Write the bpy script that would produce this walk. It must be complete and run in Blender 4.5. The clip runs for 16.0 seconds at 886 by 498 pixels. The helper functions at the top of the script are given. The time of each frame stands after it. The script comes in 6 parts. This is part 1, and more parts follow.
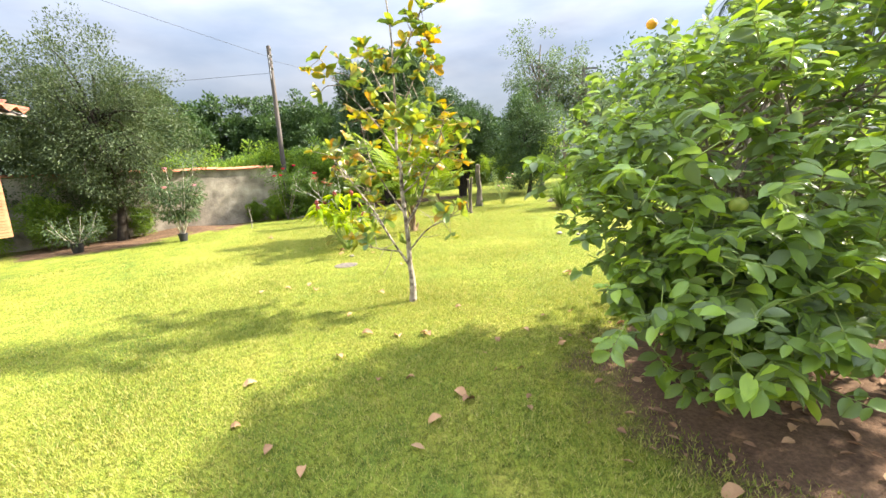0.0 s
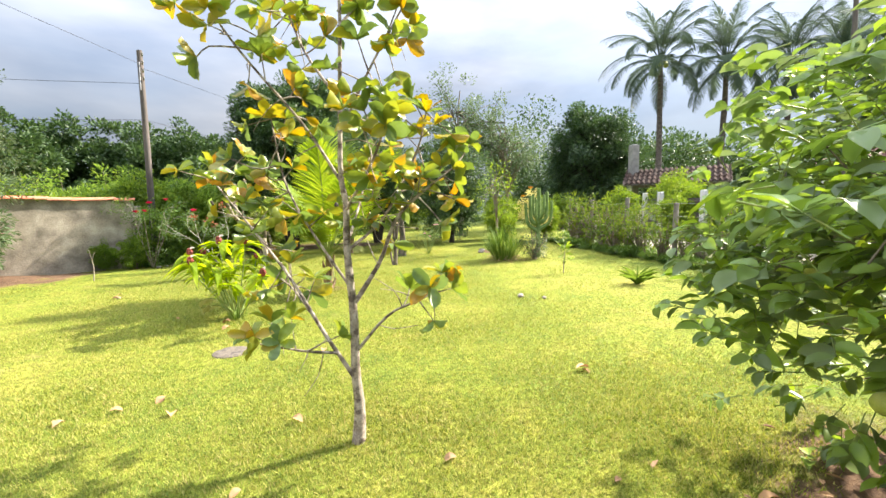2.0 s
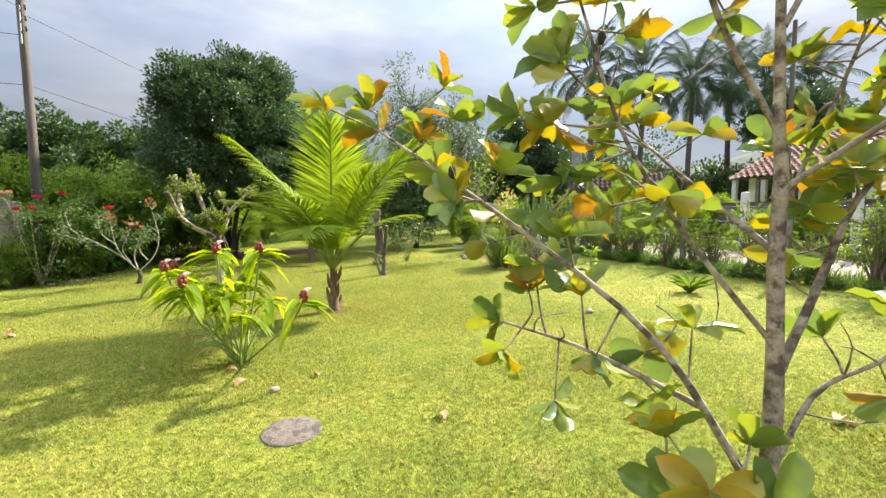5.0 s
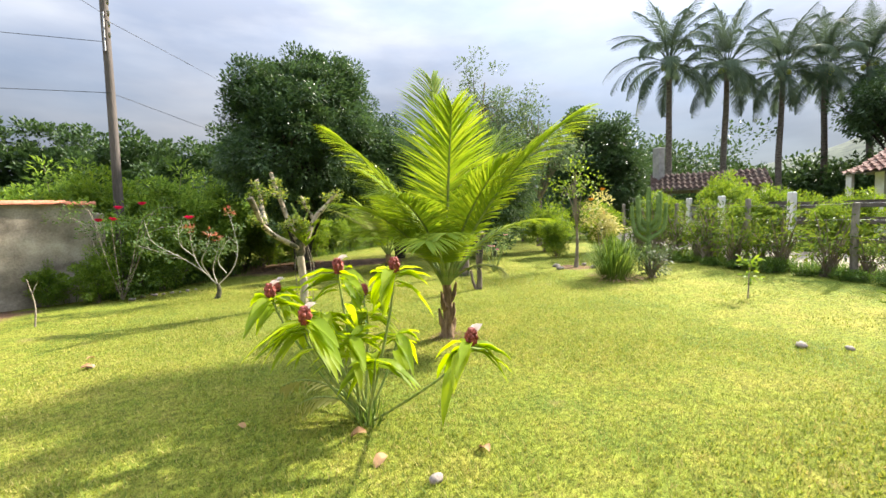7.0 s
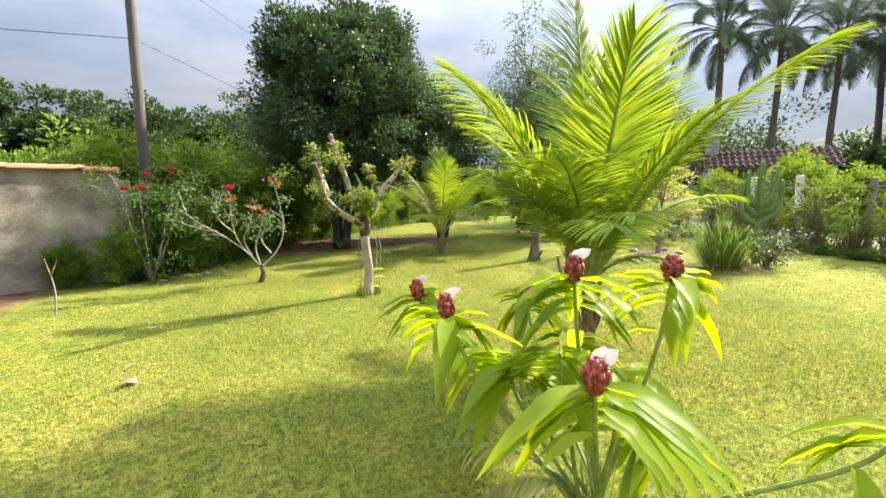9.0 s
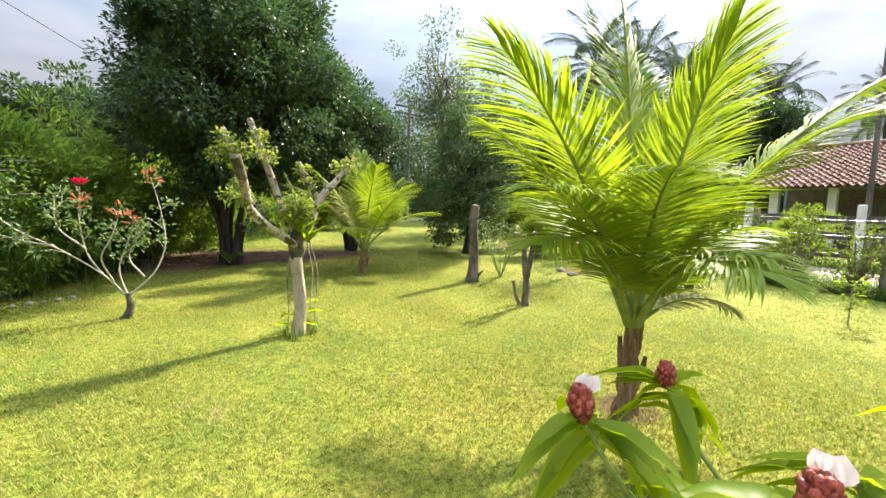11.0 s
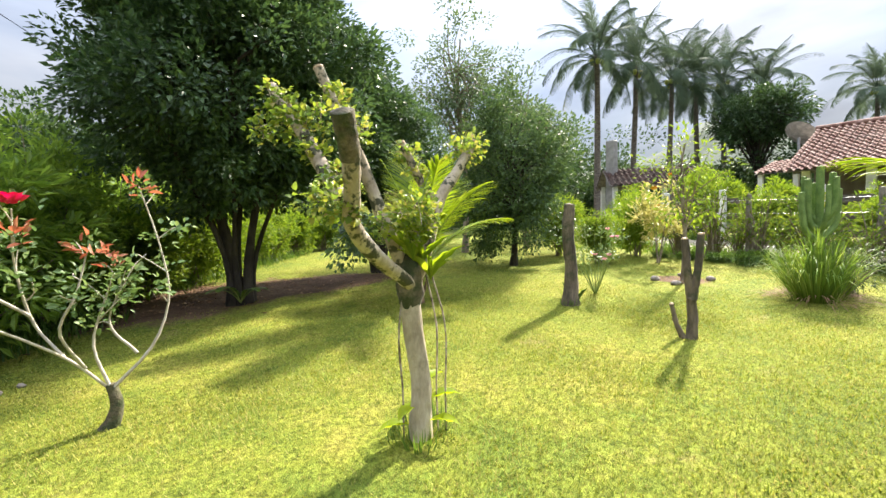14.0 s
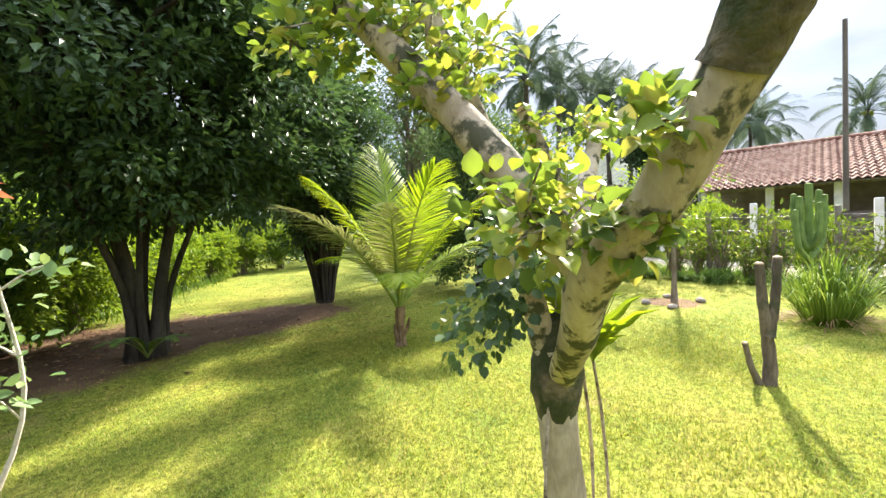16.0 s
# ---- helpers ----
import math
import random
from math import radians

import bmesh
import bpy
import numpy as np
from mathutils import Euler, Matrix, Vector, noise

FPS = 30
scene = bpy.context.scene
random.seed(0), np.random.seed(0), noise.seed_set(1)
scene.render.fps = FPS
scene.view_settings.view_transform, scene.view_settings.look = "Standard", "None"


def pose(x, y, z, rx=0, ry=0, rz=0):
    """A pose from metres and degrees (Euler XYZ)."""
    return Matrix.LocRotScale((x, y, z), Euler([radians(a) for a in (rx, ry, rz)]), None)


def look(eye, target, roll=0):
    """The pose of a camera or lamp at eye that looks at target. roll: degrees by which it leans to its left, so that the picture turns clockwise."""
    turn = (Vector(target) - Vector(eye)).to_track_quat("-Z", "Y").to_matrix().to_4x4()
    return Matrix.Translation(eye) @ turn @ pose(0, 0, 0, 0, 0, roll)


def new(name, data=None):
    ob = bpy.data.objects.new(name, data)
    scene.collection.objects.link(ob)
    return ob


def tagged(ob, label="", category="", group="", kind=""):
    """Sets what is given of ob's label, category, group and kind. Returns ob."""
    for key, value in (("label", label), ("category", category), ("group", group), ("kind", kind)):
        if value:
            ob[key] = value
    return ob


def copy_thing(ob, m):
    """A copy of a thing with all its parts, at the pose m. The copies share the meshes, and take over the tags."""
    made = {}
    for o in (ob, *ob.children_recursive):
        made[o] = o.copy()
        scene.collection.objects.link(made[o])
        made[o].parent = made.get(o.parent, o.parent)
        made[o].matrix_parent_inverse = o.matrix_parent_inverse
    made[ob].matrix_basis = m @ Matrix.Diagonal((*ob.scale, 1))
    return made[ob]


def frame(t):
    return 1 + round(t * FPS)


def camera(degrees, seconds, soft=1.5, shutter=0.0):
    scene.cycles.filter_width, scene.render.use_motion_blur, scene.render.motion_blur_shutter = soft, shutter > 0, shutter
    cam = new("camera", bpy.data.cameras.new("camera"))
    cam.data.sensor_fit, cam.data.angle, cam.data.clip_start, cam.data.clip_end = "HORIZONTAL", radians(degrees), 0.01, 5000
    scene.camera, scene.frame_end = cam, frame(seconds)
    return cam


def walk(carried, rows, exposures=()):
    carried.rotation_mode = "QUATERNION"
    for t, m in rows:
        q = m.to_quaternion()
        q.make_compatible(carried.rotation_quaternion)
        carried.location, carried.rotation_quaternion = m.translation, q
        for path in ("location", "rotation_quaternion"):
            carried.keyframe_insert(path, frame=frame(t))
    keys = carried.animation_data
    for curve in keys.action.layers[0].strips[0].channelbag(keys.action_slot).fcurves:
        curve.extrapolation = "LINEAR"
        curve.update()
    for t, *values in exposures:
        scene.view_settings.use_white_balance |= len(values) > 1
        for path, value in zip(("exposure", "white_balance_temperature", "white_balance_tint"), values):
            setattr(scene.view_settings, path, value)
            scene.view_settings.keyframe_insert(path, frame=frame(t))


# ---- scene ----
cam = camera(92.7, 16.0)
METRES, EYE, TILT, LEAN, TURN = 13.9, 1.5, 0.0, 0.0, 0.0
ROWS = [
    (0.0, 0.0, 0.0, 0.0, -0.56, -10.34, 3.05),
    (0.5, -0.0038, 0.0406, -0.0005, -8.12, -8.52, 1.57),
    (1.0, -0.0158, 0.0765, -0.0018, -13.73, -7.44, 0.12),
    (1.5, -0.0235, 0.1124, -0.0002, -17.11, -5.82, 0.38),
    (2.0, -0.0347, 0.1539, 0.0004, -13.78, -4.72, 0.69),
    (2.5, -0.0565, 0.1846, 0.0017, -10.32, -3.75, -0.27),
    (3.0, -0.0806, 0.2127, 0.0018, -7.83, -3.48, -0.6),
    (5.5, -0.1521, 0.3264, -0.0041, -29.31, -4.69, 0.4),
    (6.0, -0.16, 0.354, -0.0017, -29.96, -5.12, 0.36),
    (6.5, -0.1645, 0.3855, -0.0027, -23.22, -4.0, 2.07),
    (7.0, -0.1768, 0.4135, -0.0042, -19.51, -3.19, 1.2),
    (7.5, -0.1914, 0.4382, 0.0007, -22.44, -4.7, -0.3),
    (8.0, -0.2055, 0.4672, -0.0034, -17.72, -6.3, 0.36),
    (10.5, -0.2588, 0.6107, -0.0048, -27.04, -5.47, -2.76),
    (11.0, -0.2647, 0.6355, 0.0006, -34.58, -4.83, -2.35),
    (11.5, -0.2679, 0.6656, -0.0027, -32.57, -5.19, 0.38),
    (12.0, -0.2652, 0.6968, -0.0018, -31.86, -4.79, 1.47),
    (12.5, -0.2709, 0.7252, 0.0006, -34.9, -3.52, 0.25),
    (13.0, -0.2759, 0.7511, 0.0023, -35.9, -3.56, 0.75),
    (13.5, -0.274, 0.7842, 0.0012, -34.36, -3.71, 2.46),
    (14.0, -0.2727, 0.8151, -0.0018, -37.26, -3.59, 1.64),
    (14.5, -0.2745, 0.8397, 0.0042, -41.11, -3.02, 0.76),
    (15.0, -0.2705, 0.8735, 0.0014, -41.16, -2.2, 1.85),
    (15.5, -0.2627, 0.9013, 0.0029, -42.19, -1.7, 2.54),
    (16.0, -0.2619, 0.9297, 0.0039, -48.26, -1.64, 1.92),
]
walk(cam, [(t, pose(0, 0, EYE, TILT, LEAN, TURN) @ pose(METRES * x, METRES * y, METRES * z, 90 + pitch, roll, yaw)) for t, x, y, z, yaw, pitch, roll in ROWS],
     [(0.0, 2.2), (1.5, 2.14), (3.0, 1.7), (5.5, 1.67), (8.0, 1.77), (10.5, 1.85), (12.5, 1.86), (14.0, 1.9), (15.0, 1.96), (16.0, 2.18)])

# ---- sky and sun ----
SUN_DIR = Vector((0.95, 0.27, 0.77)).normalized()
world = bpy.data.worlds.new("sky")
scene.world = world
world.use_nodes = True
wn, wl = world.node_tree.nodes, world.node_tree.links
wn.clear()
w_out, w_bg, w_sky = wn.new("ShaderNodeOutputWorld"), wn.new("ShaderNodeBackground"), wn.new("ShaderNodeTexSky")
w_sky.sky_type, w_sky.sun_disc = "NISHITA", False
w_sky.sun_elevation = math.asin(SUN_DIR.z)
w_sky.sun_rotation = math.atan2(SUN_DIR.x, SUN_DIR.y)
w_sky.air_density, w_sky.dust_density, w_sky.ozone_density = 1.0, 0.6, 1.5
w_tc, w_map = wn.new("ShaderNodeTexCoord"), wn.new("ShaderNodeMapping")
w_map.inputs["Scale"].default_value = (1.0, 1.0, 3.2)
w_noise, w_ramp = wn.new("ShaderNodeTexNoise"), wn.new("ShaderNodeValToRGB")
w_noise.inputs["Scale"].default_value, w_noise.inputs["Detail"].default_value = 2.1, 7.0
w_noise.inputs["Roughness"].default_value = 0.52
w_ramp.color_ramp.elements[0].position, w_ramp.color_ramp.elements[1].position = 0.36, 0.66
w_ramp.color_ramp.elements[0].color = (0.62, 0.62, 0.62, 1)
w_ramp.color_ramp.elements[1].color = (0.93, 0.93, 0.93, 1)
w_mix = wn.new("ShaderNodeMix")
w_mix.data_type = "RGBA"
w_fine, w_tone = wn.new("ShaderNodeTexNoise"), wn.new("ShaderNodeValToRGB")
w_fine.inputs["Scale"].default_value, w_fine.inputs["Detail"].default_value = 3.4, 8.0
w_tone.color_ramp.elements[0].position, w_tone.color_ramp.elements[1].position = 0.35, 0.68
w_tone.color_ramp.elements[0].color, w_tone.color_ramp.elements[1].color = (2.35, 2.55, 3.1, 1), (4.05, 4.15, 4.5, 1)
wl.new(w_map.outputs["Vector"], w_fine.inputs["Vector"])
wl.new(w_fine.outputs["Fac"], w_tone.inputs["Fac"])
wl.new(w_tone.outputs["Color"], w_mix.inputs["B"])
wl.new(w_tc.outputs["Generated"], w_map.inputs["Vector"])
wl.new(w_map.outputs["Vector"], w_noise.inputs["Vector"])
wl.new(w_noise.outputs["Fac"], w_ramp.inputs["Fac"])
wl.new(w_ramp.outputs["Color"], w_mix.inputs["Factor"])
wl.new(w_sky.outputs["Color"], w_mix.inputs["A"])
# a cloudy sky grows brighter towards the zenith
w_sep, w_up, w_rise = wn.new("ShaderNodeSeparateXYZ"), wn.new("ShaderNodeMath"), wn.new("ShaderNodeMath")
w_up.operation, w_rise.operation = "MULTIPLY", "MULTIPLY_ADD"
w_up.use_clamp = True
w_rise.inputs[1].default_value, w_rise.inputs[2].default_value = 6.6, 0.6
wl.new(w_tc.outputs["Generated"], w_sep.inputs["Vector"])
wl.new(w_sep.outputs["Z"], w_up.inputs[0])
wl.new(w_sep.outputs["Z"], w_up.inputs[1])
wl.new(w_up.outputs[0], w_rise.inputs[0])
w_dome = wn.new("ShaderNodeVectorMath")
w_dome.operation = "SCALE"
wl.new(w_mix.outputs["Result"], w_dome.inputs[0])
wl.new(w_rise.outputs[0], w_dome.inputs["Scale"])
wl.new(w_dome.outputs["Vector"], w_bg.inputs["Color"])
wl.new(w_bg.outputs["Background"], w_out.inputs["Surface"])
w_bg.inputs["Strength"].default_value = 0.05
sun = new("sun", bpy.data.lights.new("sun", "SUN"))
sun.data.energy, sun.data.angle, sun.data.color = 4.7, radians(2.0), (1.0, 0.91, 0.79)
sun.matrix_world = look(SUN_DIR * 50, (0, 0, 0))


# ---- materials ----
def hexed(c, k=1.0):
    return (c[0] * k, c[1] * k, c[2] * k, 1.0)


def surface(name, dark, light, scale=6.0, rough=0.8, bump=0.3, fine=60.0, metal=0.0, spec=0.3, stretch=(1, 1, 1), stain=None, stain_scale=1.5, edge=(0.46, 0.72)):
    """A solid surface: two tones mixed by coarse and fine noise, with fine relief, and stains of a third tone."""
    m = bpy.data.materials.new(name)
    m.use_nodes = True
    n, l = m.node_tree.nodes, m.node_tree.links
    b = n["Principled BSDF"]
    tc, mp = n.new("ShaderNodeTexCoord"), n.new("ShaderNodeMapping")
    mp.inputs["Scale"].default_value = stretch
    l.new(tc.outputs["Object"], mp.inputs["Vector"])
    a, f = n.new("ShaderNodeTexNoise"), n.new("ShaderNodeTexNoise")
    a.inputs["Scale"].default_value, a.inputs["Detail"].default_value = scale, 5
    f.inputs["Scale"].default_value, f.inputs["Detail"].default_value = fine, 4
    for q in (a, f):
        l.new(mp.outputs["Vector"], q.inputs["Vector"])
    add = n.new("ShaderNodeMath")
    add.operation = "MULTIPLY_ADD"
    add.inputs[1].default_value = 0.45
    l.new(f.outputs["Fac"], add.inputs[0])
    l.new(a.outputs["Fac"], add.inputs[2])
    r = n.new("ShaderNodeValToRGB")
    r.color_ramp.elements[0].position, r.color_ramp.elements[1].position = 0.52, 0.95
    r.color_ramp.elements[0].color, r.color_ramp.elements[1].color = hexed(dark), hexed(light)
    l.new(add.outputs[0], r.inputs["Fac"])
    col = r.outputs["Color"]
    if stain:
        s, sr, mx = n.new("ShaderNodeTexNoise"), n.new("ShaderNodeValToRGB"), n.new("ShaderNodeMix")
        s.inputs["Scale"].default_value, s.inputs["Detail"].default_value = stain_scale, 8
        s.inputs["Roughness"].default_value = 0.62
        l.new(tc.outputs["Object"], s.inputs["Vector"])
        sr.color_ramp.elements[0].position, sr.color_ramp.elements[1].position = edge
        l.new(s.outputs["Fac"], sr.inputs["Fac"])
        mx.data_type = "RGBA"
        mx.inputs["B"].default_value = hexed(stain)
        l.new(sr.outputs["Color"], mx.inputs["Factor"])
        l.new(col, mx.inputs["A"])
        col = mx.outputs["Result"]
    l.new(col, b.inputs["Base Color"])
    b.inputs["Roughness"].default_value, b.inputs["Metallic"].default_value = rough, metal
    b.inputs["Specular IOR Level"].default_value = spec
    if bump:
        bp = n.new("ShaderNodeBump")
        bp.inputs["Strength"].default_value, bp.inputs["Distance"].default_value = bump, 0.02
        l.new(add.outputs[0], bp.inputs["Height"])
        l.new(bp.outputs["Normal"], b.inputs["Normal"])
    return m


def leafy(name, tones, rough=0.5, glow=0.35, spec=0.35, thin=1.25, by_object=False, patch=9.0):
    """A leaf: tones spread from leaf to leaf, blotched within a leaf, part of the light passing through."""
    m = bpy.data.materials.new(name)
    m.use_nodes = True
    n, l = m.node_tree.nodes, m.node_tree.links
    b, out = n["Principled BSDF"], n["Material Output"]
    if by_object:
        rnd = n.new("ShaderNodeObjectInfo").outputs["Random"]
    else:
        rnd = n.new("ShaderNodeNewGeometry").outputs["Random Per Island"]
    tc, nz = n.new("ShaderNodeTexCoord"), n.new("ShaderNodeTexNoise")
    nz.inputs["Scale"].default_value, nz.inputs["Detail"].default_value = patch, 4
    l.new(tc.outputs["Object"], nz.inputs["Vector"])
    ma = n.new("ShaderNodeMath")
    ma.operation = "MULTIPLY_ADD"
    ma.inputs[1].default_value = 0.2 if by_object else 0.5
    l.new(nz.outputs["Fac"], ma.inputs[0])
    l.new(rnd, ma.inputs[2])
    sc = n.new("ShaderNodeMath")
    sc.operation = "MULTIPLY_ADD"
    sc.inputs[1].default_value, sc.inputs[2].default_value = (0.95, -0.07) if by_object else (0.8, -0.1)
    l.new(ma.outputs[0], sc.inputs[0])
    r = n.new("ShaderNodeValToRGB")
    while len(r.color_ramp.elements) < len(tones):
        r.color_ramp.elements.new(0.5)
    for i, t in enumerate(tones):
        r.color_ramp.elements[i].position = i / max(1, len(tones) - 1)
        r.color_ramp.elements[i].color = hexed(t)
    l.new(sc.outputs[0], r.inputs["Fac"])
    l.new(r.outputs["Color"], b.inputs["Base Color"])
    b.inputs["Roughness"].default_value, b.inputs["Specular IOR Level"].default_value = rough, spec
    tr, mx, hs = n.new("ShaderNodeBsdfTranslucent"), n.new("ShaderNodeMixShader"), n.new("ShaderNodeHueSaturation")
    hs.inputs["Hue"].default_value, hs.inputs["Saturation"].default_value, hs.inputs["Value"].default_value = 0.485, 1.1, thin
    l.new(r.outputs["Color"], hs.inputs["Color"])
    l.new(hs.outputs["Color"], tr.inputs["Color"])
    mx.inputs["Fac"].default_value = glow
    l.new(b.outputs["BSDF"], mx.inputs[1])
    l.new(tr.outputs["BSDF"], mx.inputs[2])
    l.new(mx.outputs["Shader"], out.inputs["Surface"])
    return m


M_CITRUS = leafy("citrus_leaf", [(0.13, 0.18, 0.085), (0.15, 0.21, 0.07), (0.17, 0.26, 0.06), (0.24, 0.37, 0.055), (0.36, 0.5, 0.055)], rough=0.42, glow=0.38, spec=0.45, thin=1.15)
ALMOND_TONES = [(0.1, 0.16, 0.045), (0.13, 0.2, 0.045), (0.165, 0.24, 0.04), (0.21, 0.27, 0.04), (0.29, 0.29, 0.035), (0.36, 0.27, 0.03), (0.36, 0.18, 0.04)]
M_ALMOND = leafy("almond_leaf", ALMOND_TONES, rough=0.36, glow=0.4, spec=0.45, by_object=True)
M_COCO = leafy("young_coconut_leaf", [(0.15, 0.245, 0.03), (0.23, 0.325, 0.037), (0.35, 0.41, 0.055)], rough=0.52, glow=0.46, spec=0.22, thin=1.3)
M_PALE = leafy("bleached_palm_leaf", [(0.17, 0.2, 0.065), (0.25, 0.26, 0.105)], rough=0.8, glow=0.28, spec=0.08)
M_PALM = leafy("tall_palm_leaf", [(0.06, 0.09, 0.06), (0.085, 0.12, 0.075), (0.115, 0.155, 0.085)], rough=0.8, glow=0.25, spec=0.12)
M_DARKLEAF = leafy("dark_tree_leaf", [(0.034, 0.068, 0.03), (0.054, 0.1, 0.036), (0.085, 0.145, 0.042)], rough=0.42, glow=0.28, spec=0.38)
M_BUSH = leafy("shrub_leaf", [(0.05, 0.1, 0.025), (0.095, 0.17, 0.03), (0.16, 0.25, 0.045)], glow=0.42)
M_HEDGE = leafy("hedge_leaf", [(0.08, 0.14, 0.03), (0.14, 0.23, 0.04), (0.22, 0.31, 0.06)], glow=0.58, thin=1.5)
M_BRIGHT = leafy("bright_shrub_leaf", [(0.08, 0.14, 0.025), (0.15, 0.24, 0.03), (0.25, 0.33, 0.05)], glow=0.46)
M_FENCELEAF = leafy("fence_shrub_leaf", [(0.045, 0.085, 0.02), (0.095, 0.15, 0.025), (0.18, 0.23, 0.035)], rough=0.6, glow=0.46, spec=0.2)
M_OLIVE = leafy("olive_leaf", [(0.04, 0.065, 0.026), (0.065, 0.095, 0.035), (0.11, 0.135, 0.05)], glow=0.35)
M_EVERGREEN = leafy("evergreen_leaf", [(0.045, 0.08, 0.04), (0.07, 0.12, 0.045), (0.12, 0.19, 0.05)], rough=0.55, glow=0.3, spec=0.25)
M_PALELEAF = leafy("thin_tree_leaf", [(0.07, 0.11, 0.05), (0.12, 0.17, 0.07)], glow=0.4)
M_COSTUS = leafy("ginger_leaf", [(0.19, 0.28, 0.02), (0.27, 0.37, 0.03), (0.37, 0.45, 0.05)], rough=0.45, glow=0.68, spec=0.18, thin=1.45, by_object=True)
M_YELLOWED = leafy("yellowed_fern_leaf", [(0.36, 0.36, 0.09), (0.5, 0.47, 0.2)], glow=0.35)
M_LEMONGRASS = leafy("lemongrass_blade", [(0.08, 0.14, 0.03), (0.13, 0.21, 0.035), (0.24, 0.3, 0.07)], rough=0.65, glow=0.42, spec=0.12)
M_BLADE = leafy("lawn_blade", [(0.075, 0.125, 0.024), (0.16, 0.215, 0.034), (0.245, 0.275, 0.047), (0.335, 0.325, 0.085), (0.45, 0.38, 0.16)], rough=0.6, glow=0.4, spec=0.15)
M_ROSELEAF = leafy("rose_leaf", [(0.08, 0.15, 0.05), (0.14, 0.22, 0.07), (0.2, 0.26, 0.1)], glow=0.35)
M_REDLEAF = leafy("young_red_rose_leaf", [(0.34, 0.11, 0.06), (0.42, 0.2, 0.1)], glow=0.4)
M_MIXLEAF = leafy("epiphyte_leaf", [(0.06, 0.1, 0.035), (0.12, 0.19, 0.04), (0.19, 0.27, 0.045), (0.27, 0.31, 0.06), (0.3, 0.24, 0.08)], rough=0.42, glow=0.45, spec=0.25)
M_ALMOND_SPRAY = leafy("almond_spray_leaf", ALMOND_TONES, rough=0.36, glow=0.4, spec=0.45)
M_DRYLEAF = leafy("fallen_leaf", [(0.34, 0.19, 0.09), (0.44, 0.27, 0.14), (0.26, 0.14, 0.07)], rough=0.8, glow=0.1, by_object=True)
M_LITTER = leafy("litter_leaf", [(0.12, 0.07, 0.04), (0.26, 0.15, 0.08), (0.4, 0.26, 0.14)], rough=0.85, glow=0.1)
M_RED = leafy("red_petal", [(0.5, 0.01, 0.03), (0.65, 0.02, 0.05)], glow=0.3)
M_PINK = leafy("pink_petal", [(0.72, 0.36, 0.42), (0.78, 0.5, 0.53)], glow=0.35)
M_WHITE = leafy("white_petal", [(0.6, 0.5, 0.44), (0.72, 0.66, 0.6)], glow=0.4)
M_WOODS = leafy("woodland_leaf", [(0.03, 0.06, 0.02), (0.05, 0.095, 0.028), (0.085, 0.14, 0.04)], glow=0.3)
M_BRACT = surface("ginger_bract", (0.12, 0.022, 0.016), (0.36, 0.08, 0.05), scale=30, rough=0.45, fine=120)
M_ORANGE = surface("citrus_fruit", (0.7, 0.28, 0.02), (0.8, 0.42, 0.04), scale=20, rough=0.45, fine=200, bump=0.15)
M_LIME = surface("green_fruit", (0.2, 0.26, 0.04), (0.36, 0.36, 0.08), scale=20, rough=0.45, fine=200, bump=0.15)
M_BARK = surface("grey_bark", (0.1, 0.075, 0.055), (0.3, 0.25, 0.19), scale=7, fine=45, bump=0.8, rough=0.9, stretch=(1, 1, 0.35))
M_PALEBARK = surface("pale_lichened_bark", (0.24, 0.19, 0.13), (0.5, 0.43, 0.32), scale=6, fine=50, bump=0.7, rough=0.9, stretch=(1, 1, 0.5), stain=(0.06, 0.06, 0.035), stain_scale=13.0, edge=(0.5, 0.56))
M_PALETRUNK = surface("pale_washed_bark", (0.26, 0.21, 0.15), (0.54, 0.47, 0.36), scale=5, fine=50, bump=0.7, rough=0.9, stretch=(1, 1, 0.4), stain=(0.2, 0.17, 0.11), stain_scale=7.0, edge=(0.55, 0.7))
M_MOSS = surface("mossy_bark", (0.05, 0.042, 0.027), (0.22, 0.18, 0.12), scale=8, fine=60, bump=1.0, rough=0.95, stain=(0.04, 0.05, 0.02), stain_scale=7.0, edge=(0.42, 0.56))
M_STUMP = surface("weathered_stump_bark", (0.05, 0.04, 0.03), (0.22, 0.175, 0.13), scale=6, fine=40, bump=1.0, rough=0.95, stretch=(1, 1, 0.25), stain=(0.05, 0.055, 0.03), stain_scale=5.0, edge=(0.5, 0.62))
M_DARKBARK = surface("dark_bark", (0.022, 0.018, 0.015), (0.075, 0.062, 0.048), scale=6, fine=40, bump=0.9, rough=0.95, stretch=(1, 1, 0.3))
M_CUT = surface("sawn_wood", (0.3, 0.2, 0.12), (0.5, 0.38, 0.25), scale=20, fine=90, bump=0.3)
M_TWIG = surface("twig_bark", (0.19, 0.15, 0.115), (0.45, 0.39, 0.32), scale=14, fine=80, bump=0.6, rough=0.9, stain=(0.1, 0.075, 0.06), stain_scale=16.0, edge=(0.48, 0.6))
M_PALETWIG = surface("pale_rose_cane", (0.34, 0.3, 0.24), (0.55, 0.5, 0.42), scale=14, fine=80, bump=0.5, rough=0.85)
M_GREENSTEM = surface("green_stem", (0.12, 0.2, 0.04), (0.3, 0.32, 0.1), scale=14, fine=80, bump=0.2, rough=0.6)
M_PALMTRUNK = surface("palm_trunk", (0.07, 0.055, 0.045), (0.2, 0.17, 0.14), scale=5, fine=30, bump=0.8, rough=0.95, stretch=(1, 1, 3))
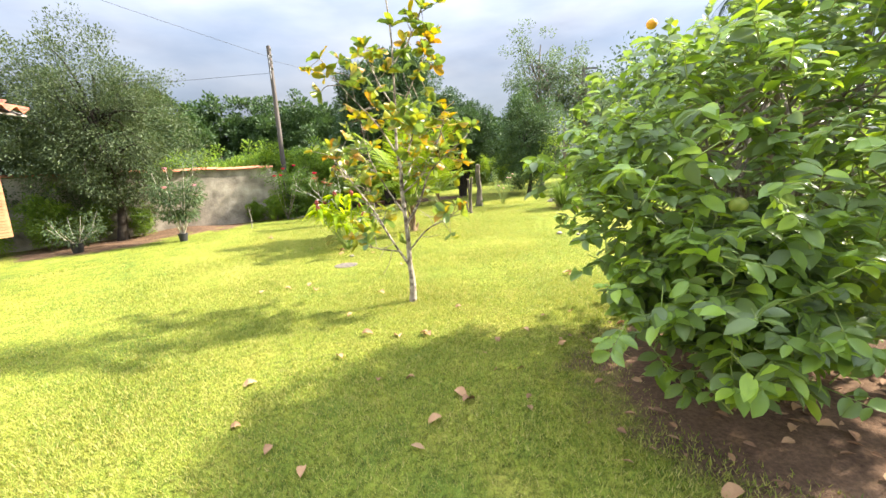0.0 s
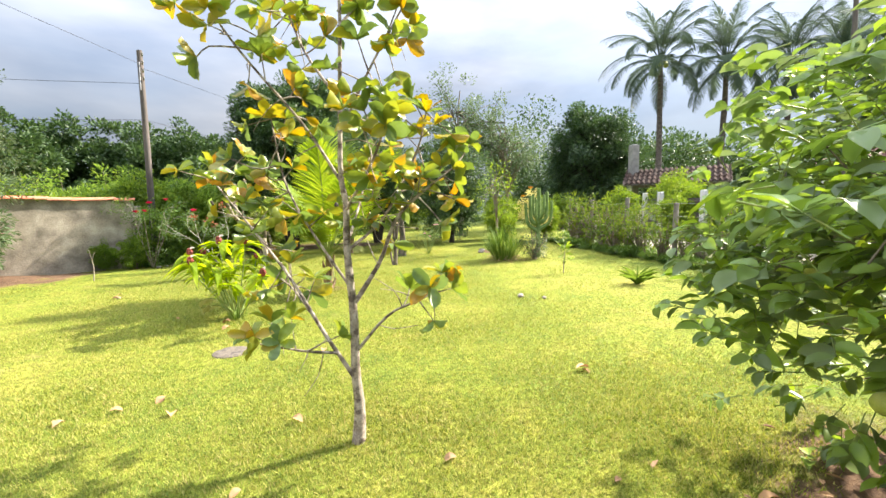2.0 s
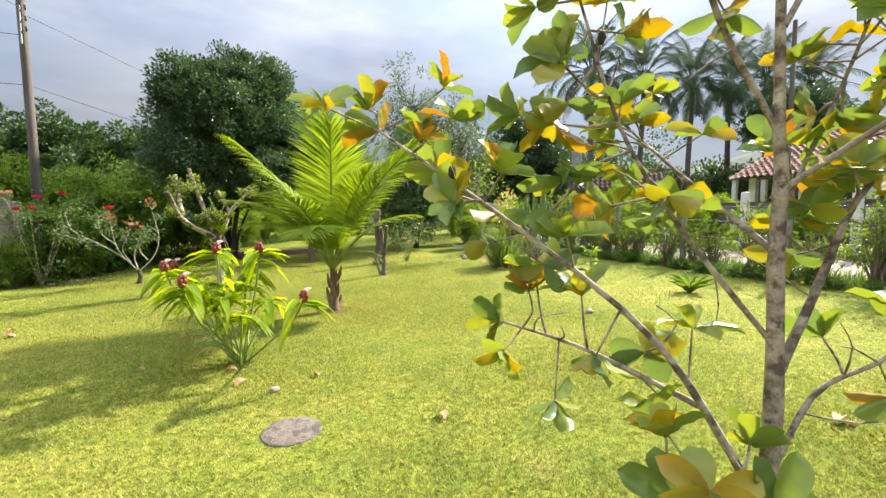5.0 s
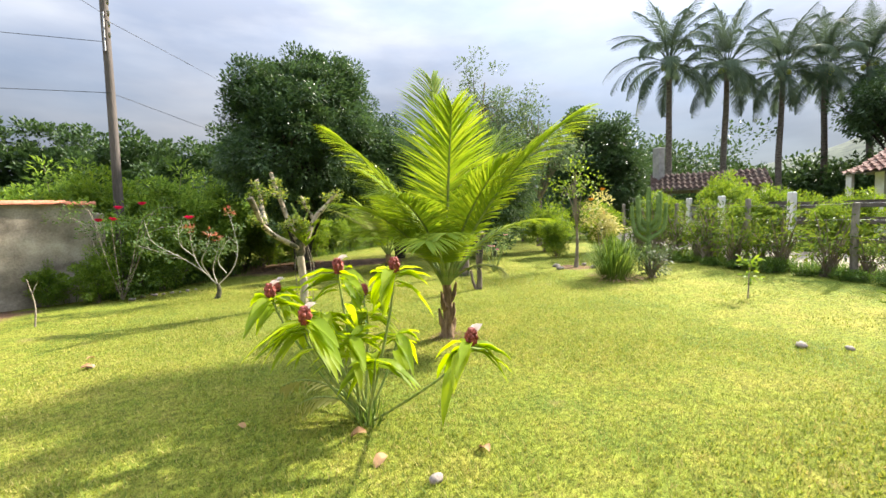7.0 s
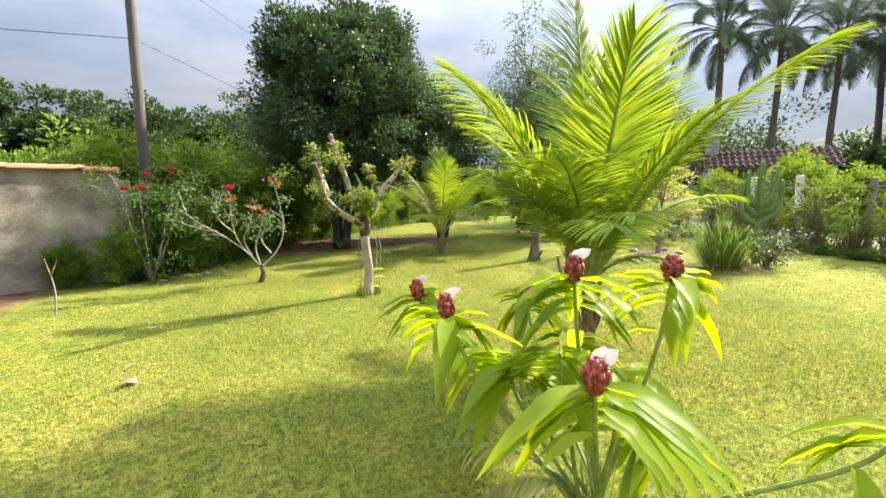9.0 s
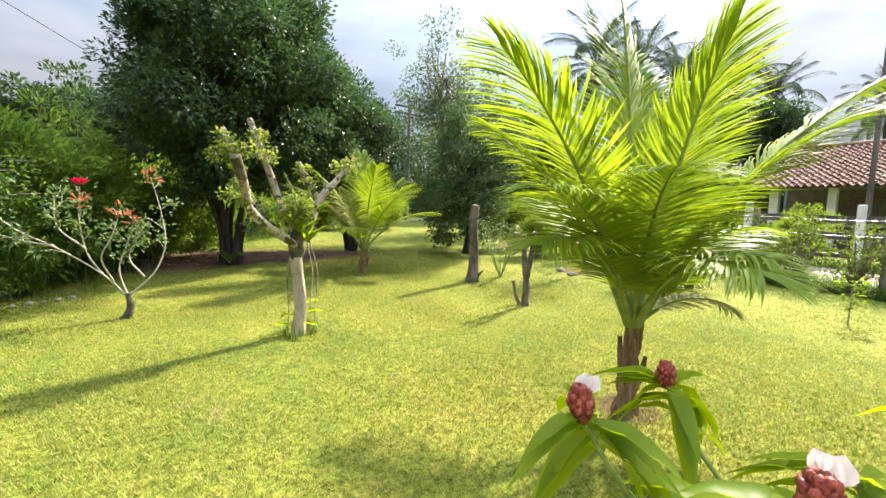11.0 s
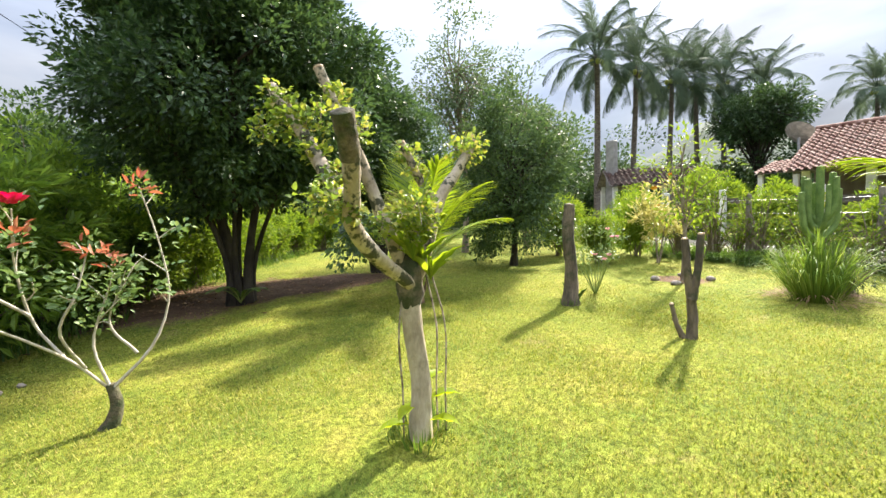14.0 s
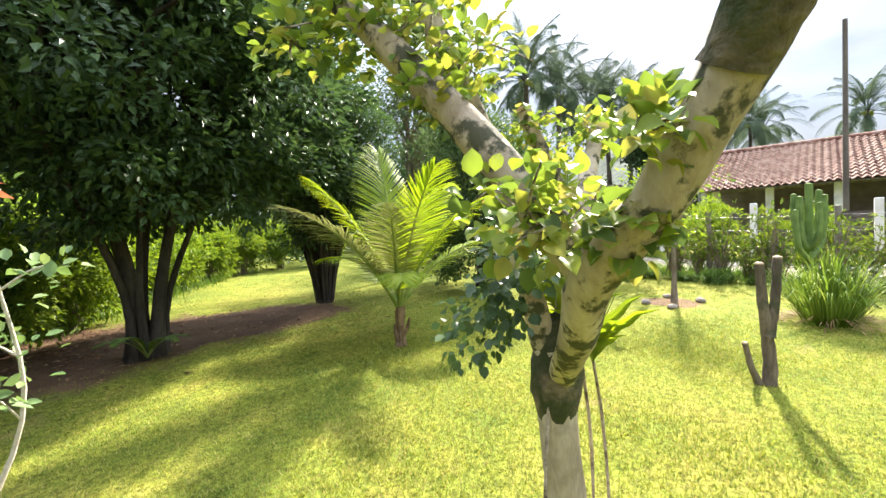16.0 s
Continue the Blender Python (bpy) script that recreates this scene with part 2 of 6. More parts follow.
M_FIBRE = surface("palm_husk_fibre", (0.1, 0.06, 0.035), (0.32, 0.22, 0.13), scale=10, fine=70, bump=0.9, rough=0.95, stretch=(3, 3, 0.5))
M_PLASTER = surface("weathered_plaster", (0.22, 0.185, 0.14), (0.46, 0.41, 0.33), scale=2.2, fine=30, bump=0.5, rough=0.92, stain=(0.11, 0.095, 0.075), stain_scale=1.6)
M_TILE = surface("clay_tile", (0.3, 0.09, 0.05), (0.5, 0.2, 0.11), scale=5, fine=40, bump=0.4, rough=0.85, stain=(0.16, 0.1, 0.08), stain_scale=2.4)
M_OLDTILE = surface("sooty_clay_tile", (0.13, 0.06, 0.045), (0.33, 0.18, 0.13), scale=3, fine=30, bump=0.4, rough=0.9, stain=(0.38, 0.29, 0.24), stain_scale=3.0)
M_DARKTILE = surface("weathered_shed_tile", (0.03, 0.021, 0.017), (0.095, 0.058, 0.045), scale=3, fine=30, bump=0.4, rough=0.95, spec=0.1, stain=(0.085, 0.068, 0.056), stain_scale=2.0)
M_WHITEWALL = surface("white_painted_wall", (0.6, 0.58, 0.54), (0.78, 0.77, 0.74), scale=3, fine=40, bump=0.12, rough=0.85, stain=(0.5, 0.47, 0.42), stain_scale=1.3)
# house wall darkened to brown: the porch's shade is put into its colour
M_SHADEWALL = surface("shade_brown_wall", (0.14, 0.11, 0.09), (0.24, 0.2, 0.17), scale=3, fine=40, bump=0.15, rough=0.85)
M_SHUTTER = surface("varnished_shutter_wood", (0.22, 0.1, 0.05), (0.4, 0.2, 0.1), scale=4, fine=60, bump=0.3, rough=0.5, stretch=(0.3, 0.3, 3))
M_POST = surface("weathered_fence_wood", (0.1, 0.085, 0.07), (0.3, 0.27, 0.23), scale=8, fine=60, bump=0.8, rough=0.95, stretch=(1, 1, 0.25))
M_BOARD = surface("dark_lane_board", (0.05, 0.042, 0.035), (0.15, 0.13, 0.11), scale=8, fine=60, bump=0.8, rough=0.95, stretch=(0.3, 0.3, 2))
M_CONCRETE = surface("pole_concrete", (0.2, 0.19, 0.18), (0.34, 0.325, 0.3), scale=4, fine=50, bump=0.3, rough=0.9)
M_POLE = surface("weathered_pole_wood", (0.07, 0.06, 0.055), (0.17, 0.145, 0.13), scale=4, fine=40, bump=0.6, rough=0.9, stretch=(1, 1, 0.15))
M_METAL = surface("galvanised_metal", (0.3, 0.3, 0.3), (0.5, 0.5, 0.5), scale=8, fine=60, bump=0.05, rough=0.45, metal=0.9)
M_WIRE = surface("black_cable", (0.02, 0.02, 0.02), (0.05, 0.05, 0.05), rough=0.6, bump=0)
M_COVER = surface("stained_concrete_cover", (0.09, 0.075, 0.058), (0.22, 0.18, 0.14), scale=9, fine=60, bump=0.8, rough=0.95, stain=(0.07, 0.06, 0.05), stain_scale=9, edge=(0.5, 0.6))
M_STONE = surface("field_stone", (0.18, 0.15, 0.125), (0.4, 0.35, 0.3), scale=9, fine=50, bump=0.6, rough=0.9)
M_POT = surface("dark_plastic_pot", (0.02, 0.02, 0.022), (0.05, 0.05, 0.055), rough=0.5, bump=0.05)
M_SAND = surface("sandy_road", (0.19, 0.15, 0.11), (0.32, 0.27, 0.21), scale=1.2, fine=30, bump=0.4, rough=0.95, stain=(0.3, 0.27, 0.18), stain_scale=0.8)
M_CACTUS = surface("cactus_skin", (0.1, 0.16, 0.05), (0.19, 0.27, 0.09), scale=8, fine=60, bump=0.3, rough=0.85, spec=0.12)
M_HILL = surface("wooded_hillside", (0.02, 0.038, 0.03), (0.075, 0.1, 0.065), scale=0.16, fine=1.1, bump=1.0, rough=1.0)


def lawn_material():
    """Short grass, yellowed in patches, worn to red soil under the trees and along the wall."""
    m = bpy.data.materials.new("lawn")
    m.use_nodes = True
    n, l = m.node_tree.nodes, m.node_tree.links
    b = n["Principled BSDF"]
    geo = n.new("ShaderNodeNewGeometry")
    pos = geo.outputs["Position"]

    def noise_at(scale, detail=5, rough=0.6):
        q = n.new("ShaderNodeTexNoise")
        q.inputs["Scale"].default_value, q.inputs["Detail"].default_value = scale, detail
        q.inputs["Roughness"].default_value = rough
        l.new(pos, q.inputs["Vector"])
        return q.outputs["Fac"]

    def math_(op, a, c, clamp=False):
        q = n.new("ShaderNodeMath")
        q.operation, q.use_clamp = op, clamp
        for i, v in enumerate((a, c)):
            if isinstance(v, (int, float)):
                q.inputs[i].default_value = v
            else:
                l.new(v, q.inputs[i])
        return q.outputs[0]

    def ramp(f, stops):
        q = n.new("ShaderNodeValToRGB")
        while len(q.color_ramp.elements) < len(stops):
            q.color_ramp.elements.new(0.5)
        for i, (p, c) in enumerate(stops):
            q.color_ramp.elements[i].position, q.color_ramp.elements[i].color = p, hexed(c)
        l.new(f, q.inputs["Fac"])
        return q.outputs["Color"]

    def blend(f, a, c):
        q = n.new("ShaderNodeMix")
        q.data_type = "RGBA"
        for s, v in (("Factor", f), ("A", a), ("B", c)):
            l.new(v, q.inputs[s])
        return q.outputs["Result"]

    big, mid, fine = noise_at(0.35), noise_at(3.0), noise_at(55.0, 6, 0.7)
    grass = ramp(math_("ADD", math_("MULTIPLY", big, 0.6), math_("MULTIPLY", mid, 0.5)), [(0.42, (0.13, 0.182, 0.028)), (0.55, (0.2, 0.236, 0.034)), (0.67, (0.28, 0.276, 0.055))])
    speck = ramp(math_("ADD", math_("MULTIPLY", fine, 0.5), math_("MULTIPLY", noise_at(22.0, 4, 0.6), 0.5)), [(0.4, (0.2, 0.2, 0.17)), (0.58, (1.28, 1.22, 1.15))])
    mul = n.new("ShaderNodeMix")
    mul.data_type, mul.blend_type = "RGBA", "MULTIPLY"
    mul.inputs["Factor"].default_value = 0.8
    l.new(grass, mul.inputs["A"])
    l.new(speck, mul.inputs["B"])
    col = mul.outputs["Result"]
    soil = ramp(math_("ADD", math_("MULTIPLY", noise_at(2.0), 0.5), math_("MULTIPLY", noise_at(40.0), 0.5)), [(0.38, (0.075, 0.046, 0.03)), (0.62, (0.19, 0.118, 0.07))])
    rough_edge = math_("MULTIPLY", math_("SUBTRACT", noise_at(1.6, 7), 0.5), 1.3)
    for cx, cy, rx, ry in ((-3.6, 20.3, 3.1, 1.7), (-1.2, 20.0, 2.4, 1.1), (2.5, 2.6, 1.5, 1.5), (-8.7, 15.2, 1.6, 1.7), (-10.6, 12.6, 2.0, 1.6), (4.35, 14.85, 0.45, 0.4), (-0.7, 10.57, 0.24, 0.2)):
        q = n.new("ShaderNodeVectorMath")
        q.operation = "SUBTRACT"
        q.inputs[1].default_value = (cx, cy, 0)
        l.new(pos, q.inputs[0])
        s = n.new("ShaderNodeVectorMath")
        s.operation = "MULTIPLY"
        s.inputs[1].default_value = (1 / rx, 1 / ry, 0)
        l.new(q.outputs[0], s.inputs[0])
        d = n.new("ShaderNodeVectorMath")
        d.operation = "LENGTH"
        l.new(s.outputs[0], d.inputs[0])
        mask = math_("MULTIPLY", math_("SUBTRACT", 1.15, math_("ADD", d.outputs["Value"], rough_edge), True), 4.0, True)
        col = blend(mask, col, soil)
    bare = math_("MULTIPLY", math_("SUBTRACT", noise_at(1.1, 8, 0.7), 0.61, True), 5.0, True)
    straw = ramp(noise_at(30.0), [(0.3, (0.27, 0.18, 0.09)), (0.7, (0.38, 0.29, 0.14))])
    col = blend(bare, col, straw)
    # rough pasture and scrub beyond the garden
    q, s, d = (n.new("ShaderNodeVectorMath") for _ in range(3))
    q.operation, s.operation, d.operation = "SUBTRACT", "MULTIPLY", "LENGTH"
    q.inputs[1].default_value, s.inputs[1].default_value = (0, 12, 0), (1 / 20, 1 / 20, 0)
    l.new(pos, q.inputs[0])
    l.new(q.outputs[0], s.inputs[0])
    l.new(s.outputs[0], d.inputs[0])
    wild = math_("MULTIPLY", math_("SUBTRACT", math_("ADD", d.outputs["Value"], math_("MULTIPLY", rough_edge, 0.3)), 1.0, True), 3.0, True)
    scrub = ramp(mid, [(0.35, (0.05, 0.075, 0.025)), (0.65, (0.11, 0.14, 0.045))])
    col = blend(wild, col, scrub)
    l.new(col, b.inputs["Base Color"])
    b.inputs["Roughness"].default_value, b.inputs["Specular IOR Level"].default_value = 0.95, 0.1
    bp = n.new("ShaderNodeBump")
    bp.inputs["Strength"].default_value, bp.inputs["Distance"].default_value = 0.7, 0.03
    l.new(math_("ADD", fine, math_("MULTIPLY", mid, 0.5)), bp.inputs["Height"])
    l.new(bp.outputs["Normal"], b.inputs["Normal"])
    return m


M_LAWN = lawn_material()


# ---- mesh helpers ----
rng = np.random.default_rng(7)
UP = np.array([0.0, 0.0, 1.0])


def ground_z(x, y):
    """The lawn rises gently away to the far side and to the road."""
    x, y = np.clip(x, -16.0, 18.0), np.clip(y, -6.0, 34.0)
    return -0.107 + 0.027 * x + 0.0194 * y


def unit(v):
    v = np.asarray(v, float)
    return v / np.maximum(np.linalg.norm(v, axis=-1, keepdims=True), 1e-9)


class Geo:
    """Collects vertices and faces of one mesh."""

    def __init__(self):
        self.v, self.f, self.n = [], [], 0

    def add(self, v, f):
        v = np.asarray(v, float).reshape(-1, 3)
        self.f.append(np.asarray(f, int) + self.n)
        self.v.append(v)
        self.n += len(v)
        return self

    def mesh(self, name, mat, smooth=True):
        me = bpy.data.meshes.new(name)
        v = np.concatenate(self.v)
        me.vertices.add(len(v))
        me.vertices.foreach_set("co", v.astype(np.float32).ravel())
        sizes = np.concatenate([np.full(len(f), f.shape[1]) for f in self.f])
        loops = np.concatenate([f.ravel() for f in self.f])
        me.loops.add(len(loops))
        me.loops.foreach_set("vertex_index", loops.astype(np.int32))
        me.polygons.add(len(sizes))
        me.polygons.foreach_set("loop_start", (np.cumsum(sizes) - sizes).astype(np.int32))
        me.polygons.foreach_set("loop_total", sizes.astype(np.int32))
        me.polygons.foreach_set("use_smooth", np.full(len(sizes), smooth))
        me.update(calc_edges=True)
        me.materials.append(mat)
        return me


def part(name, geo, mat, parent=None, label="", smooth=True, kind="", at=None):
    """Links a Geo, bmesh or mesh as one object, under a thing where one is given."""
    if isinstance(geo, Geo):
        me = geo.mesh(name, mat, smooth)
    elif isinstance(geo, bmesh.types.BMesh):
        me = bpy.data.meshes.new(name)
        geo.to_mesh(me)
        geo.free()
        me.materials.append(mat)
    else:
        me = geo
    ob = new(name, me)
    if parent:
        ob.parent = parent
    if at is not None:
        ob.matrix_basis = at
    return tagged(ob, label, kind=kind)


def thing(name, x, y, label, category, group="", z=None, kind=""):
    """An Empty at a thing's base, on the ground."""
    ob = new(name)
    ob.empty_display_size = 0.1
    ob.matrix_basis = pose(x, y, float(ground_z(x, y)) if z is None else z)
    return tagged(ob, label, category, group, kind)


def smooth_line(pts, n):
    """n points on a smooth curve through pts."""
    p = np.asarray(pts, float)
    if len(p) < 3:
        t = np.linspace(0, 1, n)[:, None]
        return p[0] * (1 - t) + p[-1] * t
    q = np.vstack([2 * p[0] - p[1], p, 2 * p[-1] - p[-2]])
    out = []
    for s in np.linspace(0, len(p) - 1 - 1e-6, n):
        i, t = int(s), s - int(s)
        a, b, c, d = q[i:i + 4]
        out.append(0.5 * (2 * b + (c - a) * t + (2 * a - 5 * b + 4 * c - d) * t * t + (3 * b - a - 3 * c + d) * t ** 3))
    return np.array(out)


def tube(geo, pts, r0, r1, n=8, sides=7, lumps=0.0, flare=0.0, cap=True):
    """A tapered limb through pts."""
    p = smooth_line(pts, n)
    tan = unit(np.gradient(p, axis=0))
    ref = np.array([0.31, 0.95, 0.05]) if abs(tan[0][2]) > 0.6 else UP
    s = unit(np.cross(tan, ref))
    u = np.cross(s, tan)
    k = np.linspace(0, 1, n)
    r = r0 + (r1 - r0) * k + flare * np.exp(-k * 9)
    a = np.linspace(0, 2 * np.pi, sides, endpoint=False)
    wob = 1 + lumps * rng.normal(size=(n, sides))
    ring = p[:, None] + (r[:, None] * wob)[..., None] * (np.cos(a)[None, :, None] * s[:, None] + np.sin(a)[None, :, None] * u[:, None])
    v = ring.reshape(-1, 3)
    i, j = np.meshgrid(np.arange(n - 1), np.arange(sides), indexing="ij")
    j2 = (j + 1) % sides
    f = np.stack([i * sides + j, i * sides + j2, (i + 1) * sides + j2, (i + 1) * sides + j], -1).reshape(-1, 4)
    geo.add(v, f)
    if cap:
        base = geo.n
        geo.add(np.vstack([ring[-1], p[-1] + tan[-1] * r1 * 0.3]), np.array([[q, (q + 1) % sides, sides] for q in range(sides)]))
    return p


# Leaf patterns: across, along, raised; all leaves are folded along the midrib.
LEAF_SMALL = (np.array([(0, 0, 0), (0.5, 0.45, 0.1), (0, 1, -0.08), (-0.5, 0.45, 0.1)]), np.array([(0, 1, 2, 3)]))
LEAF_MID = (np.array([(0, 0, 0), (0.42, 0.3, 0.09), (0.4, 0.66, 0.06), (0, 1, -0.12), (-0.4, 0.66, 0.06), (-0.42, 0.3, 0.09)]), np.array([(0, 1, 2, 3), (0, 3, 4, 5)]))
LEAF_STRAP = (np.array([(-0.5, 0, 0), (0.5, 0, 0), (0.45, 0.5, 0.06), (-0.45, 0.5, 0.06), (0, 1, -0.12)]), np.array([(0, 1, 2, 3), (3, 2, 4, 4)]))


def leaf_fine(droop=0.25, widest=0.5, fold=0.1, rows=6, power=0.75):
    """A broad leaf with midrib, fold and droop, for leaves seen near."""
    v, f = [], []
    for i in range(rows + 1):
        t = i / rows
        w = 0.5 * (math.sin(math.pi * t ** (math.log(0.5) / math.log(widest))) ** power) if 0 < t < 1 else 0.012
        z = -droop * t * t + 0.02 * math.sin(t * 17)
        v += [(-w, t, z + fold * w * 2), (0, t, z), (w, t, z + fold * w * 2)]
    for i in range(rows):
        a = i * 3
        f += [(a, a + 1, a + 4, a + 3), (a + 1, a + 2, a + 5, a + 4)]
    return np.array(v), np.array(f)


def leaves(geo, base, along, normal, length, width, pattern=LEAF_SMALL):
    """Many leaves at once: base points, directions, normals, lengths and widths."""
    tv, tf = pattern
    base, along = np.asarray(base, float), unit(along)
    side = unit(np.cross(along, normal))
    nrm = np.cross(side, along)
    m = len(base)
    length, width = np.broadcast_to(length, m), np.broadcast_to(width, m)
    v = (base[:, None] + tv[None, :, 0:1] * (side * width[:, None])[:, None] + tv[None, :, 1:2] * (along * length[:, None])[:, None] + tv[None, :, 2:3] * (nrm * length[:, None])[:, None])
    f = tf[None] + (np.arange(m) * len(tv))[:, None, None]
    if tf.shape[1] == 4 and (tf[:, 2] == tf[:, 3]).any():
        quads = f[:, tf[:, 2] != tf[:, 3]].reshape(-1, 4)
        tris = f[:, tf[:, 2] == tf[:, 3]].reshape(-1, 4)[:, :3]
        n0 = geo.n
        geo.add(v, quads)
        geo.f.append(tris + n0)
    else:
        geo.add(v, f.reshape(-1, tf.shape[1]))


def clumps(geo, centres, radii, count, length, width, pattern=LEAF_SMALL, heart=None, hang=0.15, flat=0.75):
    """Leaf clumps: count leaves round each centre, turned outwards and a little down."""
    centres, radii = np.asarray(centres, float), np.broadcast_to(radii, len(centres))
    heart = centres.mean(0) if heart is None else np.asarray(heart, float)
    c = np.repeat(centres, count, 0)
    off = rng.normal(size=c.shape)
    off = unit(off) * (rng.random(len(c)) ** 0.45)[:, None] * np.repeat(radii, count)[:, None] * np.array([1, 1, flat])
    p = c + off
    out = unit(off) * 0.8 + unit(p - heart) * 0.7 + rng.normal(size=p.shape) * 0.5 - UP * hang
    nrm = UP * 0.9 + unit(p - heart) * 0.5 + rng.normal(size=p.shape) * 0.45
    k = rng.uniform(0.65, 1.2, len(p))
    leaves(geo, p, out, nrm, length * k, width * k, pattern)


def blob_points(n, centre, radii, shell=0.55, seed_noise=0.6, lump=0.28):
    """n points spread through the outer part of an uneven ellipsoid."""
    d = unit(rng.normal(size=(n, 3)))
    k = shell + (1 - shell) * rng.random(n) ** 0.7
    bump = np.array([1 + lump * noise.noise(Vector((float(q[0] * 2.1 + seed_noise), float(q[1] * 2.1), float(q[2] * 2.1 + 3 * seed_noise)))) * 1.6 for q in d])
    return np.asarray(centre) + d * (k * bump)[:, None] * np.asarray(radii)


def branch_out(geo, start, targets, r0, sides=5, sag=0.12):
    """Limbs from a start point to each target, bowed upwards."""
    start = np.asarray(start, float)
    for t in targets:
        mid = start * 0.5 + np.asarray(t) * 0.5 + np.array([0, 0, sag * np.linalg.norm(t - start)]) + rng.normal(size=3) * 0.05 * np.linalg.norm(t - start)
        tube(geo, [start, mid, t], r0, r0 * 0.22, 6, sides, cap=False)


# ---- ground, road ----
def spaced(a, b, fine_a, fine_b, step):
    inner = np.arange(fine_a, fine_b + 1e-6, step)
    lo = fine_a - np.geomspace(step * 1.5, fine_a - a, 16)[::1]
    hi = fine_b + np.geomspace(step * 1.5, b - fine_b, 16)
    return np.concatenate([lo[::-1], inner, hi])


def build_ground():
    xs, ys = spaced(-1500, 1500, -14, 14, 0.25), spaced(-1500, 1500, -4, 32, 0.25)
    X, Y = np.meshgrid(xs, ys, indexing="ij")
    Z = ground_z(X, Y)
    ripple = np.array([noise.noise(Vector((float(x) * 0.9, float(y) * 0.9, 0.0))) for x, y in zip(X.ravel(), Y.ravel())]).reshape(X.shape)
    near = (np.abs(X) < 16) & (Y > -5) & (Y < 33)
    Z = Z + np.where(near, 0.012 * ripple, 0)
    # the planted mound along the foot of the garden wall
    Z = Z + 0.16 * np.exp(-(((X + 8.9) / 1.3) ** 2 + ((Y - 14.7) / 0.8) ** 2)) * near
    nx, ny = X.shape
    i, j = np.meshgrid(np.arange(nx - 1), np.arange(ny - 1), indexing="ij")
    f = np.stack([i * ny + j, (i + 1) * ny + j, (i + 1) * ny + j + 1, i * ny + j + 1], -1).reshape(-1, 4)
    g = Geo().add(np.stack([X, Y, Z], -1).reshape(-1, 3), f)
    tagged(part("ground", g, M_LAWN), "mown yellow-green lawn with bare reddish soil under trees", "ground", kind="structure")


build_ground()


def strip(name, mid, width, lift, mat, label, category):
    """A ribbon of ground along the line mid."""
    p = smooth_line([(x, y, 0) for x, y in mid], 60)
    t = unit(np.gradient(p, axis=0))
    s = np.stack([t[:, 1], -t[:, 0], 0 * t[:, 0]], 1)
    cols = np.linspace(-0.5, 0.5, 7)
    w = width * (1 + 0.12 * np.sin(np.arange(60) * 0.9))[:, None, None]
    v = p[:, None] + s[:, None] * w * cols[None, :, None]
    v[..., 2] = ground_z(v[..., 0], v[..., 1]) + lift * (1 - (2 * np.abs(cols)) ** 6)[None] - 0.02 * (np.abs(cols) > 0.49)[None]
    i, j = np.meshgrid(np.arange(59), np.arange(6), indexing="ij")
    f = np.stack([i * 7 + j, i * 7 + j + 1, (i + 1) * 7 + j + 1, (i + 1) * 7 + j], -1).reshape(-1, 4)
    return tagged(part(name, Geo().add(v.reshape(-1, 3), f), mat), label, category, kind="structure")


strip("road", [(9.9, -30), (9.9, -5), (9.9, 6), (9.9, 12), (10.6, 16), (12.5, 21), (16, 27), (24, 36), (50, 60)], 3.6, 0.035, M_SAND, "pale sandy unpaved lane beyond the garden fence", "road")


# ---- simple solids ----
def box(geo, a, b, bevel=0.0):
    """A box between two corners, with its upper edges chamfered."""
    (x0, y0, z0), (x1, y1, z1) = a, b
    c = bevel
    v = [(x0, y0, z0), (x1, y0, z0), (x1, y1, z0), (x0, y1, z0), (x0, y0, z1 - c), (x1, y0, z1 - c), (x1, y1, z1 - c), (x0, y1, z1 - c),
         (x0 + c, y0 + c, z1), (x1 - c, y0 + c, z1), (x1 - c, y1 - c, z1), (x0 + c, y1 - c, z1)]
    f = [(3, 2, 1, 0), (0, 1, 5, 4), (1, 2, 6, 5), (2, 3, 7, 6), (3, 0, 4, 7), (4, 5, 9, 8), (5, 6, 10, 9), (6, 7, 11, 10), (7, 4, 8, 11), (8, 9, 10, 11)]
    if not c:
        v, f = v[:8], f[:5] + [(4, 5, 6, 7)]
    return geo.add(v, f)


def ball(geo, c, r, rows=6, cols=8, lumps=0.0):
    v = [(c[0], c[1], c[2] - r[2])]
    for i in range(1, rows):
        for j in range(cols):
            a, b = math.pi * i / rows, 2 * math.pi * j / cols
            k = 1 + lumps * rng.normal()
            v.append((c[0] + r[0] * k * math.sin(a) * math.cos(b), c[1] + r[1] * k * math.sin(a) * math.sin(b), c[2] - r[2] * k * math.cos(a)))
    v.append((c[0], c[1], c[2] + r[2]))
    n0, last = geo.n, len(v) - 1
    q = [(1 + i * cols + j, 1 + i * cols + (j + 1) % cols, 1 + (i + 1) * cols + (j + 1) % cols, 1 + (i + 1) * cols + j) for i in range(rows - 2) for j in range(cols)]
    t = [(0, 1 + (j + 1) % cols, 1 + j) for j in range(cols)] + [(last, last - cols + j, last - cols + (j + 1) % cols) for j in range(cols)]
    geo.add(v, q)
    geo.f.append(np.array(t) + n0)
    return geo


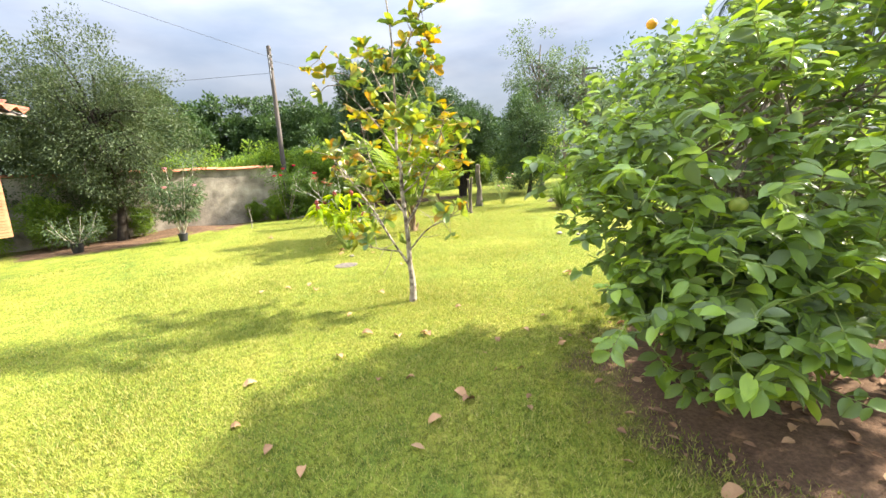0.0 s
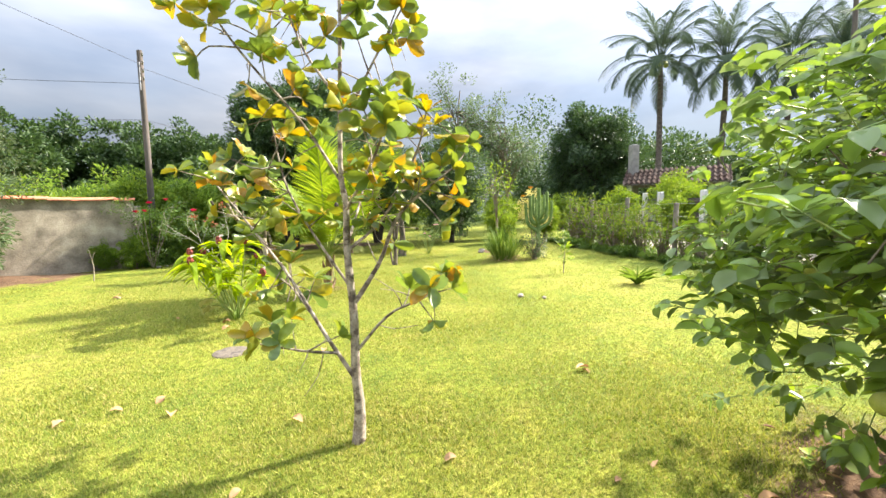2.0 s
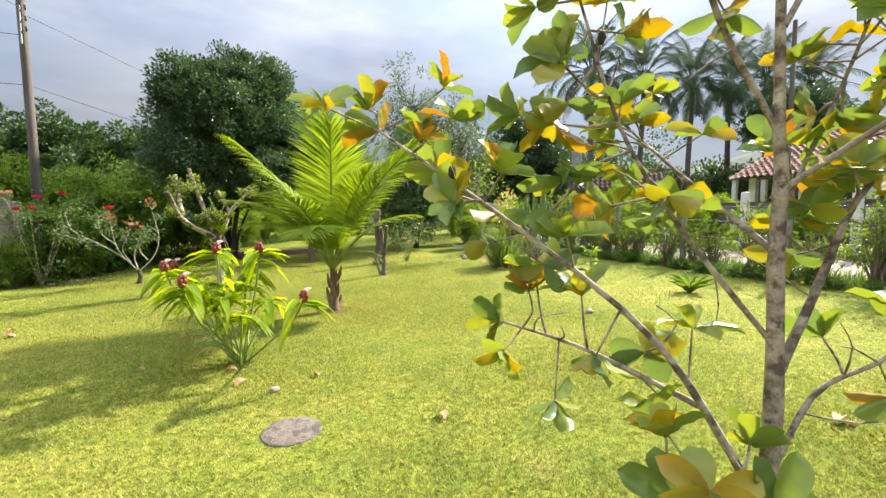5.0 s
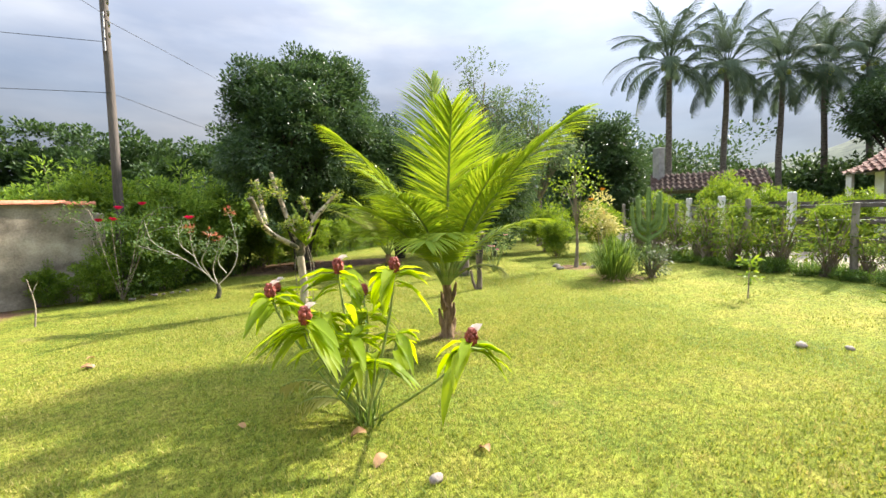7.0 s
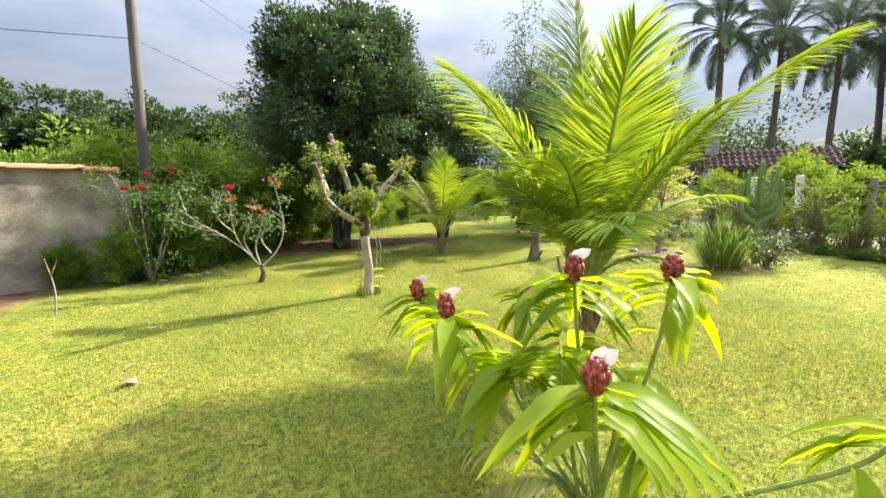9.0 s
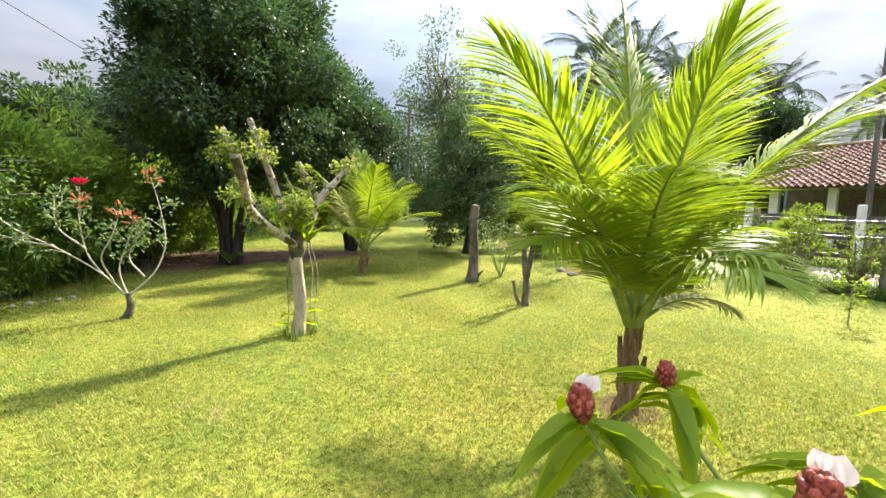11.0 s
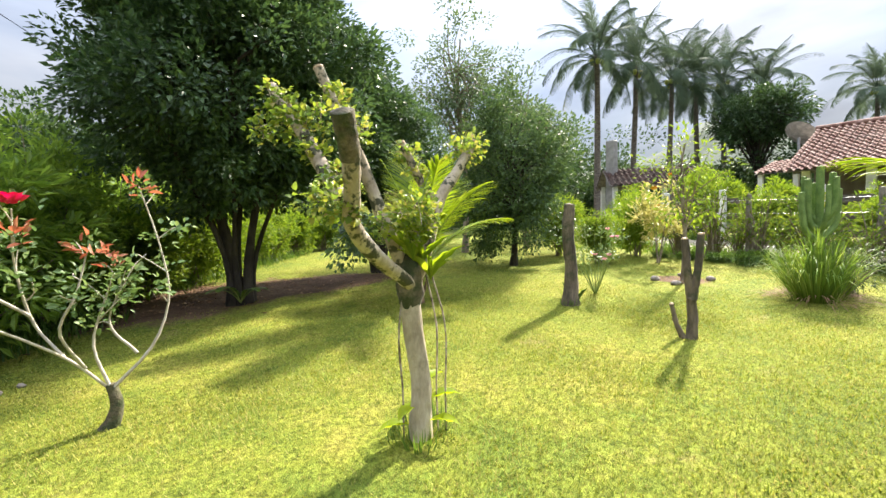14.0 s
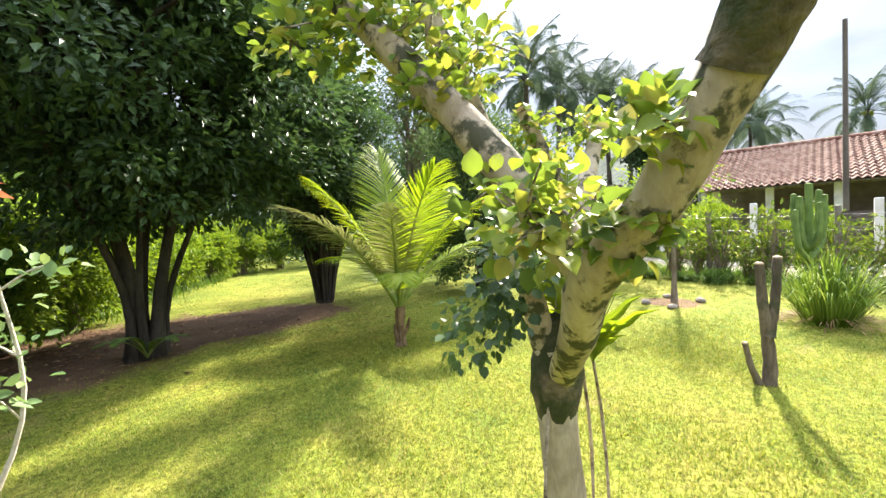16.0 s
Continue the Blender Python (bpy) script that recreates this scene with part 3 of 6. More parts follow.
# ---- garden wall with tile coping ----
def build_wall():
    a, b = np.array([-6.42, 16.6]), np.array([-13.5, 12.65])
    d = (b - a) / np.linalg.norm(b - a)
    length = float(np.linalg.norm(b - a))
    base = float(ground_z(*a)) - 0.25
    at = pose(a[0], a[1], 0, 0, 0, math.degrees(math.atan2(d[1], d[0])))
    g = Geo()
    # wall body in short panels so that its top line is a little uneven
    xs = np.linspace(0, length, 25)
    rows = [(-0.075, base), (0.075, base), (0.075, 2.0), (-0.075, 2.0)]
    v = [(x, y, z + (0.012 * math.sin(x * 3.1) if z > 1 else 0)) for x in xs for y, z in rows]
    g.add(v, [(4 * i + j, 4 * i + (j + 1) % 4, 4 * i + 4 + (j + 1) % 4, 4 * i + 4 + j) for i in range(24) for j in range(4)] + [(0, 3, 2, 1), (96, 97, 98, 99)])
    wall = tagged(part("wall_garden", g, M_PLASTER, smooth=False, at=at), "grey weathered plaster garden wall topped with red clay tiles", "wall", kind="structure")
    rows = []
    tile = Geo()
    n = 9
    ang = np.linspace(0.15, math.pi - 0.15, n)
    for z_off in (0.0, 0.016):
        rows.append(np.array([(-0.005 + 0.5 * s, 0.16 * math.cos(q), 0.08 * math.sin(q) + z_off - 0.012 * s) for s in (0, 1) for q in ang]))
    v = np.vstack(rows)
    f = []
    for k in (0, 2 * n):
        f += [(k + i, k + i + 1, k + n + i + 1, k + n + i) for i in range(n - 1)]
    f += [(i, i + 1, 2 * n + i + 1, 2 * n + i) for i in range(n - 1)] + [(n + i, n + i + 1, 3 * n + i + 1, 3 * n + i) for i in range(n - 1)]
    tile.add(v, f)
    me = tile.mesh("tile", M_TILE)
    for i in range(int(length / 0.47)):
        part("tile", me, None, wall, at=pose(i * 0.47 - 0.04, 0.01 * math.sin(i * 2.3), 2.005 + 0.012 * math.sin(i * 1.7), 0, 1.5 * math.sin(i * 1.1), 2 * math.sin(i * 3.7)))
    g = Geo()
    box(g, (-0.18, -0.1, base), (0.0, 0.1, 1.86), 0.02)
    part("pier", g, M_PLASTER, wall, smooth=False)


build_wall()


# ---- trees ----
def tree_dark():
    """Large dark broadleaf with several stems from one foot."""
    t = thing("broadleaf_tree", -2.25, 19.1, "large dense dark-green broadleaf tree with several stems", "tree")
    g = Geo()
    tops = []
    for k, (dx, dy, r) in enumerate(((-0.35, 0.1, 0.13), (0.4, -0.15, 0.1), (0.2, 0.35, 0.07), (-0.7, -0.3, 0.06), (0.85, 0.2, 0.055), (-0.1, -0.55, 0.05), (-0.5, 0.6, 0.05))):
        p0 = (dx * 0.22, dy * 0.22, -0.05)
        p = tube(g, [p0, (dx * 0.3 + 0.05 * math.sin(k * 2.1), dy * 0.3, 0.8), (dx * 1.0, dy * 1.0, 2.1), (dx * 1.9, dy * 1.9, 3.6)], r * 0.85, r * 0.4, 10, 9, 0.04, 0.05)
        tops.append(p[-1])
    part("trunk", g, M_DARKBARK, t)
    heart = np.array([-0.1, 0.2, 3.7])
    c = np.vstack([blob_points(620, (0.25, 0.2, 3.65), (2.25, 2.3, 2.3), 0.4, 0.3, 0.22), blob_points(170, (0.65, 0.3, 5.25), (1.45, 1.45, 1.2), 0.4, 1.3), blob_points(130, (-0.7, 0.2, 5.0), (1.2, 1.3, 1.2), 0.4, 2.0), blob_points(140, (2.0, 0.4, 3.5), (1.15, 1.3, 1.5), 0.4, 4.0)])
    c = c[c[:, 2] > 1.55 + 0.25 * np.sin(c[:, 0] * 3)]
    g = Geo()
    for top in tops:
        near = c[np.argsort(np.linalg.norm(c - top, axis=1))[5:90:6]]
        branch_out(g, top * 0.75, near, 0.045)
    part("limb_frame", g, M_DARKBARK, t)
    g = Geo()
    clumps(g, c, 0.36, 130, 0.11, 0.058, LEAF_SMALL, heart, 0.0)
    part("crown", g, M_DARKLEAF, t, "glossy dark green leaves", kind="stuff", smooth=False)
    for az, ln in ((-130, 0.75), (-70, 0.6), (-170, 0.6), (-20, 0.5)):
        r, g = frond(ln, 62, 80, 0.13, 18, 0.035, 0.3)
        f = part("fern_leaf", g, M_BUSH, t, "green fern growing at the foot", at=pose(-0.05, -0.25, 0.05, 0, 0, az), kind="stuff")
        part("midrib", r, M_GREENSTEM, f)
    # the companion tree with a brushy foot
    t = thing("multi_stem_tree", 1.1, 20.4, "dark small tree with brushy stems spreading from foot", "tree")
    g = Geo()
    for k in range(90):
        a, s = rng.uniform(0, 6.28), rng.uniform(0.2, 1.0)
        tube(g, [(0.16 * s * math.cos(a), 0.16 * s * math.sin(a), -0.03), (0.3 * s * math.cos(a), 0.3 * s * math.sin(a), 0.7), (0.75 * s * math.cos(a), 0.75 * s * math.sin(a), 2.1)], 0.03, 0.012, 6, 5)
    part("stem_brush", g, M_DARKBARK, t, kind="stuff")
    g = Geo()
    tube(g, [(0, 0, -0.05), (0, 0, 0.5), (0.05, 0, 2.6)], 0.15, 0.05, 8, 9, 0.04, 0.06)
    part("trunk", g, M_DARKBARK, t)
    c = np.vstack([blob_points(260, (0, 0, 3.1), (1.6, 1.6, 1.7), 0.35, 5.0), blob_points(40, (0, 0, 1.5), (0.6, 0.6, 0.6), 0.3, 6.0)])
    c = c[c[:, 2] > 1.2]
    g = Geo()
    clumps(g, c, 0.34, 110, 0.1, 0.055, LEAF_SMALL, (0, 0, 2.8), 0.0)
    part("crown", g, M_DARKLEAF, t, kind="stuff", smooth=False)


def round_tree(name, x, y, height, radii, label, mat, leaf=(0.1, 0.05), n=160, per=60, trunk=0.09, seed=0.4, lift=None, bark=None, clump=0.3, shell=0.4, cat="tree", group=""):
    """A broadleaf with one trunk, limbs and a crown of clumps."""
    t = thing(name, x, y, label, cat, group)
    cz = height - radii[2] if lift is None else lift
    c = blob_points(n, (0, 0, cz), radii, shell, seed)
    c = c[c[:, 2] > 0.18]
    g = Geo()
    p = tube(g, [(0, 0, -0.05), (0.05 * radii[0], 0, cz * 0.4), (-0.04 * radii[0], 0.05, cz), (0.02, 0, cz + radii[2] * 0.6)], trunk, trunk * 0.25, 9, 8, 0.04, trunk * 0.5)
    part("trunk", g, bark or M_BARK, t)
    g = Geo()
    for k in (3, 4, 5, 6):
        branch_out(g, p[k], c[k::max(5, n // 14)], trunk * 0.35)
    part("limb_frame", g, bark or M_BARK, t)
    g = Geo()
    clumps(g, c, clump, per, leaf[0], leaf[1], LEAF_SMALL, (0, 0, cz))
    part("crown", g, mat, t, kind="stuff", smooth=False)
    return t


round_tree("olive_bush_tree", -10.3, 13.6, 6.3, (2.55, 2.1, 2.9), "wide grey-green bushy tree overhanging the garden wall", M_OLIVE, (0.085, 0.04), 640, 90, 0.13, 0.9, 3.35, M_DARKBARK, 0.42, 0.3)
round_tree("olive_bush_tree", -14.2, 13.4, 6.8, (2.6, 2.4, 3.0), "wide grey-green bushy tree overhanging the garden wall", M_OLIVE, (0.12, 0.055), 340, 105, 0.14, 1.9, 3.4, M_DARKBARK, 0.5, 0.3)
round_tree("round_evergreen", 3.9, 18.6, 4.3, (1.5, 1.4, 2.05), "round dark evergreen tree with leaves down to ground", M_EVERGREEN, (0.1, 0.05), 300, 75, 0.08, 1.7, 2.25, M_DARKBARK, 0.32)
round_tree("thin_tree", 5.3, 22.1, 8.2, (2.1, 2.0, 2.5), "tall thin tree with an airy pale crown", M_PALELEAF, (0.13, 0.065), 96, 64, 0.09, 2.6, 5.4, M_BARK, 0.42, 0.15)
round_tree("airy_tree", 7.3, 21.2, 6.0, (1.7, 1.6, 1.7), "airy light-green tree behind the fence", M_PALELEAF, (0.15, 0.08), 78, 46, 0.08, 3.1, 4.0, M_BARK, 0.42, 0.2)


# ---- palms ----
def frond(length, rise, droop, leaf_len, pairs, width, hang=0.25, stalk=0.18, wide=54, narrow=28, rib=0.016):
    """Points of a palm leaf's rachis and its leaflets, in the plane x-z, from the origin."""
    n = 14
    a = radians(rise)
    p, q = [np.zeros(3)], a
    step = length / n
    for i in range(n):
        q = a - radians(droop) * ((i + 1) / n) ** 1.4
        p.append(p[-1] + step * np.array([math.cos(q), 0, math.sin(q)]))
    p = np.array(p)
    tan = unit(np.gradient(p, axis=0))
    s = np.linspace(stalk, 0.995, pairs)
    base = np.stack([np.interp(s, np.linspace(0, 1, n + 1), p[:, k]) for k in range(3)], 1)
    tg = unit(np.stack([np.interp(s, np.linspace(0, 1, n + 1), tan[:, k]) for k in range(3)], 1))
    up = np.cross(tg, np.array([0, 1.0, 0]))
    up = np.where(up[:, 2:3] < 0, -up, up)
    g = Geo()
    prof = np.sin(np.pi * np.clip(0.12 + 0.8 * (s - stalk) / (1 - stalk), 0, 1)) ** 0.7
    for sd in (-1, 1):
        ang = radians(wide) - radians(wide - narrow) * ((s - stalk) / (1 - stalk))[:, None]
        along = np.cos(ang) * tg + np.sin(ang) * np.array([0, sd, 0]) + up * (0.22 - hang * s[:, None]) + rng.normal(size=base.shape) * 0.05
        ln = leaf_len * prof * rng.uniform(0.9, 1.08, pairs)
        v0 = np.array([(-0.4, 0, 0), (0.4, 0, 0), (0.5, 0.4, 0.02), (-0.5, 0.4, 0.02), (0.3, 0.78, -0.06), (-0.3, 0.78, -0.06), (0, 1, -0.16)])
        leaves(g, base, along, up + np.array([0, -0.35 * sd, 0]), ln, width, (v0, np.array([(0, 1, 2, 3), (3, 2, 4, 5), (5, 4, 6, 6)])))
    r = Geo()
    tube(r, p[::2], rib * length ** 0.5, 0.003, 10, 6)
    return r, g


tree_dark()


def coconut_young(x, y, name, specs, trunk_h, label, leaf_mat, size=1.0):
    t = thing(name, x, y, label, "palm tree")
    g = Geo()
    tube(g, [(0, 0, -0.04), (0.015, 0, trunk_h * 0.5), (0, 0, trunk_h)], 0.064 * size, 0.052 * size, 12, 12, 0.07, 0.05)
    part("trunk", g, M_FIBRE, t)
    for k in range(6):
        g = Geo()
        a = k * 2.4 + 0.5
        z = trunk_h * (0.1 + 0.12 * k)
        ca, sa = math.cos(a), math.sin(a)
        out, high = rng.uniform(0.09, 0.15) * size, rng.uniform(0.12, 0.24) * size
        tube(g, [(ca * 0.03, sa * 0.03, z - 0.05), (ca * out * 0.75, sa * out * 0.75, z + 0.03), (ca * out, sa * out, z + high)], 0.045 * size, 0.014 * size, 9, 8, 0.14)
        part("leaf_base", g, M_FIBRE, t, "torn brown leaf stub")
    for az, length, rise, droop, leaf_len, pale in specs:
        r, g = frond(length, rise, droop, leaf_len, int(8 + 40 * length), 0.021 * size, 0.42, 0.26, 76, 26, 0.021)
        top = pose(0.03 * math.cos(radians(az)), 0.03 * math.sin(radians(az)), trunk_h - 0.05, 0, 0, az)
        f = part("frond", g, M_PALE if pale else leaf_mat, t, "bleached dry frond" if pale else "", at=top, kind="stuff")
        part("midrib", r, M_GREENSTEM, f)
    return t


coconut_young(-0.72, 10.57, "young_coconut_palm", [
    (100, 2.55, 88, 8, 0.66, 0), (170, 2.2, 68, 28, 0.7, 0), (-45, 2.45, 66, 34, 0.66, 0), (10, 2.15, 76, 22, 0.66, 0), (50, 2.25, 82, 16, 0.64, 0), (-100, 2.05, 82, 16, 0.64, 0), (218, 1.55, 72, 58, 0.62, 0), (185, 1.35, 62, 68, 0.58, 0), (240, 1.3, 60, 72, 0.55, 0),
    (140, 1.85, 68, 34, 0.58, 0), (-70, 1.75, 72, 38, 0.58, 0), (85, 1.6, 64, 50, 0.52, 0), (190, 1.65, 60, 50, 0.58, 0), (-15, 1.5, 58, 56, 0.5, 0), (-38, 0.75, 50, 80, 0.32, 1), (250, 1.2, 66, 70, 0.48, 0)],
    0.7, "young coconut palm with bright yellow-green fronds on lawn", M_COCO)
coconut_young(-0.1, 16.85, "young_coconut_palm", [
    (80, 2.0, 86, 14, 0.55, 0), (150, 1.8, 72, 30, 0.55, 0), (10, 1.8, 72, 32, 0.55, 0), (-60, 1.75, 68, 40, 0.55, 0), (-100, 1.8, 76, 26, 0.52, 0), (178, 1.9, 58, 40, 0.5, 1), (225, 1.7, 64, 42, 0.48, 1), (-25, 1.7, 52, 50, 0.48, 0), (100, 1.4, 54, 60, 0.45, 0), (50, 1.4, 52, 60, 0.45, 0), (-130, 1.2, 54, 70, 0.42, 0)],
    0.55, "small young coconut palm with one bleached side", M_COCO, 0.85)


def tall_palm():
    t = thing("tall_coconut_palm", 20.8, 27.1, "tall coconut palm with drooping dark crown beyond lane", "palm tree", "row of tall palms")
    g = Geo()
    tube(g, [(0, 0, -0.1), (0.15, 0.1, 4.0), (0.05, 0, 8.0), (0, 0, 10.9)], 0.21, 0.15, 20, 10, 0.04, 0.1)
    part("trunk", g, M_PALMTRUNK, t)
    for k in range(5):
        g = Geo()
        ball(g, (0.35 * math.cos(k * 1.3), 0.35 * math.sin(k * 1.3), 10.55 - 0.06 * k), (0.16, 0.16, 0.2))
        part("coconut", g, M_LIME, t)
    meshes = []
    for length, rise, droop in ((4.0, 82, 55), (4.5, 62, 85), (4.6, 42, 98), (4.2, 16, 84), (3.6, -22, 58)):
        r, g = frond(length, rise, droop, 0.85, 70, 0.036, 0.9)
        for rv, rf in ((np.concatenate(r.v), r.f),):
            n0 = g.n
            g.v.append(rv)
            g.n += len(rv)
            g.f += [f + n0 for f in rf]
        meshes.append(g.mesh("frond", M_PALM, False))
    for k in range(28):
        az, i = k * 137.5 + rng.uniform(-12, 12), min(4, k * 5 // 28)
        part("frond", meshes[i], None, t, at=pose(0.1 * math.cos(radians(az)), 0.1 * math.sin(radians(az)), 10.95 - 0.12 * i, 0, rng.uniform(-8, 8), az))
    return t


palm = tall_palm()
for x, y, s, a in ((27.2, 28.0, 1.07, 50), (33.8, 28.4, 1.12, 120), (39.85, 28.95, 1.2, 200), (45.3, 28.7, 1.3, 290), (47.5, 26.0, 1.2, 330), (50.0, 18.2, 1.06, 20), (66.0, 18.5, 1.25, 140), (63.0, 9.0, 1.25, 75)):
    m = pose(x, y, float(ground_z(x, y)), 0, 0, a) @ Matrix.Scale(s, 4)
    copy_thing(palm, m)


# ---- foreground trees on the lawn ----
def rosette(t, tip, aim, count, meshes, size):
    """Leaves spreading in a whorl from the end of a twig, each an object."""
    aim = unit(aim)
    s = unit(np.cross(aim, np.array([0.2, 0.9, 0.3])))
    u = np.cross(s, aim)
    for k in range(count):
        a = k * 2.4 + rng.uniform(-0.3, 0.3)
        radial = math.cos(a) * s + math.sin(a) * u
        d = unit(aim * rng.uniform(0.25, 0.9) + radial + UP * 0.15)
        n = unit(aim - radial * 0.2 + rng.normal(size=3) * 0.25)
        side = unit(np.cross(d, n))
        nn = np.cross(side, d)
        ln = size * rng.uniform(0.7, 1.15)
        m = Matrix(((side[0] * ln, d[0] * ln, nn[0] * ln, tip[0]), (side[1] * ln, d[1] * ln, nn[1] * ln, tip[1]), (side[2] * ln, d[2] * ln, nn[2] * ln, tip[2]), (0, 0, 0, 1)))
        part("leaf", meshes[int(rng.integers(len(meshes)))], None, t, at=m)


def tropical_almond():
    t = thing("almond_sapling", -0.4, 4.95, "young tropical almond tree with green, yellow and orange leaves", "tree")
    meshes = []
    for droop, widest, fold in ((0.1, 0.62, 0.12), (0.25, 0.64, 0.2), (-0.1, 0.6, 0.25), (0.05, 0.66, 0.05)):
        v, f = leaf_fine(droop, widest, fold, 9, 0.42)
        v[:, 0] *= 0.52
        meshes.append(Geo().add(v, f).mesh("leaf", M_ALMOND))
    g = Geo()
    tube(g, [(0, 0, -0.03), (0.012, 0.01, 0.25), (-0.005, 0.01, 0.47), (-0.01, 0, 0.9), (-0.04, 0, 1.3), (-0.035, 0, 1.6), (-0.065, 0, 1.8), (-0.05, 0.02, 2.4), (-0.04, 0, 3.0), (-0.08, 0, 3.5)], 0.036, 0.007, 26, 9, 0.05, 0.012)
    part("trunk", g, M_TWIG, t)
    arms = [
        [(0, 0, 0.42), (-0.2, 0.04, 0.75), (-0.42, 0.18, 1.12), (-0.75, 0.55, 1.5), (-1.05, 0.92, 1.82)],
        [(-0.27, 0.08, 0.87), (-0.42, 0.45, 0.98), (-0.55, 0.8, 1.02)],
        [(-0.12, 0.01, 0.62), (-0.32, -0.02, 0.66), (-0.58, -0.06, 0.74)],
        [(0, 0, 0.95), (0.17, -0.02, 1.22), (0.28, -0.06, 1.5), (0.46, -0.1, 1.68), (0.64, -0.12, 1.82)],
        [(0, 0, 0.62), (0.22, -0.02, 0.86), (0.44, -0.12, 0.98), (0.6, -0.1, 1.08)],
        [(-0.03, 0, 1.3), (0.22, 0.1, 1.52), (0.44, 0.05, 1.95), (0.5, 0.0, 2.2)],
        [(-0.05, 0, 1.72), (-0.28, 0.08, 2.1), (-0.62, 0, 2.5), (-0.82, -0.06, 2.8)],
        [(-0.06, 0, 2.05), (0.14, -0.08, 2.45), (0.38, -0.1, 2.88)],
        [(-0.03, 0, 1.35), (0.08, 0.42, 1.65), (0.18, 0.85, 1.98)],
        [(-0.06, 0, 2.25), (-0.28, 0.3, 2.65), (-0.42, 0.42, 3.05)],
        [(-0.04, 0, 1.55), (0.12, -0.32, 1.85), (0.2, -0.5, 2.1)],
        [(-0.02, 0, 1.05), (-0.25, 0.15, 1.4), (-0.43, 0.27, 1.75), (-0.52, 0.38, 2.2)],
        [(-0.05, 0, 2.7), (0.15, 0.12, 3.0), (0.3, 0.1, 3.3)],
    ]
    g2, g3, along = Geo(), Geo(), []
    for k, arm in enumerate(arms):
        g = Geo()
        p = tube(g, arm, 0.017 if k in (0, 3) else 0.011, 0.005, 14, 6, 0.05)
        along.append(p)
        tips = [(p[-1], p[-1] - p[-3])]
        for i in (6, 9, 11):
            d = unit(p[i] - p[i - 2] + rng.normal(size=3) * 0.7 + UP * 0.3)
            e = p[i] + d * rng.uniform(0.14, 0.26)
            tube(g, [p[i], (p[i] + e) / 2 + rng.normal(size=3) * 0.015, e], 0.006, 0.004, 5, 5)
            tips.append((e, d))
        part("branch", g, M_TWIG, t)
        for tip, aim in tips:
            rosette(t, tip, aim, 6, meshes, 0.145)
        for i in (3, 6, 8, 10):
            d = unit(p[i] - p[i - 1] + rng.normal(size=3) * 0.8)
            e = p[i] + d * rng.uniform(0.12, 0.32)
            tube(g2, [p[i], (p[i] + e) / 2 + rng.normal(size=3) * 0.02, e], 0.0045, 0.002, 5, 4)
        for i in ((8, 11) if k in (1, 2, 4) else (5, 7, 8, 9, 10, 11, 12, 13)):
            d = unit(rng.normal(size=3) + UP * 0.4)
            e = p[i] + d * rng.uniform(0.08, 0.24)
            tube(g2, [p[i], e], 0.005, 0.003, 3, 4)
            az = np.arange(6) * 1.05 + rng.uniform(0, 6)
            rad = np.stack([np.cos(az), np.sin(az), 0 * az], 1)
            leaves(g3, np.tile(e, (6, 1)), rad + d * rng.uniform(0.2, 0.9, (6, 1)) + rng.normal(size=(6, 3)) * 0.25, d - rad * 0.2 + rng.normal(size=(6, 3)) * 0.2, rng.uniform(0.1, 0.16, 6), rng.uniform(0.05, 0.08, 6), leaf_fine(0.12, 0.64, 0.15, 7, 0.42))
    along = np.vstack(along)
    for q in ((-1.07, 1.0, 1.92), (-0.95, 0.75, 1.76), (-0.8, 0.85, 2.0), (-0.75, 0.5, 1.62), (-0.6, 0.6, 1.86), (-0.92, 0.5, 1.52), (-0.55, 0.35, 1.58), (-0.45, 0.5, 2.1), (0.4, 0.1, 1.86), (0.6, 0, 1.85), (0.8, 0, 2.0), (0.66, -0.1, 1.74), (0.15, 0.1, 1.7), (-0.75, 0.2, 1.9), (-0.3, 0.2, 2.3)):
        q = np.array(q)
        near = along[np.argmin(np.linalg.norm(along - q, axis=1) + 0.6 * np.maximum(0, along[:, 2] - q[2]))]
        tube(g2, [near, (near + q) / 2 + rng.normal(size=3) * 0.03, q], 0.006, 0.004, 6, 5)
        rosette(t, q, unit(q - near) + UP * 0.6, 7, meshes, 0.138)
    for tip in ((-0.08, 0, 3.5), (-0.02, 0.02, 3.1)):
        rosette(t, np.array(tip), UP, 6, meshes, 0.16)
    for x, y, z in ((-0.95, 0.48, 1.62), (0.4, -0.12, 1.75), (-0.5, 0.3, 2.05), (0.3, -0.05, 2.9), (-0.1, 0.3, 1.6)):
        g = Geo()
        ball(g, (x, y, z), (0.014, 0.014, 0.022), 6, 8, 0.1)
        part("seed_pod", g, M_DARKBARK, t, "dark dry seed pod")
    part("side_twig", g2, M_TWIG, t, kind="stuff")
    part("leaf_spray", g3, M_ALMOND_SPRAY, t, "yellowing green leaf sprays", kind="stuff")


tropical_almond()


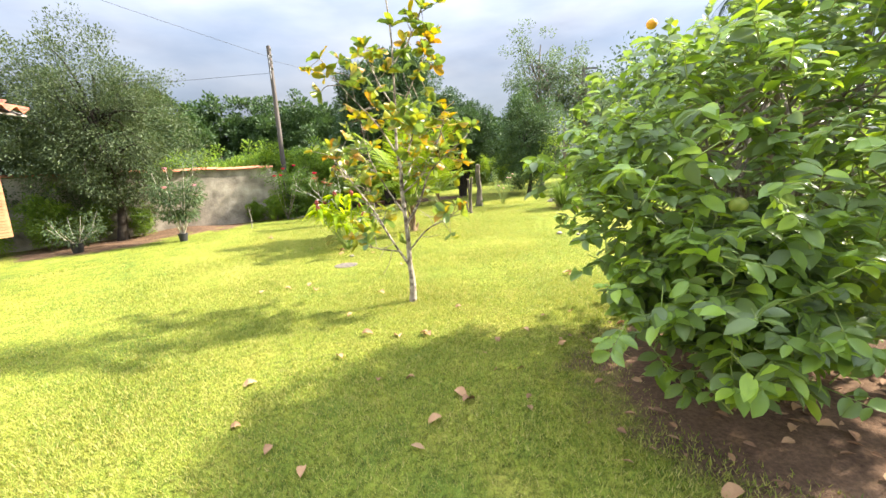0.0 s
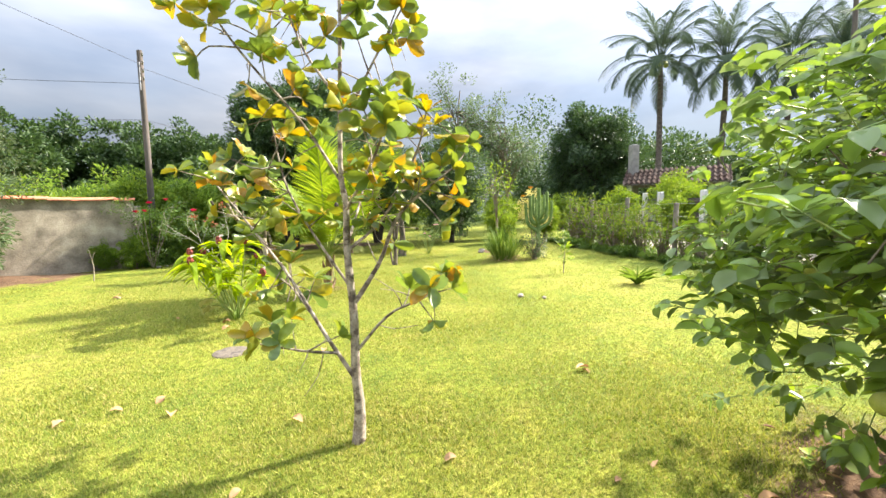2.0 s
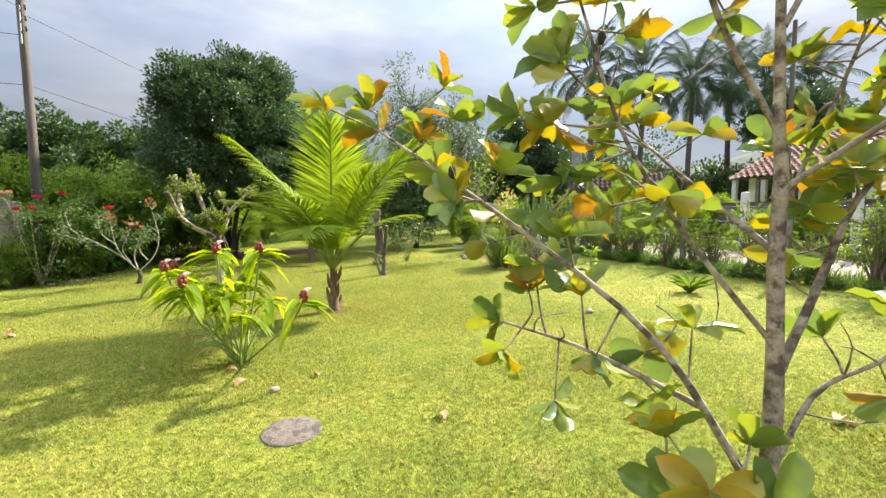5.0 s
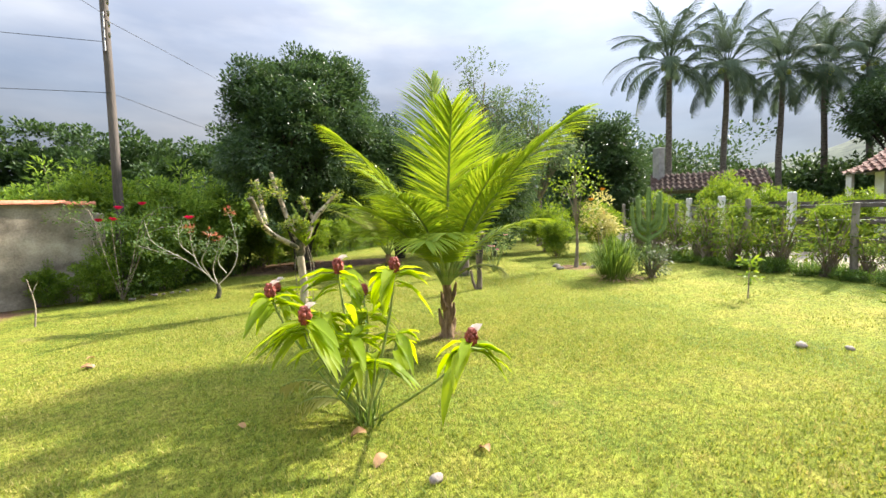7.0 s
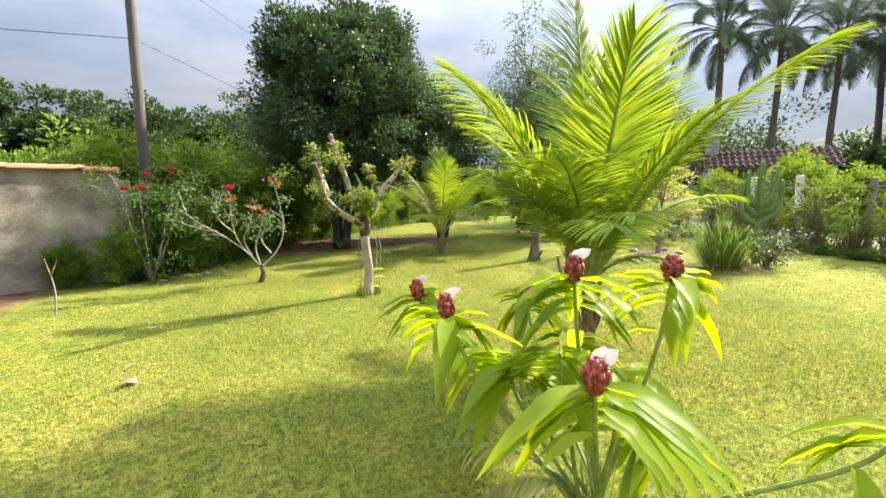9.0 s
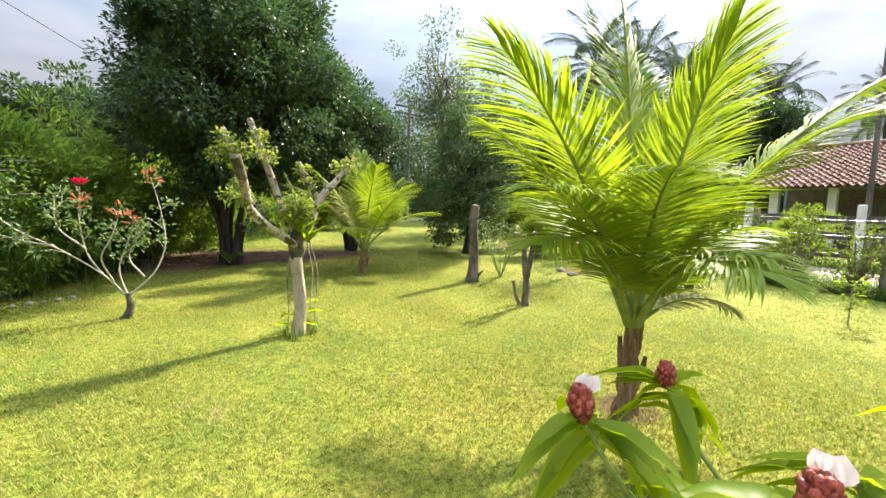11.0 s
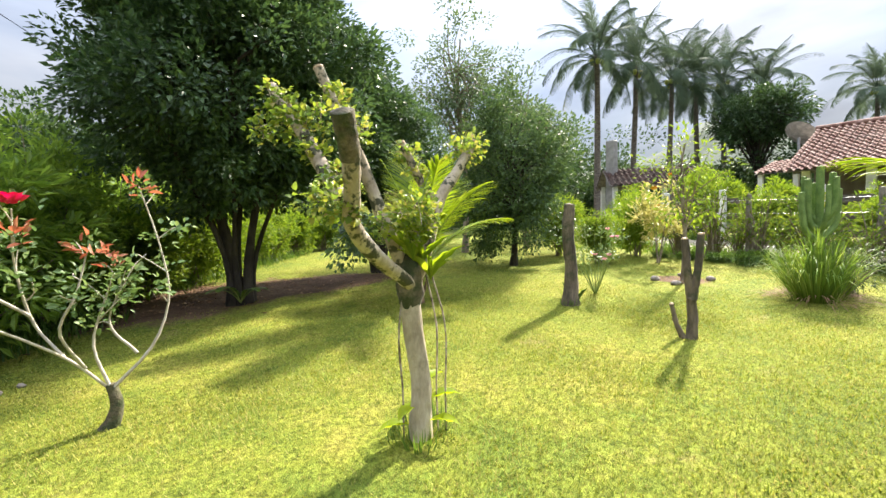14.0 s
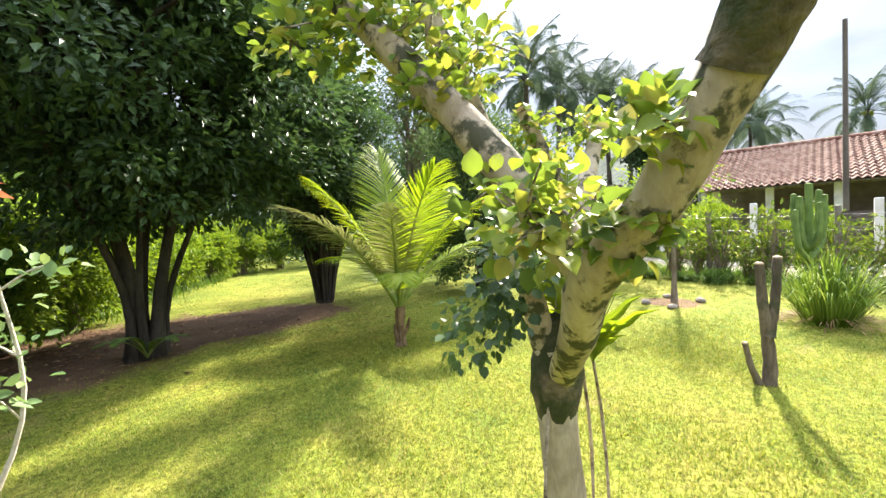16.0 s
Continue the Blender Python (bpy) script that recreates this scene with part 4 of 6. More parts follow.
def citrus():
    t = thing("citrus_tree", 2.3, 3.0, "broad citrus tree with dense green leaves to ground", "tree")
    g = Geo()
    p = tube(g, [(0, 0, -0.05), (0.04, -0.02, 0.5), (0, 0.02, 1.3), (0.05, 0, 2.3)], 0.09, 0.03, 10, 9, 0.05, 0.04)
    part("trunk", g, M_BARK, t)
    c = np.vstack([blob_points(330, (0, 0, 1.42), (1.36, 1.36, 1.25), 0.5, 0.8, 0.2), blob_points(40, (-0.95, -0.6, 0.85), (0.25, 0.35, 0.4), 0.2, 0.1), blob_points(40, (-0.1, 0.1, 2.55), (0.75, 0.75, 0.4), 0.2, 0.5), blob_points(70, (-0.75, -0.95, 0.8), (0.4, 0.4, 0.5), 0.2, 0.6)])
    c = c[c[:, 2] > 0.3 + 0.1 * np.sin(c[:, 0] * 7)]
    c = c[c[:, 2] < 2.35 + 0.45 * (c[:, 0] + 0.35)]
    g = Geo()
    for k in range(2, 9):
        branch_out(g, p[k], c[k::23] * np.array([0.85, 0.85, 0.95]), 0.014)
    part("limb_frame", g, M_BARK, t)
    # twig by twig: leaves stand along short sprays
    near = c[(c[:, 0] < -0.65) & (c[:, 2] < 2.4)]
    rest = c
    fine = leaf_fine(0.18, 0.5, 0.12, 5, 0.58)
    g, tw = Geo(), Geo()

    def spray(centres, per):
        base, along, nrm = [], [], []
        for q in centres:
            for _ in range(per):
                s = q + rng.normal(size=3) * np.array([0.14, 0.14, 0.12])
                d = unit(unit(s - np.array([0, 0, 1.2])) * 0.8 + rng.normal(size=3) * 0.55 + UP * 0.1)
                tube(tw, [s - d * 0.1, s, s + d * 0.08], 0.0035, 0.002, 3, 4, cap=False)
                side = unit(np.cross(d, UP + rng.normal(size=3) * 0.2))
                for k in range(6):
                    base.append(s + d * (0.02 * k - 0.02))
                    along.append(d * rng.uniform(0.2, 0.7) + side * (1 if k % 2 else -1) + rng.normal(size=3) * 0.3 - UP * 0.2)
                    nrm.append(UP + d * 0.4 + rng.normal(size=3) * 0.35)
        return np.array(base), np.array(along), np.array(nrm)

    b, a, n = spray(rest, 5)
    k = rng.uniform(0.07, 0.13, len(b))
    leaves(g, b, a, n, k, k * 0.52, fine)
    part("crown", g, M_CITRUS, t, "glossy citrus leaves", kind="stuff")
    b, a, n = spray(near[:: max(1, len(near) // 46)][:46], 1)
    meshes = []
    for dr in (0.1, 0.25, 0.4):
        v, f = leaf_fine(dr, 0.5, 0.13, 7, 0.58)
        v[:, 0] *= 0.52
        meshes.append(Geo().add(v, f).mesh("leaf", M_CITRUS))
    for q, d, m0 in zip(b, unit(a), n):
        side = unit(np.cross(d, m0))
        nn = np.cross(side, d)
        ln = rng.uniform(0.085, 0.13)
        part("leaf", meshes[int(rng.integers(3))], None, t, at=Matrix(((side[0] * ln, d[0] * ln, nn[0] * ln, q[0]), (side[1] * ln, d[1] * ln, nn[1] * ln, q[1]), (side[2] * ln, d[2] * ln, nn[2] * ln, q[2]), (0, 0, 0, 1))))
    part("twig_mass", tw, M_GREENSTEM, t, kind="stuff")
    for x, y, z, mat in ((-0.55, 0.6, 2.55, M_ORANGE), (-1.02, 0.35, 1.25, M_LIME), (-1.05, 0.1, 0.85, M_LIME), (-0.85, -0.95, 1.25, M_LIME), (-0.4, -1.05, 2.2, M_ORANGE), (-1.0, -0.7, 0.6, M_LIME)):
        g = Geo()
        ball(g, (x, y, z), (0.042, 0.042, 0.04), 8, 12)
        part("fruit", g, mat, t, "ripe orange fruit" if mat is M_ORANGE else "unripe green fruit")


citrus()


def spiral_ginger():
    t = thing("spiral_ginger", -1.98, 8.8, "spiral ginger plant with glossy leaves and red cones", "plant")
    meshes = []
    for dr in (0.5, 0.85, 1.15):
        v, f = leaf_fine(dr, 0.52, 0.1, 9)
        v[:, 0] *= 0.31
        meshes.append(Geo().add(v, f).mesh("leaf", M_COSTUS))
    stems = [((-0.65, 0.24, 0.94), 1), ((-0.19, -0.02, 1.12), 1), ((0.18, -0.15, 1.12), 1), ((-0.43, -0.47, 0.88), 1), ((0.5, -0.75, 0.72), 1), ((-0.63, 0.8, 0.9), 1), ((0.13, 0.93, 0.8), 1), ((-0.3, 0.3, 0.7), 0), ((0.05, 0.3, 0.75), 0), ((-0.15, -0.25, 0.7), 0), ((-0.4, 0.55, 0.66), 0), ((0.25, 0.1, 0.6), 0), ((-0.45, 0.05, 0.75), 0), ((-0.3, -0.1, 0.85), 0), ((0.0, -0.3, 0.55), 0)]
    for k, (tip, flowers) in enumerate(stems):
        tip = np.array(tip)
        g = Geo()
        foot = np.array([rng.uniform(-0.06, 0.06), rng.uniform(-0.06, 0.06), -0.02])
        p = tube(g, [foot, foot * 0.5 + tip * np.array([0.45, 0.45, 0.38]), tip * np.array([0.85, 0.85, 0.76]), tip], 0.011, 0.008, 14, 6)
        part("stem", g, M_GREENSTEM, t)
        n = 20 if flowers else 17
        for i in range(n):
            s = 0.7 + 0.3 * (i / n) ** 0.32
            j = min(12, int(s * 13))
            q = p[j] + (p[j + 1] - p[j]) * (s * 13 - j)
            a = i * 2.1 + k
            d = unit(np.array([math.cos(a), math.sin(a), 0.62 - 0.7 * rng.random()]))
            side = unit(np.cross(d, UP))
            nn = np.cross(side, d)
            ln = rng.uniform(0.18, 0.28)
            part("leaf", meshes[int(rng.integers(3))], None, t, at=Matrix(((side[0] * ln, d[0] * ln, nn[0] * ln, q[0]), (side[1] * ln, d[1] * ln, nn[1] * ln, q[1]), (side[2] * ln, d[2] * ln, nn[2] * ln, q[2]), (0, 0, 0, 1))))
        if flowers:
            g = Geo()
            ax = unit(UP * 4 + unit(tip - p[-3]))
            for r in range(8):
                for j in range(7):
                    a = j * 0.898 + r * 0.45
                    w = 0.027 * math.sin(math.pi * (0.2 + 0.62 * r / 7)) * (1 + 0.25 * math.sin(j * 5 + r * 3))
                    c = tip + ax * (0.0115 * r + 0.003) + np.array([math.cos(a) * w, math.sin(a) * w, 0])
                    ball(g, c, (0.012, 0.012, 0.017), 4, 6, 0.2)
            cone = part("flower_cone", g, M_BRACT, t, "dark red flower cone")
            if k not in (2, 6):
                g = Geo()
                b = tip + ax * 0.07 + np.array([0.016, -0.008, 0])
                for a in (0.2, 1.3, -1.0):
                    leaves(g, [b], [(math.cos(a) * 0.6, math.sin(a) * 0.4, 1.0)], [(-0.8, -0.4, 0.4)], 0.062, 0.055, leaf_fine(0.5, 0.6, 0.3, 5))
                part("petal", g, M_WHITE, cone, "white papery petals")
    for az, ln in ((146, 0.74), (170, 0.5)):
        r, g = frond(ln, 46, 75, 0.17, 11, 0.04, 1.3, 0.4)
        f = part("fern_leaf", g, M_YELLOWED, t, "yellowed curling fern leaf", at=pose(-0.05, 0.05, 0.06, 0, 0, az), kind="stuff")
        part("midrib", r, M_GREENSTEM, f)
    g = Geo()
    a = rng.uniform(0, 6.28, 60)
    base = np.stack([0.12 * np.cos(a), 0.12 * np.sin(a), 0 * a], 1) * rng.random((60, 1))
    leaves(g, base, np.stack([np.cos(a) * 0.5, np.sin(a) * 0.5, 1 + 0 * a], 1), np.stack([np.cos(a), np.sin(a), 0 * a], 1), rng.uniform(0.12, 0.25, 60), 0.01, LEAF_STRAP)
    part("grass_tuft", g, M_BUSH, t, kind="stuff")


spiral_ginger()


def pollard():
    """Sawn-off tree overgrown with epiphytes."""
    t = thing("pollarded_tree", -2.33, 13.56, "pollarded tree with sawn pale limbs and clinging plants", "tree")
    g = Geo()
    tube(g, [(0, 0, -0.05), (0.02, 0, 0.35), (-0.02, 0.02, 0.75), (-0.03, 0.03, 1.08)], 0.062, 0.066, 14, 14, 0.035, 0.03)
    part("trunk", g, M_PALETRUNK, t, "pale bare lower trunk")
    g = Geo()
    ball(g, (-0.025, 0.025, 0.99), (0.084, 0.084, 0.21), 12, 16, 0.05)
    part("collar", g, M_MOSS, t, "dark mossy fork")
    arms = [
        ([(-0.54, -0.3, 1.4), (-0.6, -0.12, 1.65), (-0.65, 0.15, 1.95), (-0.7, 0.39, 2.2)], 0.042, 0.033, M_PALEBARK),
        ([(-0.02, 0.05, 1.02), (-0.18, 0.06, 1.42), (-0.3, 0.12, 1.8), (-0.39, 0.2, 2.08), (-0.46, 0.27, 2.32)], 0.044, 0.032, M_PALEBARK),
        ([(-0.01, 0.01, 0.98), (-0.38, -0.21, 1.21), (-0.57, -0.335, 1.38), (-0.62, -0.45, 1.5), (-0.67, -0.56, 1.66), (-0.735, -0.64, 1.82)], 0.044, 0.038, M_PALEBARK),
        ([(0.0, 0.03, 1.0), (0.1, 0.03, 1.17), (0.24, 0.05, 1.52), (0.42, 0.08, 1.72), (0.62, 0.12, 1.95)], 0.048, 0.033, M_PALEBARK),
        ([(0.23, 0.05, 1.5), (0.12, 0.1, 1.68), (0.03, 0.15, 1.9)], 0.034, 0.026, M_PALEBARK),
    ]
    foliage = []
    for pts, r0, r1, mat in arms:
        g = Geo()
        p = tube(g, pts, r0, r1, 16, 11, 0.06)
        limb = part("limb", g, mat, t)
        foliage.append(p)
        if len(foliage) == 3:
            continue
        d = unit(p[-1] - p[-3])
        g = Geo()
        tube(g, [p[-1] + d * 0.004, p[-1] + d * 0.016], r1 * 1.02, r1 * 0.97, 2, 11)
        part("sawn_end", g, M_CUT, limb, "sawn end")
    a, b, c, d, e = foliage
    at = np.array
    g = Geo()
    tube(g, [c[12], c[13], c[14], c[15] + 0.015 * unit(c[15] - c[14])], 0.045, 0.047, 12, 14, 0.035)
    part("mossy_head", g, M_MOSS, t, "dark mossy limb head")
    spots = [(at([-0.7, 0.2, 1.97]), 0.14), (at([-0.62, 0.12, 1.92]), 0.14), (at([-0.54, 0.08, 1.96]), 0.14), (at([-0.42, 0.02, 1.96]), 0.14), (at([-0.3, 0.13, 1.95]), 0.13), (at([-0.8, 0.26, 1.92]), 0.11), (a[12], 0.13), (a[13] + at([-0.04, -0.02, 0.0]), 0.13), (a[10], 0.12), (a[7], 0.08), (b[12], 0.12), (b[13] + at([0.06, 0, -0.03]), 0.1), (b[9], 0.07), (c[11] + at([-0.04, 0.06, 0.0]), 0.07), (c[8], 0.07), (c[6] + at([-0.06, 0.03, 0.1]), 0.12), (at([-0.72, -0.29, 1.5]), 0.12), (at([-0.6, -0.2, 1.52]), 0.11),
             (d[14], 0.13), (d[15] + at([0.04, 0.04, 0.0]), 0.13), (d[13] + at([-0.06, 0.0, 0.08]), 0.11), (e[13], 0.1), (e[9], 0.07), (at([-0.1, -0.2, 1.5]), 0.12), (at([-0.2, -0.16, 1.44]), 0.12), (at([0.0, -0.14, 1.44]), 0.11), (at([-0.28, -0.1, 1.38]), 0.1), (at([-0.08, -0.1, 1.34]), 0.1), (at([0.05, -0.04, 1.36]), 0.09)]
    g = Geo()
    clumps(g, [s for s, _ in spots], [r for _, r in spots], 72, 0.037, 0.029, leaf_fine(0.25, 0.45, 0.2, 4, 0.6), (-0.2, 0, 1.2), 0.1, 0.8)
    part("foliage", g, M_MIXLEAF, t, "small green and reddish sprouting leaves", kind="stuff")
    g = Geo()
    clumps(g, [(-0.44, -0.04, 1.3), (-0.4, -0.08, 1.38), (-0.48, 0.02, 1.22), (-0.36, 0.02, 1.26), (-0.48, -0.12, 1.44)], 0.1, 85, 0.03, 0.026, LEAF_MID, (-0.2, 0, 1.4), 0.4, 1.0)
    part("ivy", g, M_DARKLEAF, t, "dark hanging creeper", kind="stuff")
    tw = Geo()
    for s, r in spots:
        for _ in range(4):
            q = s + rng.normal(size=3) * r * 0.42
            tube(tw, [s, (s + q) / 2 + rng.normal(size=3) * 0.012, q], 0.0035, 0.0015, 4, 4)
    part("sprout_mass", tw, M_TWIG, t, kind="stuff")
    # strap-leaved epiphytes in the fork
    for x, y, z in ((0.05, -0.02, 1.12), (-0.04, -0.05, 1.15), (0.16, 0.06, 1.3), (0.08, -0.06, 1.02)):
        g = Geo()
        k = 14
        az = rng.uniform(0, 6.28, k)
        leaves(g, np.tile((x, y, z), (k, 1)), np.stack([np.cos(az) * 0.5, np.sin(az) * 0.5, 0.9 + 0 * az], 1), np.stack([-np.cos(az), -np.sin(az), 0.4 + 0 * az], 1), rng.uniform(0.14, 0.3, k), 0.026, leaf_fine(0.3, 0.4, 0.15, 6))
        part("epiphyte", g, M_COCO, t, "yellow-green strap leaves")
    for az, ln, rise in ((20, 0.6, 86), (140, 0.68, 84), (-100, 0.42, 78), (200, 0.4, 70)):
        r, g = frond(ln, rise, 25, 0.085, 17, 0.022, 0.2, 0.2, 60, 30, 0.008)
        f = part("fern_leaf", g, M_COCO, t, "upright yellow-green fern leaf", at=pose(0.02, 0.0, 1.13, 0, 0, az))
        part("midrib", r, M_GREENSTEM, f)
    for dx, dy in ((0.12, -0.02), (0.16, -0.05), (-0.1, 0.02)):
        g = Geo()
        tube(g, [(dx * 0.6, dy, 1.05), (dx * 1.2, dy, 0.7), (dx, dy * 1.5, 0.3), (dx * 1.1, dy, -0.01)], 0.006, 0.006, 14, 5, 0.1)
        part("vine", g, M_TWIG, t)
    for az, z in ((20, 0.33), (-150, 0.22), (-20, 0.24), (75, 0.1), (-60, 0.12), (170, 0.1)):
        g = Geo()
        ca, sa = math.cos(radians(az)), math.sin(radians(az))
        leaves(g, [(0.07 * ca, 0.07 * sa, z)], [(ca, sa, 0.35)], [(0, 0, 1)], 0.2, 0.085, leaf_fine(0.3, 0.55, 0.15, 6))
        part("sucker_leaf", g, M_COSTUS, t)
    g = Geo()
    k = 160
    az = rng.uniform(0, 6.28, k)
    rr = rng.uniform(0.08, 0.22, k)
    leaves(g, np.stack([rr * np.cos(az), rr * np.sin(az), -0.01 + 0 * az], 1), np.stack([np.cos(az) * 0.5, np.sin(az) * 0.5, 1 + 0 * az], 1), np.stack([np.cos(az), np.sin(az), 0 * az], 1), rng.uniform(0.08, 0.2, k), 0.009, LEAF_STRAP)
    part("grass_tuft", g, M_BUSH, t, kind="stuff")


pollard()


def bloom(parent, c, r, mat, label, name="flower"):
    """Layered petals round a centre."""
    g = Geo()
    for ring, k, tilt in ((0.35, 4, 1.6), (0.7, 6, 0.9), (1.0, 7, 0.35)):
        for i in range(k):
            a = i * 6.283 / k + ring * 3
            leaves(g, [np.array(c) + np.array([math.cos(a), math.sin(a), 0]) * r * 0.15], [(math.cos(a), math.sin(a), tilt)], [(-math.cos(a), -math.sin(a), 1)], r * (0.7 + 0.35 * ring), r * 0.9, leaf_fine(-0.3, 0.6, 0.3, 3))
    return part(name, g, mat, parent, label)


def rose_bush():
    t = thing("rose_bush", -3.95, 15.15, "bare rose bush with pale canes and a red bloom", "shrub")
    g = Geo()
    tube(g, [(0, 0, -0.03), (0.06, 0, 0.14), (0.03, 0.02, 0.3)], 0.05, 0.035, 7, 9, 0.07, 0.02)
    part("trunk", g, M_MOSS, t)
    canes = [[(0.03, 0.02, 0.26), (-0.2, 0.0, 0.55), (-0.55, -0.1, 0.85), (-0.95, -0.25, 1.15), (-1.05, -0.3, 1.5)], [(-0.2, 0, 0.55), (-0.35, 0.1, 0.8), (-0.4, 0.0, 1.2), (-0.36, -0.22, 1.55)], [(0.03, 0, 0.28), (-0.05, 0.1, 0.6), (0.05, 0.1, 0.95), (0.1, 0.0, 1.1)],
             [(0.05, 0, 0.28), (0.3, -0.02, 0.55), (0.42, 0, 0.9), (0.38, 0.0, 1.3), (0.28, 0, 1.72)], [(-0.1, 0.02, 0.45), (-0.2, -0.15, 0.75), (-0.1, -0.2, 1.0), (-0.02, -0.2, 1.3)], [(-0.6, -0.12, 0.9), (-0.9, 0.05, 0.95), (-1.3, 0.1, 1.1)], [(0.2, 0, 0.5), (0.05, 0.1, 0.75), (0.22, 0.1, 1.15)], [(-0.36, 0.08, 0.85), (-0.6, 0.1, 1.1), (-0.62, 0.1, 1.45)]]
    ends, twig_ends = [], []
    for cn in canes:
        g = Geo()
        p = tube(g, cn, 0.012, 0.0045, 14, 6, 0.1)
        part("cane", g, M_PALETWIG, t)
        ends += [p[-1], p[-4], p[-6]]
        for i in (6, 8, 10, 12):
            d = unit(p[i] - p[i - 1]) + rng.normal(size=3) * 0.7
            e = p[i] + unit(d) * rng.uniform(0.1, 0.24)
            g = Geo()
            tube(g, [p[i], (p[i] + e) / 2 + rng.normal(size=3) * 0.015, e], 0.005, 0.003, 5, 5)
            part("twig", g, M_PALETWIG, t)
            twig_ends.append(e)
    g = Geo()
    clumps(g, twig_ends[::2], 0.12, 18, 0.06, 0.04, LEAF_MID, (0, 0, 0.7), 0.1)
    clumps(g, ends, 0.16, 20, 0.055, 0.034, LEAF_MID, (0, 0, 0.7), 0.1)
    part("foliage", g, M_ROSELEAF, t, kind="stuff")
    g = Geo()
    clumps(g, [ends[9], ends[6] + np.array([0, 0, 0.1]), ends[12], ends[3] - np.array([0, 0, 0.15])], 0.1, 16, 0.08, 0.042, LEAF_MID, (0, 0, 0.7), 0)
    part("young_foliage", g, M_REDLEAF, t, "new reddish leaves", kind="stuff")
    bloom(t, (-0.36, -0.22, 1.58), 0.085, M_RED, "full red rose bloom")


rose_bush()


def small_plants():
    # dead upright trunk with a bromeliad at its foot
    t = thing("tree_stump_post", 1.38, 15.1, "tall dead trunk stump standing on lawn", "stump")
    g = Geo()
    tube(g, [(0, 0, -0.04), (0.02, 0, 0.6), (-0.02, 0.02, 1.1), (0.0, 0, 1.46)], 0.09, 0.075, 18, 14, 0.07, 0.06)
    part("trunk", g, M_STUMP, t)
    g = Geo()
    k = 60
    az = rng.uniform(0, 6.28, k)
    leaves(g, np.stack([0.13 * np.cos(az), 0.13 * np.sin(az), -0.01 + 0 * az], 1), np.stack([np.cos(az) * 0.4, np.sin(az) * 0.4, 1 + 0 * az], 1), np.stack([np.cos(az), np.sin(az), 0 * az], 1), rng.uniform(0.06, 0.16, k), 0.009, LEAF_STRAP)
    part("grass_tuft", g, M_BUSH, t, kind="stuff")
    g = Geo()
    k = 10
    az = rng.uniform(-1.6, 1.2, k)
    leaves(g, np.stack([0.1 * np.cos(az), 0.1 * np.sin(az), 0.02 + 0 * az], 1), np.stack([np.cos(az) * 0.35, np.sin(az) * 0.35, 1 + 0 * az], 1), np.stack([-np.cos(az), -np.sin(az), 0.3 + 0 * az], 1), rng.uniform(0.2, 0.36, k), 0.05, leaf_fine(0.2, 0.4, 0.2, 5))
    part("bromeliad", g, M_BUSH, t, "green strap leaves at the foot")
    # bare flowering shrub beside it
    t = thing("flowering_shrub", 2.25, 15.25, "sparse shrub of thin canes with pink blooms", "shrub")
    ends = []
    for k in range(14):
        a, s = k * 2.4, 0.3 + 0.6 * rng.random()
        g = Geo()
        p = tube(g, [(0, 0, -0.02), (0.35 * s * math.cos(a), 0.35 * s * math.sin(a), 0.4), (0.75 * s * math.cos(a), 0.75 * s * math.sin(a), 0.75 + 0.45 * rng.random())], 0.009, 0.004, 8, 5)
        part("cane", g, M_GREENSTEM, t)
        ends += [p[-1], p[-3]]
    g = Geo()
    clumps(g, ends, 0.15, 16, 0.05, 0.03, LEAF_SMALL, (0, 0, 0.5))
    part("foliage", g, M_ROSELEAF, t, kind="stuff")
    for e in ends[::5]:
        bloom(t, e, 0.045, M_PINK, "pink bloom")
    # sawn forked stump
    t = thing("forked_stump", 0.93, 13.26, "sawn forked grey stump with side stub", "stump")
    for pts, r0, r1 in (([(0, 0, -0.04), (0.01, 0, 0.3), (-0.01, 0.03, 0.6), (-0.035, 0.06, 1.05)], 0.055, 0.034), ([(0, 0, 0.42), (0.03, -0.04, 0.7), (0.06, -0.06, 1.1)], 0.04, 0.036), ([(-0.03, 0.06, -0.02), (-0.08, 0.12, 0.16), (-0.1, 0.16, 0.36)], 0.032, 0.022)):
        g = Geo()
        p = tube(g, pts, r0, r1, 14, 11, 0.09, 0.012)
        limb = part("stub", g, M_STUMP, t)
        g = Geo()
        tube(g, [p[-1], p[-1] + np.array([0, 0, 0.014])], r1 * 1.02, r1 * 0.95, 2, 9)
        part("sawn_end", g, M_CUT, limb, "sawn end")
    # lemongrass
    t = thing("lemongrass_clump", 3.83, 12.84, "large arching clump of lemongrass on lawn", "plant")
    g = Geo()
    for k in range(600):
        if k and k % 120 == 0:
            part("blade_tuft", g, M_LEMONGRASS, t, kind="stuff")
            g = Geo()
        a, s = 6.2832 * (k // 120) / 6 + rng.uniform(-1.1, 1.1), rng.random() ** 0.7
        h = rng.uniform(0.6, 1.12) * (1 - 0.25 * s)
        ca, sa = math.cos(a), math.sin(a)
        b = np.array([0.3 * s * ca, 0.3 * s * sa, 0])
        lean = s * rng.uniform(0.5, 1.05)
        fall = rng.random() ** 1.1 * (0.35 + s)
        sw = rng.normal(size=3) * np.array([0.08, 0.08, 0])
        pts = smooth_line([b, b + np.array([ca * 0.25 * lean, sa * 0.25 * lean, h * 0.5]), b + sw * 0.5 + np.array([ca * 0.5 * lean, sa * 0.5 * lean, h * (0.88 - 0.1 * fall)]), b + sw + np.array([ca * 0.72 * lean, sa * 0.72 * lean, h * (1.08 - 0.6 * fall)])], 7)
